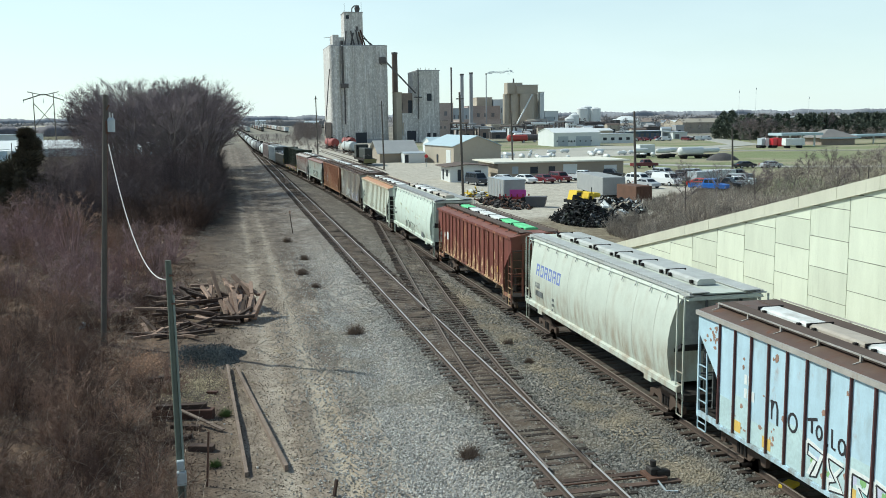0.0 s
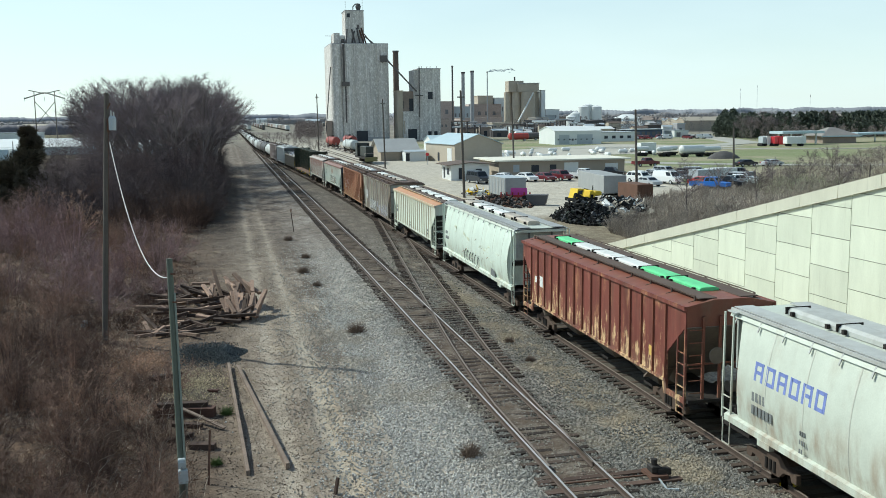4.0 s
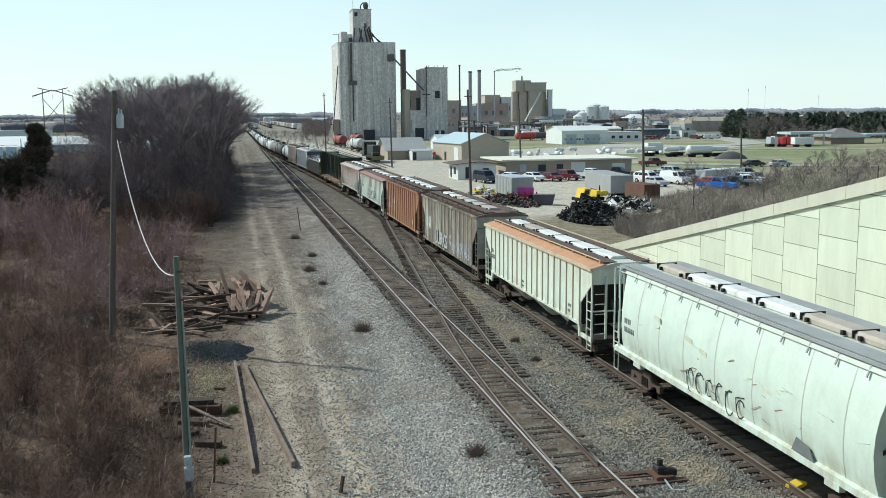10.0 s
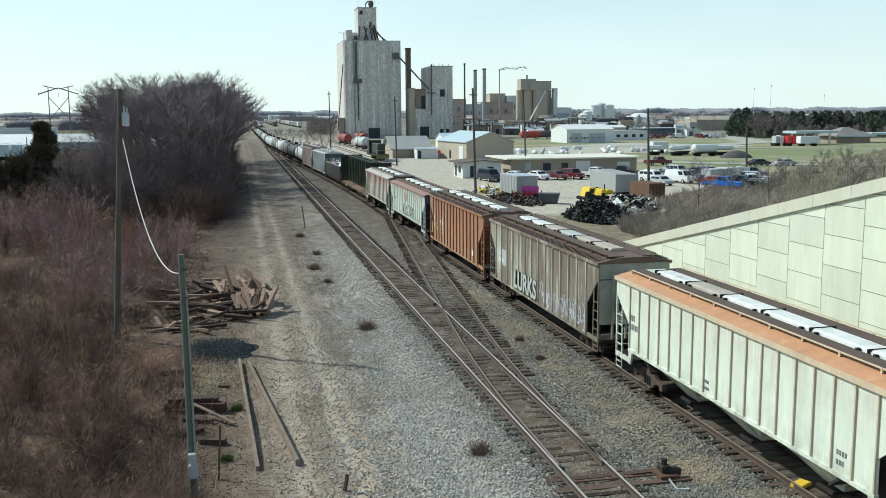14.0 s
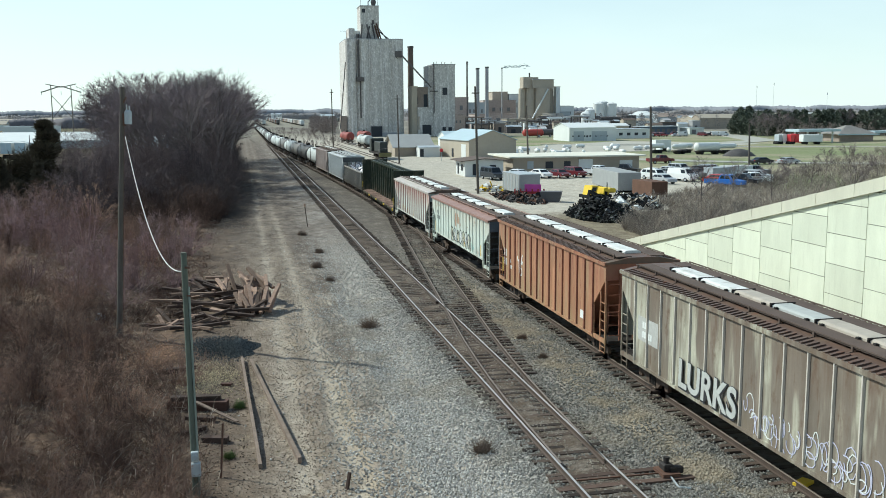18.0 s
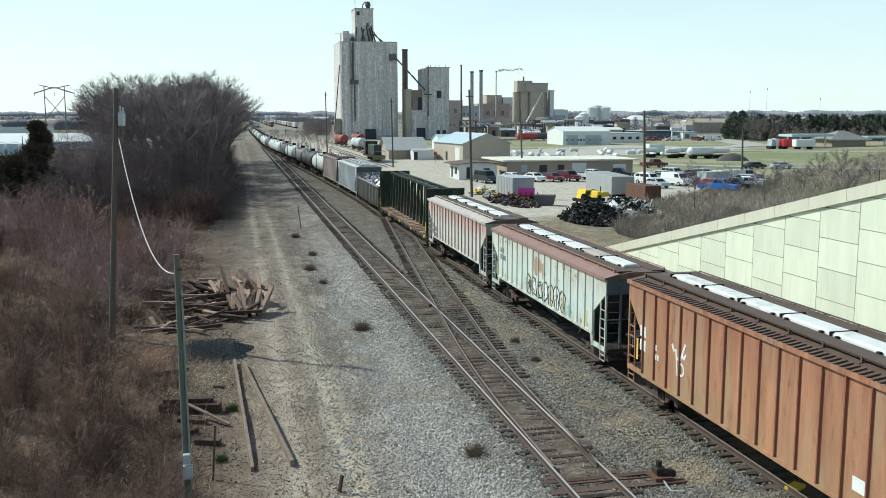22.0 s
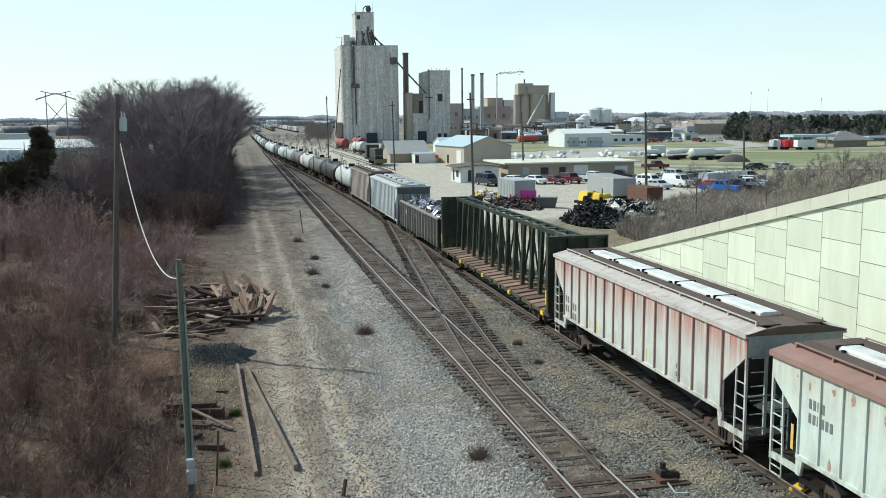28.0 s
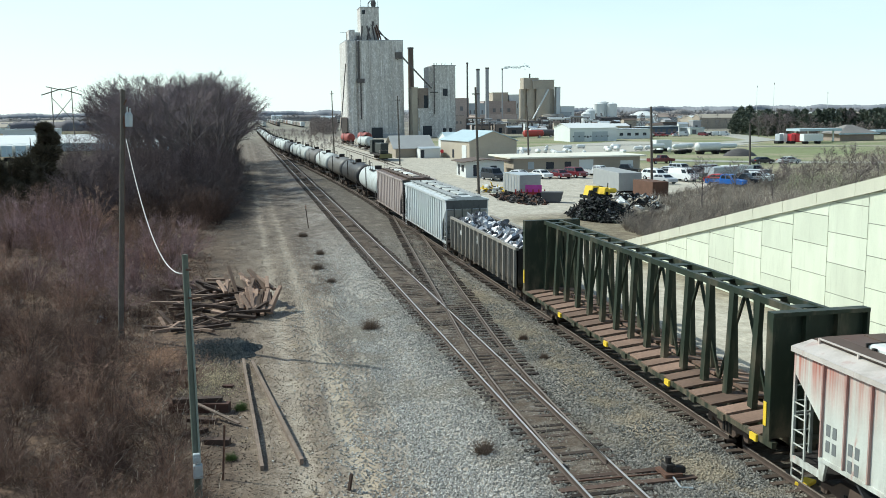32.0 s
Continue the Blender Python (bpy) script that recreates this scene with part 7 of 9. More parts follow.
cyc = Shape().tube((61.0, 436, 58.3), (61.0, 436, 60.2), 0.7, 1.3, 12).tube((61.0, 436, 60.2), (61.0, 436, 61.6), 1.3, 0.8, 12).tube((58.6, 436, 58), (58.6, 436, 60.2), 0.22).tube((58.6, 436, 60.2), (59.6, 436, 61.3), 0.25).tube((59.6, 436, 61.3), (61.0, 436, 61.5), 0.28)
part("dust_cyclone", cyc, STEEL_DARK, elevator)
part("lightning_rod", Shape().tube((54.9, 434, 58.3), (54.9, 434, 62.5), 0.06, n=5).tube((62.6, 434, 58.3), (62.6, 434, 63.0), 0.06, n=5), STEEL_DARK, elevator)
for x, lean in ((55.3, -0.8), (57.4, 1.4), (58.6, -1.4), (59.8, 1.0), (61.0, 1.6), (61.8, 1.8)):
    part("spout", Shape().tube((x, 433, 48.6 + (x % 2)), (x + lean, 431.5, 43.4), 0.34, n=8), STEEL_DARK if x < 60.5 else REDWOOD, elevator)
for k in (0, 1):
    part("spout", Shape().tube((62.9, 435 + k, 48.6 - k), (66.6 + k, 433, 43.4), 0.25, n=8), STEEL_DARK, elevator)
part("hoist_box", Shape().box(69.6, 72.6, 428.4, 430.8, 35.2, 38.0), STEEL_DARK, elevator)
part("hoist_bracket", Shape().bar((70.2, 429.6, 35.2), (72.2, 430.3, 33.6), 0.3, 0.3), STEEL_DARK, elevator)
part("door", Shape().box(58.2, 63.2, 429.1, 430, GROUND, 4.2), DARKWIN, elevator, "tall dark doorway")
part("small_box", Shape().box(51.9, 55.4, 428.9, 430.4, 24.4, 26.3), STEEL_DARK, elevator)
part("down_pipe", Shape().box(52.6, 53.4, 429.4, 430.4, 26.3, 43), STEEL_DARK, elevator)
part("down_pipe", Shape().box(53.4, 53.9, 429.4, 430.4, 8, 24.4), STEEL_DARK, elevator)
part("drain_pipe", Shape().tube((44.2, 431, 3), (47.2, 431.5, 33), 0.22, n=8), STEEL_DARK, elevator)
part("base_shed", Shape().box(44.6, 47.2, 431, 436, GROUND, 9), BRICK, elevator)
part("vent_mast", Shape().bar((47.9, 432, 43.2), (47.9, 432, 47.0), 0.2, 0.2).bar((45.2, 432, 46.8), (48.0, 432, 46.8), 0.15, 0.15), STEEL_DARK, elevator)
conveyor = part("conveyor_leg", Shape().bar((72.0, 428.5, 36.6), (85.2, 424, 21.6), 0.55, 0.65), STEEL_DARK)
tagged(conveyor, "dark enclosed conveyor sloping between the two towers", "conveyor")

tower = thing("grain_tower", "square grey concrete work tower of the grain plant", "tower")
part("shaft", Shape().box(86.4, 96.4, 424.5, 438, GROUND - 0.3, 31.7), STAINED, tower)
part("side_shaft", Shape().box(84.2, 86.4, 425.6, 437, 10, 31.4), STAINED, tower)
part("corner_pipe", Shape().tube((86.5, 424.2, 10), (86.5, 424.2, 32.8), 0.22, n=8), STEEL_DARK, tower)
part("landing", Shape().box(84.6, 88.2, 423.6, 424.6, 19.6, 20.1), STEEL_DARK, tower)
for x in (88, 90.5, 92, 95):
    part("roof_rod", Shape().tube((x, 427, 31.7), (x + 0.3, 427, 33.2), 0.12, n=5), STEEL_DARK, tower)
part("parapet", Shape().box(86.2, 96.6, 424.3, 438.2, 31.7, 32.1), SILO, tower)
for x0, x1, z0, z1 in ((90.5, 92.7, 18.2, 21.5), (90.4, 92.0, 1.2, 3.6), (93.2, 94.8, 1.2, 3.6)):
    part("window", Shape().box(x0, x1, 424.38, 424.6, z0, z1), DARKWIN, tower)
low = house("tower_annex", "low concrete annex with a tall dark door", 79.0, 86.3, 424.8, 436, 13.0, STAINED, openings=[("s", 81.1, 85.3, 0.4, 5.2, DARKWIN, "door"), ("s", 79.1, 79.8, 3.0, 9.0, BUFF, "buttress")])
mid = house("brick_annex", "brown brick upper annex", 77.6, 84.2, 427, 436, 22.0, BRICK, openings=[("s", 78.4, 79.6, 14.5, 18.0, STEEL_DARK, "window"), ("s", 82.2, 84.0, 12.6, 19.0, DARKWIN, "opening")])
house("brick_wing", "narrow pale brick wing of the grain tower", 76.6, 79.0, 425.6, 436, 22.4, BUFF)

for name, x, y, r0, r1, h, m, lab in (("smoke_stack", 84.0, 470, 1.5, 1.42, 43.0, BROWN_TOP, "tall dark brick smoke stack"), ("smoke_stack", 115.4, 480, 0.5, 0.4, 36.2, STEEL_DARK, "slim dark steel stack"),
                                      ("smoke_stack", 126.1, 500, 1.05, 0.95, 33.9, SILO, "plain grey steel stack of the plant"), ("smoke_stack", 131.2, 500, 1.05, 0.95, 34.6, SILO, "plain grey steel stack of the plant"),
                                      ("smoke_stack", 156.5, 560, 0.35, 0.3, 37.0, SILO, "thin grey vent stack")):
    st = thing(name, lab, "chimney", "stacks of the plant")
    part("shaft", Shape().tube((x, y, GROUND), (x, y, h), r0, r1, 16), m, st, smooth=True)
    part("rim", Shape().tube((x, y, h - 0.8), (x, y, h), r1 + 0.15, n=16), STEEL_DARK, st)
    if r0 > 1.5:
        part("dark_top", Shape().tube((x, y, h - 4.5), (x, y, h - 0.8), r1 + 0.03, n=16), STEEL_DARK, st)

VAPOUR = plain("thin_white_vapour", (0.62, 0.66, 0.68), 1.0, 0.4, 0.2, 0.1)
plume = Shape()
rv = random.Random(2)
for k in range(60):
    u = (k / 60) ** 1.2
    c = Vector((157.5 + 17 * u + rv.gauss(0, 0.2), 560 + 2 * u, 37.2 + 1.6 * u - 0.8 * u * u + rv.gauss(0, 0.25 + 0.5 * u)))
    a, d = rv.uniform(0.5, 1.3), rv.uniform(0.10, 0.24)
    plume.v += [tuple(c + Vector((-a, 0, 0))), tuple(c + Vector((0, 0, -d))), tuple(c + Vector((a, 0, rv.uniform(-0.1, 0.2)))), tuple(c + Vector((0, 0, d)))]
    plume.f.append((4 * k, 4 * k + 1, 4 * k + 2, 4 * k + 3))
tagged(new("vapour_plume", raw("vapour_plume", plume, VAPOUR)), "thin white vapour drifting from the vent stack", "vapour", kind="stuff")
silos = thing("silo_group", "group of buff concrete silos with a head house", "silos")
for k, (x, y) in enumerate(((183.5, 606), (188.3, 603), (195.5, 600))):
    rad = (2.6, 3.0, 4.9)[k]
    part("silo", Shape().tube((x, y, GROUND), (x, y, 25.6), rad, n=24), BUFF, silos, smooth=True)
part("silo", Shape().tube((201.0, 606, GROUND), (201.0, 606, 25.6), 4.0, n=24), BUFF, silos, smooth=True)
part("head_house", Shape().box(188, 202.5, 598, 608, 25.6, 31.0), BUFF, silos)
part("upper_house", Shape().box(182.2, 192.5, 600, 608, 25.6, 32.8), BUFF, silos)
part("gallery_roof", Shape().box(187.8, 202.8, 597.6, 608.4, 31.0, 31.4), SILO, silos)
part("vent_pipe", Shape().tube((187, 602, 32.8), (187, 602, 35.5), 0.5, n=8), STEEL_DARK, silos)
part("loading_leg", Shape().bar((197.5, 594.5, 25), (186.5, 593, 6), 0.8, 0.8), WHITE_WALL, silos, "pale sloping loading leg")
house("loading_shed", "buff loading shed under the silos", 192.8, 206.3, 588, 596, 7.5, BUFF, BUFF, 2.0, "x")
house("white_stack_house", "tall white narrow plant tower", 204.8, 207.6, 600, 604, 27.0, WHITE_WALL)
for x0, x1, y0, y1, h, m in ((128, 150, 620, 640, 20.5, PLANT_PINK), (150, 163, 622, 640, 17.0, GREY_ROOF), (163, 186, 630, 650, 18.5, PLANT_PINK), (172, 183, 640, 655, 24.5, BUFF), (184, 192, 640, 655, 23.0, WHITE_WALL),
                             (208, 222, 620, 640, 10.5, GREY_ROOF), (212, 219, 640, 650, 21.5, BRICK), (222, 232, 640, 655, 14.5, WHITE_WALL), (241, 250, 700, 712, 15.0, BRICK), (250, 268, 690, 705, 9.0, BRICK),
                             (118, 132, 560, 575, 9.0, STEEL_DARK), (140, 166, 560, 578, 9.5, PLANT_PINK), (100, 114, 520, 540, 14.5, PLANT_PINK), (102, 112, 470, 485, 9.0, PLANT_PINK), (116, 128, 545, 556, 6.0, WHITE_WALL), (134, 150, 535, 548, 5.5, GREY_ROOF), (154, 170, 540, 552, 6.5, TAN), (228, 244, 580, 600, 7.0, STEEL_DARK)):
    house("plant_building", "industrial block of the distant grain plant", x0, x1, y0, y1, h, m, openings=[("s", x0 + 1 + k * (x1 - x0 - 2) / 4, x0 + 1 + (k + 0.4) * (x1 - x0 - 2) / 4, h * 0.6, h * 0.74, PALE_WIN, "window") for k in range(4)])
rp = random.Random(3)
RED_TANK = plain("red_tank_paint", (0.40, 0.07, 0.06), 0.6, 2, 0.3)
for k in range(60):
    x, y = rp.uniform(98, 190), rp.uniform(470, 570)
    t = thing("pipe_frame", "dark pipe rack of the grain plant", "pipe rack", "pipe racks")
    h, w = rp.uniform(2.5, 8), rp.uniform(3, 9)
    part("post", Shape().box(x - 0.25, x + 0.25, y, y + 0.5, GROUND, h), STEEL_DARK, t)
    part("post", Shape().box(x + w - 0.25, x + w + 0.25, y, y + 0.5, GROUND, h), STEEL_DARK, t)
    part("pipe", Shape().tube((x - 1, y + 0.2, h), (x + w + 1, y + 0.2, h), 0.45, n=8), rp.choice((STEEL_DARK, SILO, WHITE_WALL, BRICK)), t)
for k in range(46):
    x, y = rp.uniform(100, 230), rp.uniform(430, 560)
    if x < 108 and y < 470:
        continue
    w, d, h = rp.uniform(2, 9), rp.uniform(2, 6), rp.uniform(1.5, 6.5)
    house("plant_shed", "small shed among the pipes of the grain plant", x, x + w, y, y + d, h, rp.choice((STEEL_DARK, SILO, WHITE_WALL, BRICK, BUFF, PLANT_PINK)), rp.choice((GREY_ROOF, SILO, BROWN_TOP)), rp.choice((0.0, 0.8)), "x", openings=[("s", x + w * 0.3, x + w * 0.6, 0.1, h * 0.6, DARKWIN, "door")])
for k in range(7):
    x, y = (136, 141, 128, 121, 150, 172, 180)[k], (424, 400, 390, 384, 410, 432, 436)[k]
    t = thing("horizontal_tank", "pale horizontal storage tank on saddles", "storage tank", "horizontal tanks", at=pose(x, y, GROUND, 0, 0, 90))
    m = (WHITE_WALL, SILO, STEEL_DARK, RED_TANK)[(0, 1, 2, 3, 0, 1, 0)[k]]
    part("shell", Shape().tube((0, -4, 2.0), (0, 4, 2.0), 1.4, n=16).tube((0, 4, 2.0), (0, 4.6, 2.0), 1.4, 0.6, 16).tube((0, -4.6, 2.0), (0, -4, 2.0), 0.6, 1.4, 16), m, t, smooth=True)
    for s in (-2.5, 2.5):
        part("saddle", Shape().box(-1.0, 1.0, s - 0.3, s + 0.3, 0, 1.0), SILO, t)
for x, y, rad, h, dome in ((214, 560, 6, 7.0, 0), (226, 562, 8, 6.5, 0), (238, 560, 6, 7.5, 0), (310.7, 700, 12, 6.8, 3), (313, 800, 5, 17, 1), (319, 805, 5, 18.5, 1), (325, 800, 5, 17, 1), (205, 545, 3, 9, 1), (209, 548, 3, 11, 1)):
    t = thing("storage_tank", "round pale storage tank of the plant", "storage tank", "storage tanks")
    m = WHITE_WALL if dome else STEEL_DARK
    part("shell", Shape().tube((x, y, GROUND), (x, y, h), rad, n=24), m, t, smooth=True)
    part("top", Shape().tube((x, y, h), (x, y, h + 0.3 + dome), rad + 0.1, rad * (0.3 if dome else 0.98), 24), m, t, smooth=True)

# ---- the yards this side of the works ----
house("white_shed", "long white metal shed with big doors", 116.9, 135.0, 327, 345, 4.9, WHITE_WALL, WHITE_WALL, 1.6, "x", openings=[("s", 118.5, 122.5, 0.1, 3.6, GREY_ROOF, "door"), ("s", 125.5, 131.5, 0.1, 3.6, GREY_ROOF, "door"),
      ("s", 123.4, 124.1, 1.4, 2.1, DARKWIN, "window")] + [("s", 118 + k * 2.2, 118.6 + k * 2.2, 1.6, 2.1, DARKWIN, "window") for k in range(7)])
house("low_white_shed", "low white shed beside the long one", 145, 160, 353, 365, 3.6, WHITE_WALL, GREY_ROOF, openings=[("s", 147 + k * 3.3, 148.5 + k * 3.3, 1.2, 2.3, DARKWIN, "window") for k in range(4)])
house("long_low_building", "long low beige building with a pale flat roof", 45.9, 69.3, 157, 170, 2.9, BEIGE, CREAM_ROOF, over=0.9,
      openings=[("s", 48.5, 49.6, 1.0, 2.3, GREY_ROOF, "window"), ("s", 51.8, 53.2, 1.0, 2.2, DARKWIN, "window"), ("s", 55.2, 56.4, 1.0, 2.2, DARKWIN, "window"), ("s", 57.9, 60.5, 0.1, 2.5, WHITE_WALL, "garage_door"),
                ("s", 65.6, 68.0, 1.0, 2.2, WHITE_WALL, "sign_board")])
house("office_hut", "small white office with a dark brown roof", 36.9, 43.6, 155, 162, 2.6, WHITE_WALL, BROWN_TOP, 0.35, "y", over=0.9,
      openings=[("s", 38.2, 39.0, 0.2, 2.1, DARKWIN, "door"), ("s", 41.2, 42.3, 0.9, 1.9, DARKWIN, "window"), ("w", 156.5, 158.0, 0.9, 2.0, DARKWIN, "window"), ("w", 159.6, 160.6, 0.2, 2.0, DARKWIN, "door")])
house("tan_shed", "tan metal shed with a pale blue gable roof", 49.8, 61.6, 211.5, 232, 4.3, TAN, BLUE_ROOF, 2.3, "y", turn=7, over=0.3,
      openings=[("w", 213.5, 216.5, 0.1, 3.4, WHITE_WALL, "door"), ("w", 222, 223.2, 0.2, 2.2, DARKWIN, "door")])
SHED_ROOF = plain("dull_grey_roof", (0.33, 0.335, 0.33), 0.7, 2.0, 0.3, 0.3)
house("grey_roof_shed", "low shed with a broad pale grey roof", 37.2, 46.6, 231.5, 246, 2.2, BEIGE, SHED_ROOF, 3.0, "x", over=0.7)
house("small_white_shed", "small white lean-to shed", 42.4, 47.4, 226, 231, 2.3, WHITE_WALL, GREY_ROOF, 0.3, "x", openings=[("s", 42.5, 43.4, 0.1, 2.0, DARKWIN, "door")])
house("blue_roof_shed", "shed with a pale blue roof behind the yard", 63, 75.5, 290, 303, 2.9, WHITE_WALL, BLUE_ROOF, 1.8, "x")

box_van = thing("storage_container", "grey box container standing in the yard", "container", at=pose(36.9, 122.4, GROUND, 0, 0, 2))
part("box", Shape().box(-1.45, 1.45, -3.6, 3.6, 0.2, 2.6, c=0.04), SHED_ROOF, box_van)
for k in range(11):
    part("side_rib", Shape().box(-1.49, -1.44, -3.4 + k * 0.66, -3.3 + k * 0.66, 0.25, 2.5), GREY_ROOF, box_van)
part("roof_sheet", Shape().box(-1.47, 1.47, -3.62, 3.62, 2.6, 2.66), GREY_ROOF, box_van)
for s in (-1, 1):
    part("skid", Shape().box(s * 1.2 - 0.1, s * 1.2 + 0.1, -2.9, 2.9, 0, 0.25), STEEL_DARK, box_van)
trailer = thing("grey_trailer", "long grey box trailer parked by the scrap", "trailer", at=pose(50.9, 123.2, GROUND, 0, 0, -6))
part("box", Shape().box(-1.55, 1.55, -6.5, 6.5, 0.35, 2.75, c=0.05), plain("trailer_grey", (0.30, 0.31, 0.31), 0.7), trailer)
for y in (-4.6, -3.3, 4.2):
    part("axle", Shape().tube((-1.2, y, 0.4), (1.2, y, 0.4), 0.4, n=14), DARK, trailer)

# ---- vehicles ----
GLASS = plain("car_glass", (0.02, 0.025, 0.03), 0.12, 4, 0.1)
TYRE = plain("tyre_rubber", (0.02, 0.02, 0.02), 0.9, 20, 0.3)


def car_colour(name, c):
    n = Nodes(name)
    return n.done(n.tint(c, n.noise(n.coords(), 3, 3), 0.12), 0.3, spec=0.5)


CARS = {k: car_colour("car_" + k, c) for k, c in dict(white=(0.75, 0.76, 0.76), black=(0.02, 0.02, 0.024), red=(0.13, 0.018, 0.025), bright_red=(0.45, 0.03, 0.03), blue=(0.03, 0.16, 0.55),
                                                      silver=(0.42, 0.44, 0.46), green=(0.028, 0.034, 0.045), grey=(0.14, 0.15, 0.16)).items()}


def vehicle(kind, colour, x, y, turn):
    word = colour.replace("_", " ")
    v = thing("parked_" + kind, f"{word} {kind} parked in the yard", kind, "parked vehicles", at=pose(x, y, GROUND + 0.02, 0, 0, turn))
    m = CARS[colour]
    side, roof = {"sedan": ([(-2.3, 0.35), (-2.3, 0.8), (-1.5, 0.95), (2.0, 0.95), (2.3, 0.75), (2.3, 0.35)], [(-1.4, 0.95), (-0.75, 1.42), (0.9, 1.42), (1.7, 0.95)]),
                  "suv": ([(-2.3, 0.4), (-2.3, 0.95), (-1.5, 1.08), (2.25, 1.08), (2.3, 0.4)], [(-1.4, 1.08), (-0.85, 1.72), (2.0, 1.72), (2.25, 1.08)]),
                  "van": ([(-2.5, 0.4), (-2.5, 1.05), (-1.9, 1.2), (2.5, 1.2), (2.5, 0.4)], [(-1.85, 1.2), (-1.25, 2.0), (2.45, 2.0), (2.5, 1.2)]),
                  "pickup": ([(-2.8, 0.45), (-2.8, 1.0), (-1.6, 1.12), (2.8, 1.12), (2.8, 0.45)], [(-1.5, 1.12), (-0.95, 1.8), (0.45, 1.8), (0.65, 1.12)])}[kind]
    part("body", Shape().prism(side, "x", -0.92, 0.92), m, v)
    lo, hi = roof[0][1], roof[1][1]
    cab = Shape().loft([[(-0.88, roof[0][0], lo), (0.88, roof[0][0], lo), (0.88, roof[3][0], lo), (-0.88, roof[3][0], lo)],
                        [(-0.72, roof[1][0], hi - 0.06), (0.72, roof[1][0], hi - 0.06), (0.72, roof[2][0], hi - 0.06), (-0.72, roof[2][0], hi - 0.06)],
                        [(-0.60, roof[1][0] + 0.12, hi), (0.60, roof[1][0] + 0.12, hi), (0.60, roof[2][0] - 0.12, hi), (-0.60, roof[2][0] - 0.12, hi)]])
    part("cabin", cab, m, v)

    def at(u, h, s):        # a point of the cabin's side: u from front to back, h up
        f0, f1 = roof[0][0] + (roof[1][0] - roof[0][0]) * h, roof[3][0] + (roof[2][0] - roof[3][0]) * h
        return (s * (0.89 - 0.155 * h), f0 + (f1 - f0) * u, lo + (hi - 0.06 - lo) * h)
    panes = {"sedan": ((0.10, 0.48), (0.52, 0.88)), "suv": ((0.08, 0.36), (0.40, 0.66), (0.70, 0.95)), "van": ((0.05, 0.27),) if colour == "white" else ((0.05, 0.27), (0.32, 0.62), (0.66, 0.95)), "pickup": ((0.12, 0.50), (0.55, 0.9))}[kind]
    for s in (-1, 1):
        for u0, u1 in panes:
            q = [at(u0, 0.15, s), at(u1, 0.15, s), at(u1, 0.88, s), at(u0, 0.88, s)]
            part("side_window", Shape().loft([[(x - s * 0.03, y, z) for x, y, z in q], [(x + s * 0.006, y, z) for x, y, z in q]]), GLASS, v)
    for a, b, d in ((roof[0], roof[1], -1), (roof[3], roof[2], 1)):
        q = [(-0.72, a[0] + (b[0] - a[0]) * 0.12, lo + 0.12 * (hi - lo)), (0.72, a[0] + (b[0] - a[0]) * 0.12, lo + 0.12 * (hi - lo)), (0.62, a[0] + (b[0] - a[0]) * 0.9, lo + 0.84 * (hi - lo)), (-0.62, a[0] + (b[0] - a[0]) * 0.9, lo + 0.84 * (hi - lo))]
        part("windscreen" if d < 0 else "rear_window", Shape().loft([[(x, y - d * 0.04, z) for x, y, z in q], [(x, y + d * 0.012, z + 0.01) for x, y, z in q]]), GLASS, v)
    if kind == "pickup":
        part("load_bed", Shape().box(-0.75, 0.75, 0.8, 2.7, 1.0, 1.13), DARK, v)
    L = side[-1][0]
    for wy in (-L * 0.62, L * 0.62):
        for s in (-1, 1):
            w = part("wheel", Shape().tube((s * 0.72, wy, 0.34), (s * 0.95, wy, 0.34), 0.34, n=14), TYRE, v)
            part("rim", Shape().tube((s * 0.94, wy, 0.34), (s * 0.965, wy, 0.34), 0.2, n=10), CARS["silver"], w)
    for s in (-1, 1):
        part("headlight", Shape().box(s * 0.7 - 0.16, s * 0.7 + 0.16, -L - 0.02, -L + 0.1, 0.62, 0.78), CARS["silver"], v)
        part("tail_light", Shape().box(s * 0.75 - 0.12, s * 0.75 + 0.12, L - 0.1, L + 0.02, 0.7, 0.9), CARS["bright_red"], v)
    return v


VEHICLES = (("sedan", "white", 48.1, 148.5, 16), ("sedan", "red", 51.0, 147.5, 12), ("suv", "red", 54.0, 148.2, 14), ("pickup", "white", 58.6, 150.0, 35), ("pickup", "black", 64.4, 152.5, 50),
            ("sedan", "white", 67.0, 146.0, 12), ("sedan", "grey", 69.2, 144.5, 20), ("suv", "silver", 74.7, 152.0, 16), ("van", "white", 66.6, 134.5, 18),
            ("suv", "silver", 78.5, 148.0, 70), ("pickup", "blue", 67.3, 122.5, 35), ("pickup", "black", 70.5, 124.0, 40), ("van", "green", 39.4, 147.0, 12), ("sedan", "white", 44.6, 149.5, 25),
            ("pickup", "red", 84.8, 181.5, 95), ("sedan", "black", 102.6, 172.5, 98), ("sedan", "silver", 107.6, 171.0, 98), ("sedan", "silver", 71.5, 149.5, 20), ("suv", "black", 75.5, 144.5, 60), ("sedan", "white", 76.0, 138.0, 65), ("pickup", "white", 73.5, 126.0, 75), ("suv", "grey", 70.8, 139.5, 25), ("sedan", "bright_red", 69.5, 128.5, 30), ("suv", "white", 63.9, 138.6, 20), ("sedan", "silver", 61.6, 131.0, 15), ("sedan", "black", 81.0, 146.5, 60), ("suv", "silver", 77.6, 131.5, 40), ("pickup", "grey", 83.0, 142.0, 65))
for kind, colour, x, y, turn in VEHICLES:
    vehicle(kind, colour, x, y, turn)

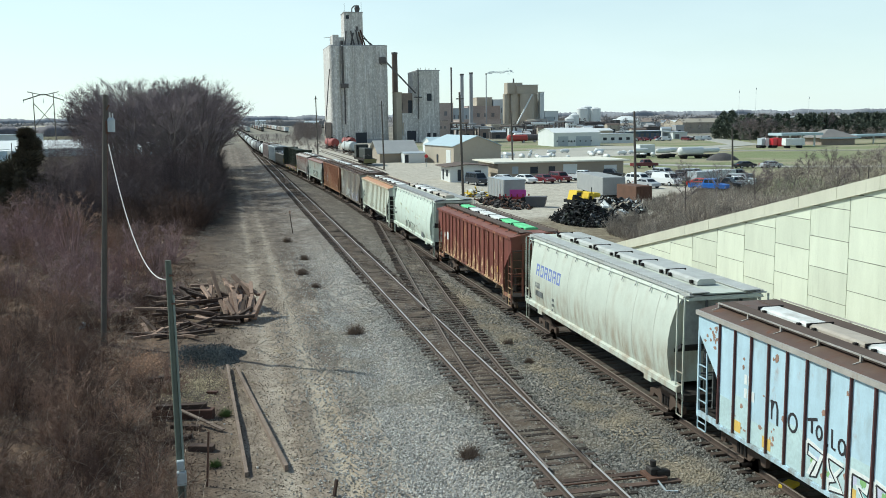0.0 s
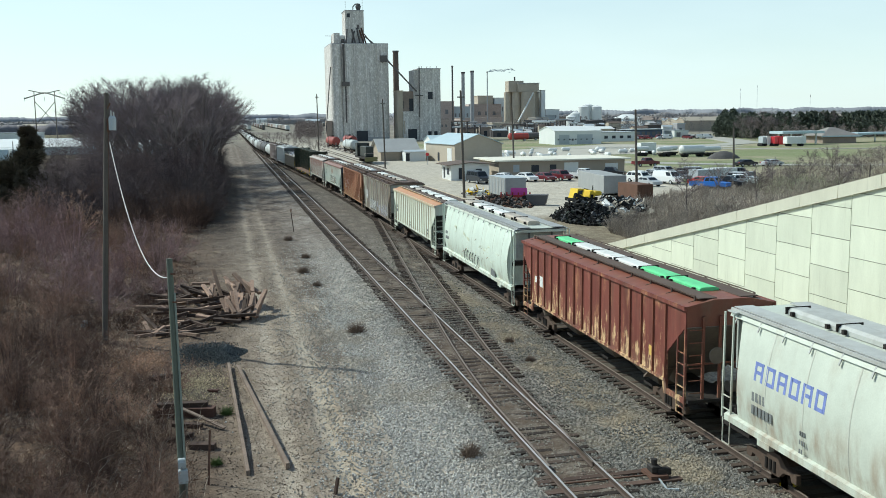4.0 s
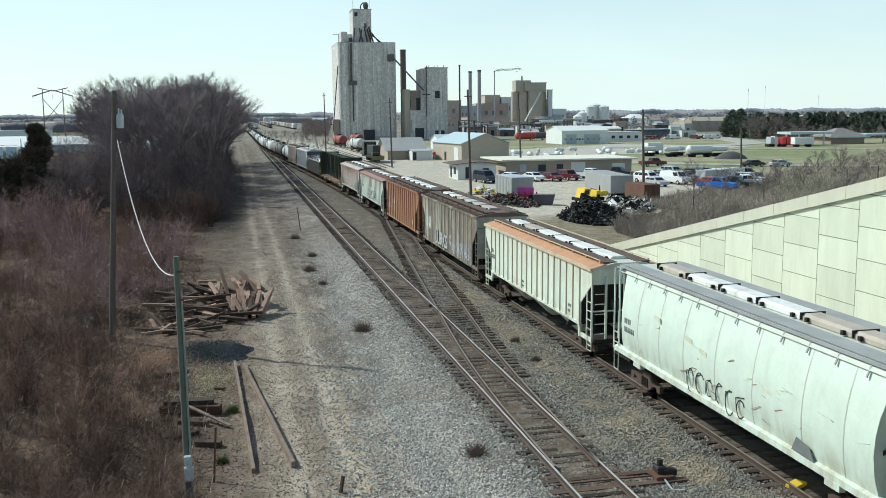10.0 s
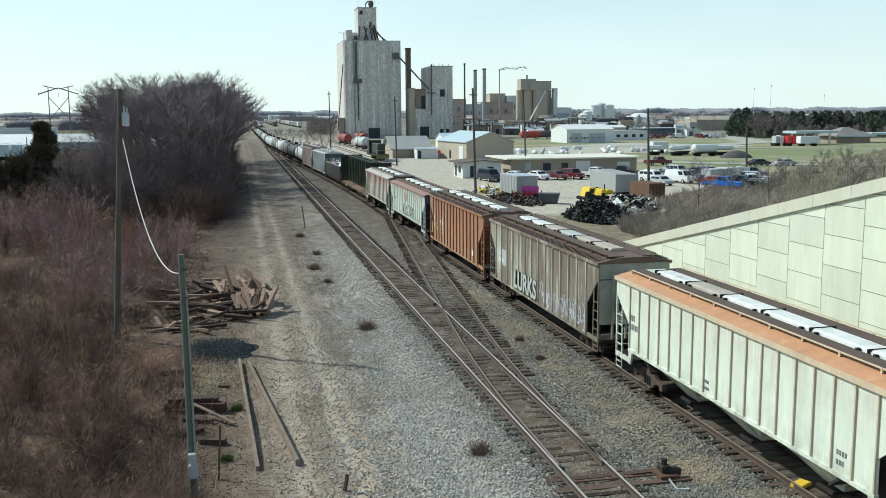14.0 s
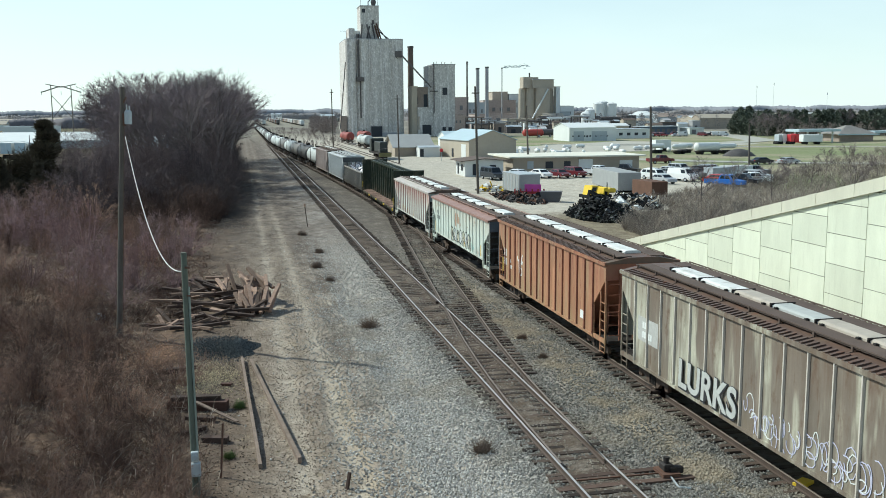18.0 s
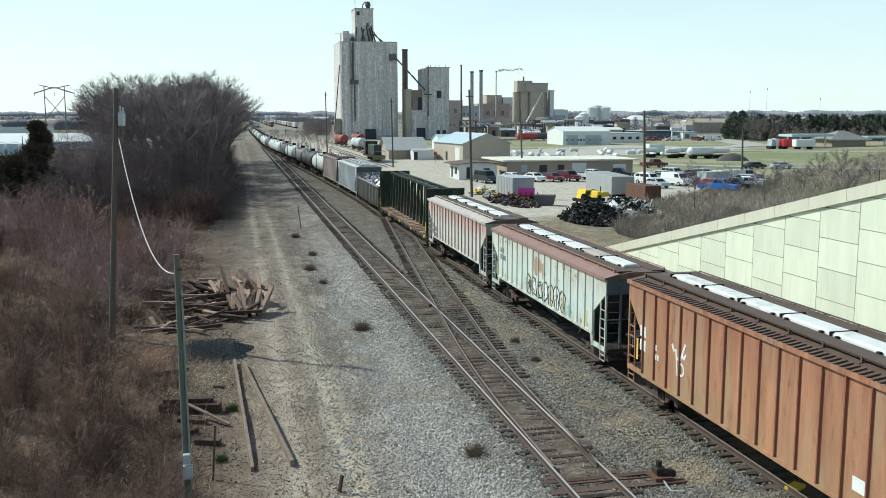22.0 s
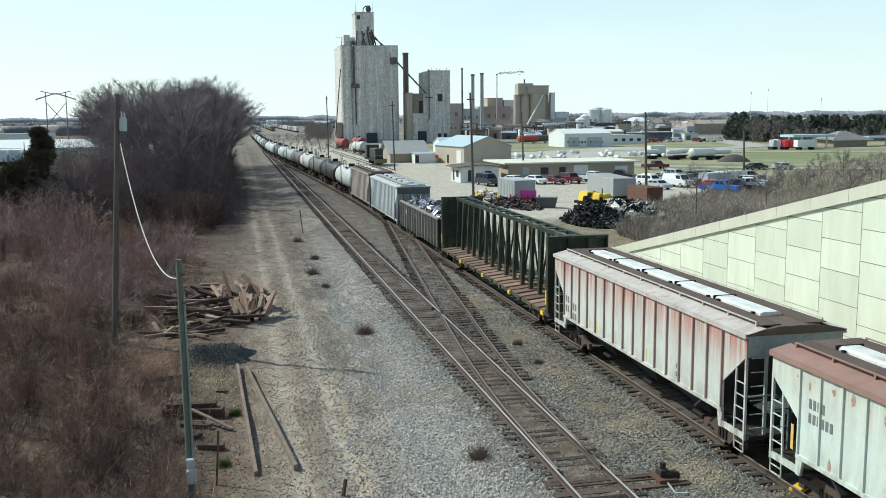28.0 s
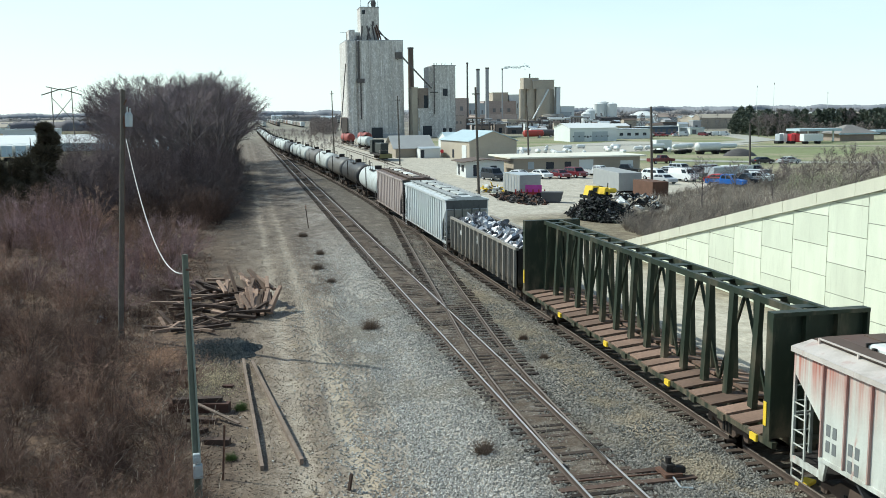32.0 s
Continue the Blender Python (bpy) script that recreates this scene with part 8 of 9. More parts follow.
# ---- poles of the yards ----
for x0, x1, y, top, arms in ((30.9, 30.5, 122.3, 13.7, 0), (52.0, 51.6, 113.7, 10.9, 0), (82.6, 82.3, 142.5, 8.0, 0), (50.9, 50.4, 164, 11.4, 0), (33.2, 32.9, 201, 14.1, 1), (25.3, 25.1, 267, 16.9, 0)):
    p = thing("utility_pole", "dark weathered wooden utility pole", "utility pole", "poles in the yards")
    part("shaft", Shape().tube((x0, y, GROUND - 0.3), (x1, y, top), 0.19, 0.13, 10), POLE_GREY, p, smooth=True)
    part("pole_cap", Shape().tube((x1, y, top), (x1, y, top + 0.06), 0.14, 0.10, 10), IRON, p)
    if top > 13:
        part("crossarm", Shape().box(x1 - 0.5, x1 + 0.5, y - 0.2, y - 0.1, top - 0.9, top - 0.75), POLE_GREY, p)
        part("insulator", Shape().tube((x1 + 0.2, y - 0.15, top - 0.75), (x1 + 0.2, y - 0.15, top - 0.5), 0.06, n=6), CABLE, p)
for x, y, h in ((118.5, 370, 5.0), (132, 160, 6.0), (140, 120, 6.5), (146, 118, 6.5), (62, 88, 2.6), (80, 105, 3.6), (56, 80, 2.4)):
    p = thing("fence_post", "thin grey wooden post standing in the brush", "post", "posts in the brush")
    part("shaft", Shape().tube((x, y, GROUND), (x + 0.1, y, h), 0.09, 0.07, 8), POLE_GREY, p)

# ---- scrap and machines at the yard's edge ----
def junk(name, label, category, mats, count, cx, cy, rx, ry, h, seed, lo=0.1, hi=0.5):
    r = random.Random(seed)
    t = thing(name, label, category)
    for k, m in enumerate(mats):
        s = Shape()
        for i in range(count // len(mats)):
            a, q = r.uniform(0, 6.283), math.sqrt(r.random())
            x, y = cx + math.cos(a) * q * rx, cy + math.sin(a) * q * ry
            z = GROUND + h * (1 - q ** 1.5) * r.random() + 0.1
            if r.random() < 0.35:
                d = Vector((r.gauss(0, 1), r.gauss(0, 1), r.gauss(0, 0.6))).normalized() * r.uniform(hi, hi * 3.0)
                s.tube((x, y, z), tuple(Vector((x, y, z)) + d), r.uniform(0.04, 0.12), n=6)
            else:
                e = [r.uniform(lo, hi) for _ in range(3)]
                s.box(-e[0], e[0], -e[1], e[1], -e[2] * 0.5, e[2] * 0.5, pose(x, y, z, r.uniform(-40, 40), r.uniform(-40, 40), r.uniform(0, 180)))
        tagged(part("scrap", raw("scrap", s, m), None, t), kind="stuff")
    return t


PINK = plain("pink_paint", (0.55, 0.08, 0.36), 0.6, 6, 0.3)
RED_PAINT = plain("faded_red_paint", (0.36, 0.05, 0.05), 0.7, 6, 0.4)
JUNK_DARK = plain("oily_black_metal", (0.012, 0.012, 0.012), 0.9, 8, 0.6, by_island=0.8)
JUNK_GREEN = plain("dark_green_metal", (0.02, 0.026, 0.02), 0.9, 8, 0.6, by_island=0.8)
JUNK_PALE = plain("dull_grey_metal", (0.08, 0.082, 0.085), 0.8, 8, 0.8, by_island=1.4)
junk("scrap_pile", "heap of oily black engine scrap and steel", "scrap heap", [JUNK_DARK, JUNK_DARK, JUNK_GREEN, JUNK_DARK, JUNK_PALE], 1700, 36.2, 91.5, 3.1, 6.0, 2.1, 5, 0.04, 0.26)
junk("pale_scrap", "pile of pale scrap behind the machine", "scrap heap", [WHITE_WALL, JUNK_PALE, TAN, JUNK_DARK], 420, 43.4, 100.5, 3.4, 4.2, 1.5, 6, 0.06, 0.5)
junk("rust_scrap", "row of rusty scrap parts and tyres", "scrap heap", [IRON, STEEL_DARK, JUNK_DARK, JUNK_DARK], 520, 33.8, 113.0, 2.6, 8.0, 0.7, 7, 0.06, 0.25)
junk("junk_cars", "crushed pale car parts by the container", "scrap heap", [WHITE_WALL, YELLOW, STEEL_DARK], 120, 33.6, 126.0, 1.8, 2.2, 0.9, 8, 0.1, 0.35)

digger = thing("excavator", "old yellow and black excavator behind the scrap heap", "excavator", at=pose(39.9, 102.6, GROUND, 0, 0, 15))
for s in (-1, 1):
    part("track", Shape().prism([(-1.6, 0.25), (-1.3, 0.0), (1.3, 0.0), (1.6, 0.25), (1.5, 0.7), (-1.5, 0.7)], "x", s * 1.2, s * 0.75), JUNK_DARK, digger)
part("turntable", Shape().tube((0, 0, 0.6), (0, 0, 0.95), 0.75, n=16), JUNK_DARK, digger)
part("engine_house", Shape().box(-1.5, 1.6, -1.1, 1.1, 0.95, 1.35, c=0.08), JUNK_DARK, digger)
cab = part("cab", Shape().prism([(-1.45, 1.3), (-0.55, 1.3), (-0.25, 2.35), (-1.1, 2.4)], "y", -1.0, 0.5), YELLOW, digger, "battered yellow cab")
part("window", Shape().prism([(-1.22, 1.75), (-0.62, 1.75), (-0.48, 2.2), (-1.05, 2.2)], "y", -1.03, -0.98), DARKWIN, cab)
hood = part("engine_cover", Shape().prism([(0.3, 1.05), (1.1, 0.95), (1.3, 1.75), (0.95, 2.15), (0.55, 2.05)], "y", -1.05, 0.6), YELLOW, digger, "rounded yellow engine cover")
part("grille", Shape().prism([(0.55, 1.25), (0.95, 1.2), (1.0, 1.65), (0.62, 1.7)], "y", -1.08, -1.04), JUNK_DARK, hood)
part("counterweight", Shape().box(1.35, 2.3, -0.9, 0.5, 1.45, 2.0, c=0.12), YELLOW, digger)
part("boom", Shape().bar((-0.2, -0.9, 1.2), (-2.4, -2.2, 1.9), 0.28, 0.36).bar((-2.4, -2.2, 1.9), (-3.2, -2.8, 0.5), 0.24, 0.3), JUNK_DARK, digger)
part("exhaust", Shape().tube((1.7, 0, 2.0), (1.7, 0, 2.6), 0.06, n=8), JUNK_DARK, digger)
rust_box = thing("rust_container", "rust-brown steel box container at the yard's edge", "container", at=pose(50.6, 111.2, GROUND, 0, 0, 4))
part("box", Shape().box(-1.1, 1.1, -2.6, 2.6, 0.12, 2.1, c=0.03), IRON, rust_box)
for k in range(5):
    part("rib", Shape().box(-0.95 + k * 0.42, -0.85 + k * 0.42, -2.65, -2.6, 0.2, 2.0), IRON, rust_box)
for k, (x, y, turn, w) in enumerate(((74.5, 137.5, 8, 2.2), (79.0, 140.5, 14, 2.4))):
    skip = thing("pale_container", "pale grey storage box among the parked cars", "container", "boxes among the cars", at=pose(x, y, GROUND, 0, 0, turn))
    part("box", Shape().box(-w, w, -1.3, 1.3, 0.15, 1.9, c=0.04), (GREY_ROOF, WHITE_WALL)[k], skip)
    for s in (-1.6, 1.6):
        part("skid", Shape().box(s - 0.12, s + 0.12, -1.2, 1.2, 0, 0.16), STEEL_DARK, skip)
cart = thing("pink_trailer_frame", "pink and red steel frame trailer", "trailer", at=pose(35.9, 115.0, GROUND, 0, 0, -25))
part("frame", Shape().box(-1.9, 1.9, -0.9, -0.75, 0.5, 0.7).box(-1.9, 1.9, 0.75, 0.9, 0.5, 0.7), RED_PAINT, cart)
for k in range(6):
    part("stake", Shape().box(-1.9 + k * 0.74, -1.72 + k * 0.74, -0.95, -0.85, 0.4, 1.15), RED_PAINT, cart)
part("panel", Shape().box(-0.6, 1.5, -0.78, -0.7, 0.8, 1.7), PINK, cart, "bright pink panel")
for s in (-1, 1):
    part("wheel", Shape().tube((s * 1.2, -1.0, 0.38), (s * 1.2, -0.75, 0.38), 0.38, n=12), TYRE, cart)
tub = thing("steel_skip", "dark steel skip standing in the yard", "skip", at=pose(36.4, 108.0, GROUND, 0, 0, -25))
part("tub", Shape().prism([(-1.3, 1.3), (1.3, 1.3), (1.0, 0.1), (-1.0, 0.1)], "y", -0.8, 0.8), plain("dark_grey_steel", (0.10, 0.10, 0.105), 0.7), tub)

# ---- wagons and engine standing by the elevator ----
TANK_RED = plain("tank_red", (0.26, 0.06, 0.05), 0.6, 2, 0.3)
for x, y, paint, word, turn in ((36.5, 333, TANK_RED, "red", 4), (36.5, 284, TANK_WHITE, "white", 3), (44.0, 345, TANK_RED, "red", 4)):
    made = tank_wagon("parked_tank_wagon", word + " tank wagon standing by the grain elevator", 15.0, paint, DARK)
    tagged(made[0], group="wagons by the elevator")
    made[0].matrix_local = pose(x, y, -0.1, 0, 0, turn)
loco = thing("old_switcher", "dark old diesel switch engine seen end-on", "locomotive", at=pose(32.3, 217, -0.1, 0, 0, 2))
part("frame", Shape().box(-1.5, 1.5, -1.5, 12, 0.9, 1.3), DARK, loco)
part("hood", Shape().box(-0.9, 0.9, 0.2, 8.5, 1.3, 3.7, c=0.15), plain("loco_dark", (0.045, 0.05, 0.045), 0.6), loco)
lcab = part("cab", Shape().box(-1.5, 1.5, 8.5, 11.0, 1.3, 4.4, c=0.12), plain("loco_cab", (0.05, 0.055, 0.05), 0.6), loco)
part("window", Shape().box(-1.3, -0.95, 8.44, 8.6, 3.3, 4.0), GLASS, lcab)
part("window", Shape().box(0.95, 1.3, 8.44, 8.6, 3.3, 4.0), GLASS, lcab)
part("footplate_rail", Shape().bar((-1.45, -1.4, 2.2), (1.45, -1.4, 2.2), 0.06, 0.06).bar((-1.45, -1.4, 1.3), (-1.45, -1.4, 2.2), 0.06, 0.06).bar((1.45, -1.4, 1.3), (1.45, -1.4, 2.2), 0.06, 0.06), TAN_GREY, loco)
part("pilot", Shape().box(-1.45, 1.45, -1.6, -1.4, 0.35, 1.3), plain("pilot_olive", (0.16, 0.15, 0.07), 0.7), loco)
for y in (1.5, 8.5):
    for k in (-1, 1):
        part("wheelset", Shape().tube((-0.8, y + k, 0.5), (0.8, y + k, 0.5), 0.5, n=14), DARK, loco)
for k, y0 in enumerate((262, 200)):
    rails = tagged(new("spur_track"), "rusty spur track beside the grain elevator", "railway track", kind="structure")
    for s in (-0.75, 0.75):
        part("rail", Shape().bar(((36.5, 31.6)[k] + s, y0 - 6, -0.28), ((36.5, 31.6)[k] + s, y0 + 130, -0.28), 0.07, 0.14), RAIL_RUST, rails)
stop = thing("stop_sign", "red octagonal stop sign on a steel post", "road sign", at=pose(43.8, 207, GROUND))
part("post", Shape().box(-0.04, 0.04, 0.0, 0.06, 0, 2.6), ZINC, stop)
part("plate", Shape().prism([(0.42 * math.cos(math.pi / 8 + k * math.pi / 4), 2.4 + 0.42 * math.sin(math.pi / 8 + k * math.pi / 4)) for k in range(8)], "y", -0.03, 0.0), car_colour("sign_red", (0.5, 0.02, 0.03)), stop)

# ---- farther wagons in the railway yard ----
rf = random.Random(12)
far_paints = [TANK_WHITE, TANK_BLACK, TAN_GREY, LIGHT_GREY, TANK_GREY, MUD, RED_OXIDE]


def far_wagon(x, y, turn, paint):
    w = thing("yard_wagon", "goods wagon standing in the distant railway yard", "hopper wagon", "wagons in the distant yard", at=pose(x, y, -0.1, 0, 0, turn))
    part("body", Shape().prism([(-1.5, 1.1), (1.5, 1.1), (1.55, 4.1), (0.8, 4.5), (-0.8, 4.5), (-1.55, 4.1)], "y", -8, 8), paint, w)
    part("roof_hatch", Shape().box(-0.4, 0.4, -7, 7, 4.5, 4.65), WHITE_HATCH, w)
    for y0 in (-6, 6):
        part("truck", Shape().box(-1.1, 1.1, y0 - 1.2, y0 + 1.2, 0.1, 1.0), DARK, w)


for k in range(30):
    far_wagon(50 + 0.1 * k, 800 + k * 22, 0, far_paints[rf.randrange(7)])
for k in range(22):
    far_wagon(34 + 0.2 * k, 900 + k * 24, -1, far_paints[rf.randrange(7)])
for k in range(16):
    far_wagon(20, 860 + k * 22, 0, far_paints[rf.randrange(7)])
for k in range(8):
    far_wagon(98 + k * 4.5, 1080 + k * 19, -12, far_paints[rf.randrange(7)])
house("yard_office", "white building at the far end of the railway yard", 46, 62, 1480, 1495, 9, WHITE_WALL, GREY_ROOF, 2, "x")
house("yard_shed", "pale shed beside the distant railway yard", 104, 122, 1260, 1280, 7, WHITE_WALL, GREY_ROOF, 2, "x")

# ---- tanks, trailers and lots beyond the road ----
ROAD = plain("road_concrete", (0.36, 0.35, 0.31), 0.9, 1.5, 0.3, 0.1)


def strip(name, label, pts, w, mat, z=0.02):
    s = Shape()
    rings = []
    for i, p in enumerate(pts):
        a, b = Vector(pts[max(0, i - 1)]), Vector(pts[min(len(pts) - 1, i + 1)])
        d = (b - a).normalized()
        nrm = Vector((-d.y, d.x)) * w / 2
        rings.append([(p[0] + nrm.x, p[1] + nrm.y, GROUND + z), (p[0] - nrm.x, p[1] - nrm.y, GROUND + z), (p[0] - nrm.x, p[1] - nrm.y, GROUND - 0.4), (p[0] + nrm.x, p[1] + nrm.y, GROUND - 0.4)])
    s.loft(rings)
    setting(name, s, mat, label, category="road")


strip("road_lane", "pale concrete road beyond the parking lot", [(60, 232), (74, 212), (86, 200), (98, 185), (112, 174), (135, 162), (175, 140), (260, 100)], 6.0, ROAD, 0.10)
strip("road_side", "pale side road across the grass", [(120, 292), (152, 284), (182, 306), (200, 352), (240, 480)], 11, ROAD, 0.14)
strip("road_far", "pale far road behind the grass", [(98, 300), (140, 262), (190, 236), (280, 205)], 4.0, ROAD, 0.12)
GRAVEL_LOT = plain("pale_gravel_lot", (0.40, 0.38, 0.33), 0.95, 1.5, 0.4, 0.08)
strip("gravel_lot", "pale gravel storage lot in front of the white sheds", [(62, 262), (100, 262), (150, 300)], 52, GRAVEL_LOT, 0.06)
for k in range(34):
    x, y = 66 + 46 * rf.random(), 222 + 50 * rf.random()
    t = thing("propane_tank", "small white propane tank on legs", "propane tank", "propane tanks in rows", at=pose(x, y, GROUND, 0, 0, rf.choice((0, 90, 70))))
    part("shell", Shape().tube((-1.1, 0, 0.75), (1.1, 0, 0.75), 0.5, n=12).tube((1.1, 0, 0.75), (1.4, 0, 0.75), 0.5, 0.2, 12).tube((-1.4, 0, 0.75), (-1.1, 0, 0.75), 0.2, 0.5, 12), WHITE_WALL, t, smooth=True)
    for s in (-0.8, 0.8):
        part("leg", Shape().box(s - 0.1, s + 0.1, -0.35, 0.35, 0, 0.4), SILO, t)
for x, y, l, rad, turn in ((114.0, 217.0, 6.6, 1.05, 100), (108.4, 221, 3.4, 0.6, 95), (112.5, 226, 3.4, 0.6, 95), (104.6, 226, 3.2, 0.6, 90), (120.5, 219, 4.5, 0.6, 97)):
    t = thing("tank_trailer", "long white gas tank trailer", "tank trailer", "tank trailers", at=pose(x, y, GROUND, 0, 0, turn))
    part("shell", Shape().tube((0, -l / 2, 1.9), (0, l / 2, 1.9), rad, n=18).tube((0, l / 2, 1.9), (0, l / 2 + 0.5, 1.9), rad, rad * 0.4, 18).tube((0, -l / 2 - 0.5, 1.9), (0, -l / 2, 1.9), rad * 0.4, rad, 18), WHITE_WALL, t, smooth=True)
    part("frame", Shape().box(-0.9, 0.9, -l / 2, l / 2, 0.6, 0.85), DARK, t)
    for y0 in (-l / 2 + 1, l / 2 - 1):
        part("axle", Shape().tube((-1.1, y0, 0.45), (1.1, y0, 0.45), 0.45, n=12), TYRE, t)


def box_truck(x, y, turn, box_mat, cab, l=7.0, label="white box trailer parked on the lot"):
    t = thing("box_truck", label, "truck", "trucks beyond the road", at=pose(x, y, GROUND, 0, 0, turn))
    part("cargo_box", Shape().box(-1.25, 1.25, -l / 2, l / 2, 0.85, 3.1, c=0.05), box_mat, t)
    for y0 in (-l / 2 + 1.2, l / 2 - 1.2):
        part("axle", Shape().tube((-1.2, y0, 0.48), (1.2, y0, 0.48), 0.48, n=12), TYRE, t)
    if cab:
        part("cab", Shape().prism([(-l / 2 - 2.6, 0.5), (-l / 2 - 2.6, 1.6), (-l / 2 - 2.0, 3.1), (-l / 2 - 0.3, 3.3), (-l / 2 - 0.3, 0.5)], "x", -1.2, 1.2), cab, t, "coloured driver's cab")
        part("windscreen", Shape().box(-1.0, 1.0, -l / 2 - 2.5, -l / 2 - 2.2, 1.7, 2.6), GLASS, t)


box_truck(110.5, 236, 90, WHITE_WALL, None, 4.4)
box_truck(176.3, 268, 88, WHITE_WALL, None, 6.6)
box_truck(171.6, 272, 92, car_colour("trailer_red", (0.5, 0.03, 0.04)), car_colour("cab_red", (0.55, 0.03, 0.04)), 1.4, "red truck tractor on the lot")
box_truck(168.6, 274, 92, GREY_ROOF, CARS["white"], 1.2, "white truck tractor on the lot")
FAR_ROOF = plain("grey_brown_shingles", (0.24, 0.225, 0.21), 0.9, 2.0, 0.4, 0.3)
canopy = thing("fuel_canopy", "long flat blue-edged fuel station canopy", "canopy", at=pose(186.5, 282, GROUND))
part("roof", Shape().box(-8.0, 7.5, -4, 4, 3.7, 4.5), BLUE_ROOF, canopy)
for x in (-7, -2.3, 2.3, 7):
    part("column", Shape().box(x - 0.2, x + 0.2, -0.25, 0.25, 0, 3.7), WHITE_WALL, canopy)
# wall set in a darker brick colour for the shade below its roof
station = house("fuel_station", "low tan station building with a hipped grey roof", 199.0, 212, 286, 296, 2.4, BRICK, FAR_ROOF, 0.4, "x", over=1.0)
part("hipped_roof", Shape().loft([[(-7.8, -6.2, 2.5), (7.8, -6.2, 2.5), (7.8, 6.2, 2.5), (-7.8, 6.2, 2.5)], [(-1.0, -0.5, 5.4), (1.0, -0.5, 5.4), (1.0, 0.5, 5.4), (-1.0, 0.5, 5.4)]]), FAR_ROOF, station)
part("fascia", Shape().box(-7.9, 7.9, -6.35, -6.2, 2.2, 2.65), BLUE_ROOF, station)
awning = thing("blue_awning", "long flat blue-edged awning", "canopy", at=pose(222, 292, GROUND))
part("roof", Shape().box(-8, 14, -4, 4, 2.7, 3.4), BLUE_ROOF, awning)
for x in (-7, 2, 12):
    part("column", Shape().box(x - 0.2, x + 0.2, -0.2, 0.2, 0, 2.7), WHITE_WALL, awning)
mound = thing("gravel_mound", "dark mound of stone beyond the road", "stone pile", at=pose(116.5, 206, GROUND - 0.1))
part("mound", Shape().loft([[(rad * math.cos(a * math.pi / 8), rad * 0.8 * math.sin(a * math.pi / 8), z) for a in range(16)] for z, rad in ((0, 4.2), (0.7, 3.4), (1.4, 2.2), (1.8, 0.8))]), plain("dark_stone", (0.085, 0.08, 0.08), 0.95, 4, 0.8), mound, smooth=True)

# ---- beyond the woods on the near side ----
DOOR_BLUE = plain("door_pale_blue", (0.50, 0.60, 0.68), 0.6)
for k in range(5):
    t = thing("semi_trailer", "white semi-trailer parked rear-on in a row", "trailer", "parked semi-trailers", at=pose(-64 + k * 3.3, 252, GROUND))
    part("box", Shape().box(-1.3, 1.3, 0, 14, 1.2, 4.0, c=0.05), WHITE_WALL, t)
    part("rear_door", Shape().box(-1.2, -0.03, -0.05, 0.02, 1.3, 3.9), DOOR_BLUE, t)
    part("rear_door", Shape().box(0.03, 1.2, -0.05, 0.02, 1.3, 3.9), DOOR_BLUE, t)
    part("axle", Shape().tube((-1.2, 2, 0.5), (1.2, 2, 0.5), 0.5, n=12), TYRE, t)
for k in range(6):
    house("white_warehouse", "long low white-roofed warehouse beyond the woods", -190 + (k % 2) * 88, -106 + (k % 2) * 92, 322 + (k // 2) * 34, 344 + (k // 2) * 34, 2.6, BLUE_ROOF, WHITE_WALL, 1.3, "x",
          openings=[("s", -188 + (k % 2) * 88 + j * 6, -184.5 + (k % 2) * 88 + j * 6, 0.3, 2.2, (WHITE_WALL, GREY_ROOF)[j % 2], "door") for j in range(13)])
pylon = thing("pylon", "wooden H-frame power line tower", "power pylon", at=pose(-69.2, 400, GROUND) @ Matrix.Diagonal((0.80, 1, 1, 1)))
for s in (-4.7, 4.7):
    part("leg", Shape().tube((s, 0, 0), (s, 0, 22.6), 0.28, 0.2, 8), POLE_GREY, pylon)
for s in (-1, 1):
    part("crossarm", Shape().bar((s * 9.4, 0, 19.6), (s * 0.2, 0, 22.0), 0.3, 0.4), POLE_GREY, pylon)
    part("top_arm", Shape().bar((s * 7.2, 0.4, 22.9), (s * 0.2, 0.4, 21.6), 0.3, 0.3), POLE_GREY, pylon)
part("cross_brace", Shape().bar((-4.7, 0, 18.5), (4.7, 0, 9.5), 0.25, 0.25), POLE_GREY, pylon)
part("cross_brace", Shape().bar((4.7, 0.3, 18.5), (-4.7, 0.3, 9.5), 0.25, 0.25), POLE_GREY, pylon)
for s in (-9.2, 0, 9.2):
    part("insulator", Shape().tube((s, 0, 20.2), (s, 0, 18.6), 0.12, n=6), ZINC, pylon)
for x, y, h in ((526.5, 900, 36), (546, 900, 39), (609, 900, 29)):
    m = thing("radio_mast", "slender distant radio mast", "mast", "distant masts")
    part("lattice", Shape().tube((x, y, 0), (x, y, h), 0.22, 0.1, 4), WHITE_WALL, m)
    part("aerial", Shape().box(x - 0.4, x + 0.4, y - 0.3, y + 0.3, h - 3, h - 1), WHITE_WALL, m)

# ---- lots and low buildings at the edge of the town ----
STATION_BLUE = plain("dark_blue_sheet", (0.10, 0.14, 0.22), 0.6, 2.0, 0.3, 0.3)
house("truck_stop", "low dark blue truck stop under a pale flat roof", 183, 197, 404, 414, 3.6, STATION_BLUE, GREY_ROOF, over=2.0, openings=[("s", 184 + k * 2.6, 185.6 + k * 2.6, 0.8, 2.6, PALE_WIN, "window") for k in range(5)])
house("white_store", "small white store beside the truck stop", 200, 207, 398, 408, 3.0, WHITE_WALL, GREY_ROOF, openings=[("s", 201, 203, 0.2, 2.2, PALE_WIN, "door")])
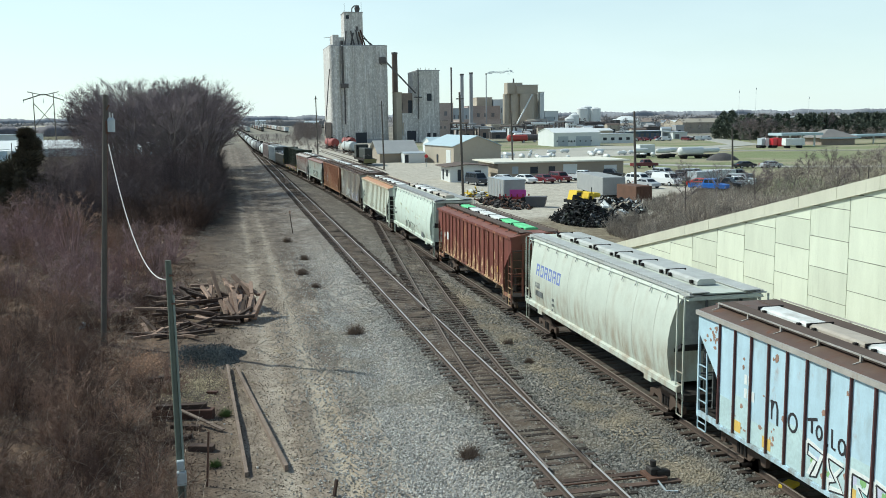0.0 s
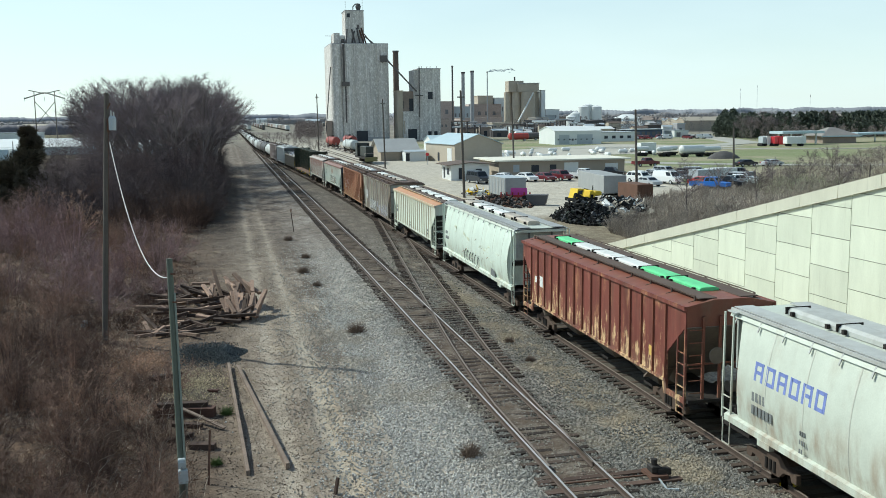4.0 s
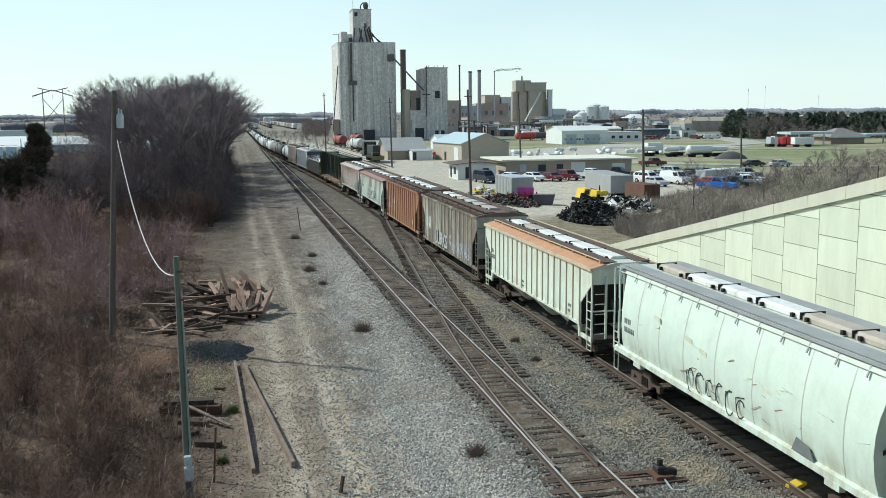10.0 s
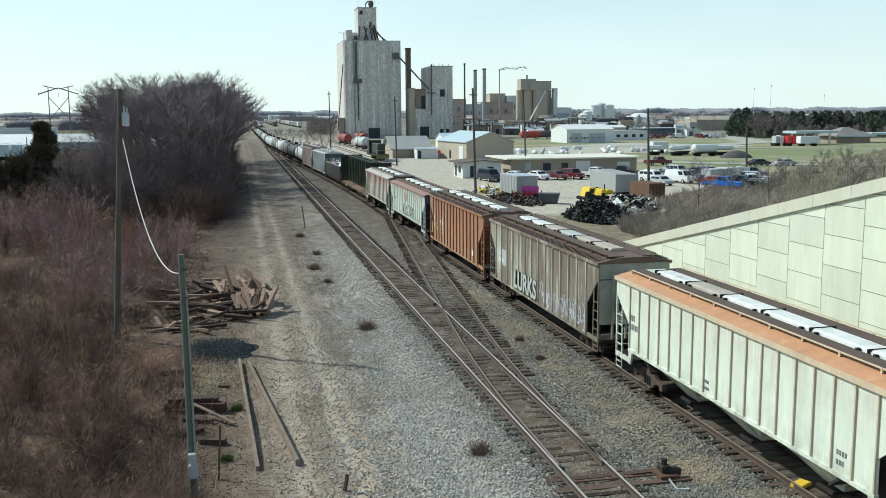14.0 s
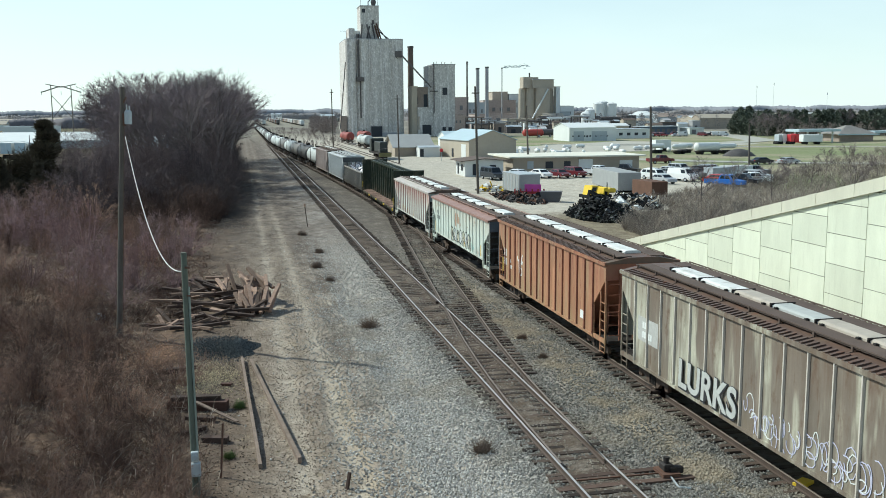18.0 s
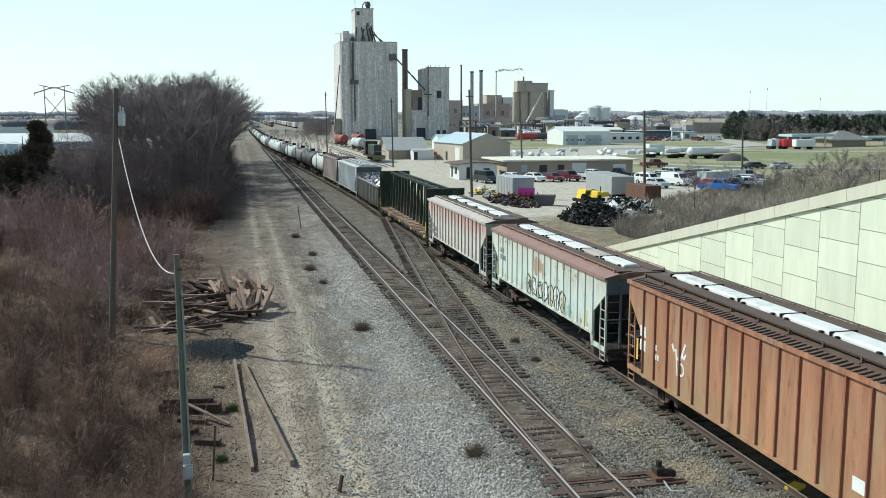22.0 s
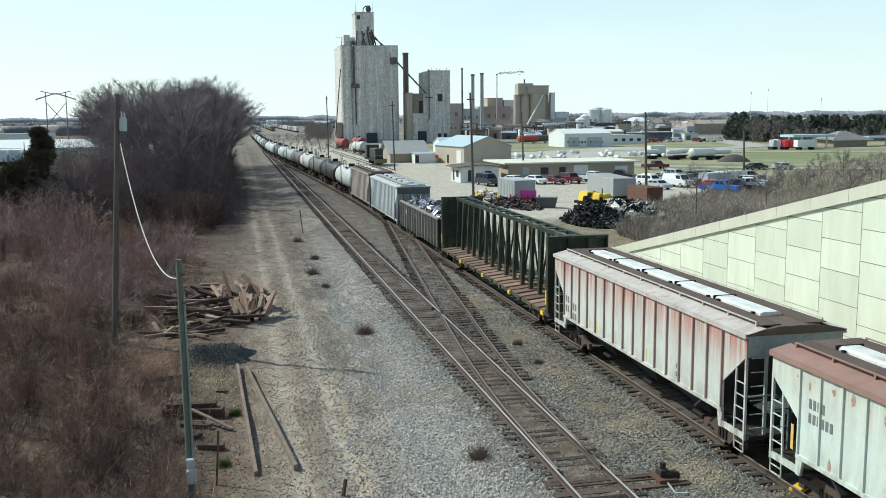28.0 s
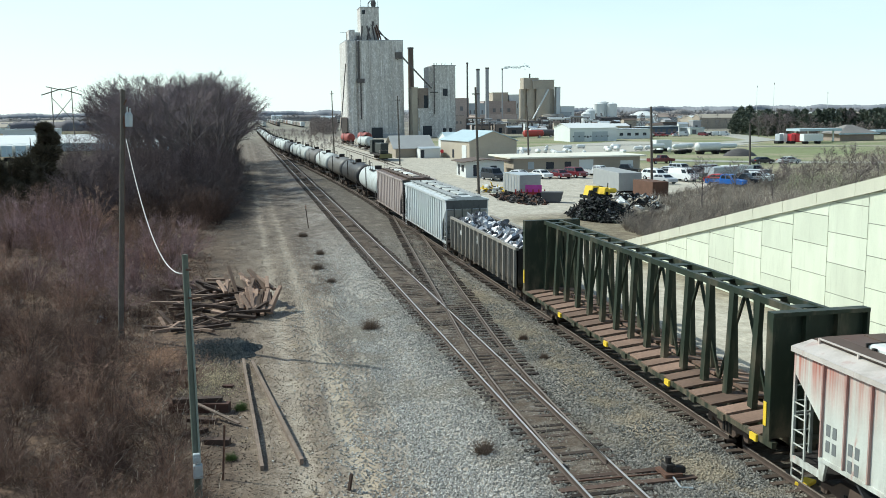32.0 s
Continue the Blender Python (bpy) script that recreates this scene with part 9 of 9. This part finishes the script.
house("tan_store", "small tan store at the edge of the town", 171, 179, 418, 428, 4.0, TAN, WHITE_WALL, 1.0, "x")
for k in range(15):
    kind, colour = rf.choice((("sedan", "white"), ("suv", "silver"), ("van", "white"), ("sedan", "black"), ("pickup", "white"), ("suv", "red"), ("sedan", "silver")))
    tagged(vehicle(kind, colour, 160 + k * 2.9 + rf.uniform(-0.4, 0.4), 374 - k * 0.4 + rf.choice((0, 0, 13)), rf.choice((20, 75, 95))), group="vehicles at the edge of the town")
# ---- far town and woods ----
TOWN = [WHITE_WALL, TAN, BRICK, BEIGE, GREY_ROOF]
for k in range(120):
    y = 420 + 700 * rf.random()
    x = y * rf.uniform(0.34, 1.05)
    if 150 < x < 260 and y < 720:
        continue
    w, d, h = rf.uniform(8, 26), rf.uniform(8, 18), rf.uniform(3, 6.5)
    house("town_building", "low building of the distant town", x, x + w, y, y + d, h, TOWN[rf.randrange(5)], TOWN[rf.randrange(5)], rf.choice((0.0, 1.5, 2.2)), "x")
for k in range(40):
    y = 560 + 700 * rf.random()
    x = -y * rf.uniform(0.12, 0.42)
    w, d, h = rf.uniform(10, 40), rf.uniform(10, 25), rf.uniform(3, 6)
    house("town_building", "low building of the distant town", x, x + w, y, y + d, h, TOWN[rf.randrange(5)], TOWN[rf.randrange(5)], rf.choice((0.0, 1.5, 2.2)), "x")

# bare woods paled towards grey, distance haze put into the colour
FAR_WOOD = plain("far_bare_woods", (0.185, 0.175, 0.18), 0.95, 0.3, 0.5, 0.05, by_island=0.35)
FAR_PINE = plain("far_pines", (0.085, 0.10, 0.075), 0.95, 0.5, 0.6, 0.08, by_island=0.5)


def woods(name, label, mat, count, where, lo, hi, seed, spiky=False, bits=26, size=0.085):
    """Far woods: many small ragged clumps of twigs."""
    r = random.Random(seed)
    s = Shape()
    for i in range(count):
        x, y = where(r)
        h = r.uniform(lo, hi)
        w = h * r.uniform(0.28, 0.5)
        for q in range(bits):
            t = r.random() ** 0.7
            a = r.uniform(0, 6.283)
            rad = w * (math.sin(math.pi * min(0.95, t * 0.8 + 0.15)) if not spiky else (1.02 - t))
            c = Vector((x + math.cos(a) * rad * r.random(), y + math.sin(a) * rad * r.random(), GROUND + h * t))
            e = h * size
            k = len(s.v)
            s.v += [tuple(c + Vector((r.gauss(0, e), r.gauss(0, e), r.gauss(0, e)))) for _ in range(4)]
            s.f += [(k, k + 1, k + 2), (k, k + 2, k + 3)]
    tagged(new(name, raw(name, s, mat)), label, "woods", kind="stuff")


def ring(lo, hi, a0, a1):
    def f(r):
        d, a = r.uniform(lo, hi), radians(r.uniform(a0, a1))
        return math.sin(a) * d, math.cos(a) * d
    return f


SCRUB_FAR = plain("scrub_brown", (0.25, 0.21, 0.195), 0.95, 0.3, 0.6, 0.05, by_island=0.5)
def ridge(name, label, mat, dist, a0, a1, lo, hi, seed, step=0.06):
    """A far belt of woods: its uneven canopy line, front and back."""
    r = random.Random(seed)
    s, rows, a = Shape(), [], a0
    while a <= a1:
        d = dist + 90 * noise.noise((a * 0.4, seed, 1))
        h = lo + (hi - lo) * (0.5 + 0.5 * noise.noise((a * 0.9, seed, 3)) + 0.22 * noise.noise((a * 9.0, seed, 5))) + r.uniform(-0.5, 0.9)
        x, y = math.sin(radians(a)), math.cos(radians(a))
        rows.append([(x * d, y * d, GROUND - 1), (x * d, y * d, GROUND + h * 0.6), (x * (d + 14), y * (d + 14), GROUND + h), (x * (d + 60), y * (d + 60), GROUND - 1)])
        a += step
    s.loft(rows, closed=False)
    me = raw(name, s, mat)
    me.polygons.foreach_set("use_smooth", [True] * len(me.polygons))
    tagged(new(name, me), label, "woods", kind="stuff")


# haze of distance mixed into the base colours of FAR_BLUE and FAR_GREY
FAR_BLUE = plain("far_woods_haze_blue", (0.235, 0.245, 0.27), 0.95, 0.12, 0.35, 0.02)
FAR_GREY = plain("far_woods_haze_grey", (0.215, 0.205, 0.205), 0.95, 0.15, 0.45, 0.03)
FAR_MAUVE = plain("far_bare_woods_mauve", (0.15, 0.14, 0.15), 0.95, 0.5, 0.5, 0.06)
ridge("far_woods", "leafless woods on the horizon, grey-blue with painted haze", FAR_BLUE, 2300, -26, 46, 15, 24, 1)
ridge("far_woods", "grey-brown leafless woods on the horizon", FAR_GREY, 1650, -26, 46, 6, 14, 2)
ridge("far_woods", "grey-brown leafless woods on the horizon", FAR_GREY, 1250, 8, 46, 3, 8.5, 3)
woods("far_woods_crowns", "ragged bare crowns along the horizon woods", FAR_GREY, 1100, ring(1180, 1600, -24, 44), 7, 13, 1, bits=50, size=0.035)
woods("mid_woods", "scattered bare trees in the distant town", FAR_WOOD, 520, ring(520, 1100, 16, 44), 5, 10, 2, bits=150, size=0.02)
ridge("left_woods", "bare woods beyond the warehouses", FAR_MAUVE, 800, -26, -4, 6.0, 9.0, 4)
woods("pine_belt", "belt of dark pines behind the fuel station", FAR_PINE, 300, lambda r: (r.uniform(214, 345), 356 + r.uniform(-8, 40)), 6.5, 10.8, 4, bits=330, size=0.042)
woods("lone_pine", "dark round pines at the edge of the lot", FAR_PINE, 6, lambda r: (r.uniform(266, 274), 470 + r.uniform(-5, 5)), 9, 13.5, 14, bits=400, size=0.045)
woods("pine_belt_bare", "brown bare brush in front of the dark pines", SCRUB_FAR, 380, lambda r: (r.uniform(206, 345), 340 + r.uniform(-12, 24)), 2.5, 6.0, 5, bits=160, size=0.018)
woods("scrub", "brown scrub between the yard and the elevator", SCRUB_FAR, 200, lambda r: (20 + 20 * r.random(), 290 + 340 * r.random()), 0.8, 2.6, 6, bits=130, size=0.028)
woods("yard_thicket", "brown bare thicket beside the railway yard", SCRUB_FAR, 210, lambda r: (lambda y: (y * r.uniform(0.072, 0.098), y))(r.uniform(500, 760)), 3, 9, 15, bits=200, size=0.022)
for k, (x, y, sc) in enumerate(((203, 345, 0.75), (209, 348, 0.85), (215, 350, 0.8), (221, 352, 0.9), (228, 350, 0.75), (247, 352, 0.85), (252, 356, 0.7), (258, 350, 0.6), (66, 600, 0.7))):
    ob = copy_thing(TREES[k % 5], pose(x, y, GROUND, 0, 0, k * 71))
    ob.scale = (sc, sc, sc)
    tagged(ob, "tall leafless tree standing over the dark pines", "tree", "bare trees by the pines")

# brush behind the retaining wall
spots = []
def scrub_area(r):
    a = r.uniform(0.425, 0.86)
    far = 59 / max(0.2, 1 - 0.98 * a)
    y = 1 / r.uniform(1 / far, 1 / 63)
    x = a * y
    return (x, y) if x > 34 and not (x < 47 and y > 92) else (None, None)


SCRUB = plain("scrub_grey_brown", (0.225, 0.19, 0.16), 0.9, 6, 0.5, by_island=0.9)
SCRUB_PALE = plain("scrub_pale_grey", (0.34, 0.295, 0.245), 0.9, 6, 0.5, by_island=0.9)
for k in range(280):
    x, y = scrub_area(r_)
    if x is not None:
        spots.append((x, y, r_.uniform(0.5, 1.0)))
shrubs("scrub_brush", "grey leafless scrub behind the retaining wall", "shrub", "scrub behind the wall", [SCRUB, SCRUB_PALE], (101, 102), spots, high=2.2, stems=26, spread=0.7, thick=0.013)
for k in range(10):
    y = (96, 112, 103, 128, 118, 140, 150, 98, 132, 160)[k]
    ob = copy_thing(TREES[k % 5], pose(y * (0.52, 0.56, 0.61, 0.63, 0.66, 0.68, 0.71, 0.72, 0.75, 0.78)[k], y, GROUND, 0, 0, r_.uniform(0, 360)))
    sc = r_.uniform(0.30, 0.46)
    ob.scale = (sc, sc, sc)
    tagged(ob, "small leafless tree in the scrub", "tree", "small trees in the scrub")


weeds("scrub_weeds", "matted grey-brown weeds behind the wall", SCRUB, 80000, scrub_area, 1.0, 0.009, 65, 0.6)
weeds("scrub_straw", "pale dry grass stems behind the wall", SCRUB_PALE, 30000, scrub_area, 1.3, 0.008, 68, 0.4)

# ---- what moves ----
GONE = [(0, 0.0), (5.5, 26.1), (9, 43.05), (12, 57.3), (14.5, 69.15), (16.5, 78.75), (19, 90.75), (22, 105.1), (25.5, 121.9), (28, 133.85), (30, 143.35), (32, 152.8)]


def gone(t):
    """How far the train has run at t seconds."""
    return float(np.interp(t, [a for a, _ in GONE], [b for _, b in GONE]))


def wagon_pose(y, half):
    a, b = Vector((side_x(y - half), y - half, 0)), Vector((side_x(y + half), y + half, 0))
    m = (a + b) / 2
    return pose(m.x, m.y, 0.0, 0, 0, -math.degrees(math.atan2(b.x - a.x, b.y - a.y)))


def motions():
    for i, (car, wheels, start) in enumerate(TRAIN):
        times = [k * (1.0 if i < 14 else 2.0) for k in range(33 if i < 14 else 17)]
        walk(car, [(t, wagon_pose(start - gone(t), 6.2)) for t in times])
        if i <= 9:
            turns = [k * 0.1 for k in range(321)]
            for w in wheels:
                p = w.matrix_local.translation.copy()
                walk(w, [(t, pose(p.x, p.y, p.z, math.degrees(gone(t) / 0.445) % 360)) for t in turns])


motions()
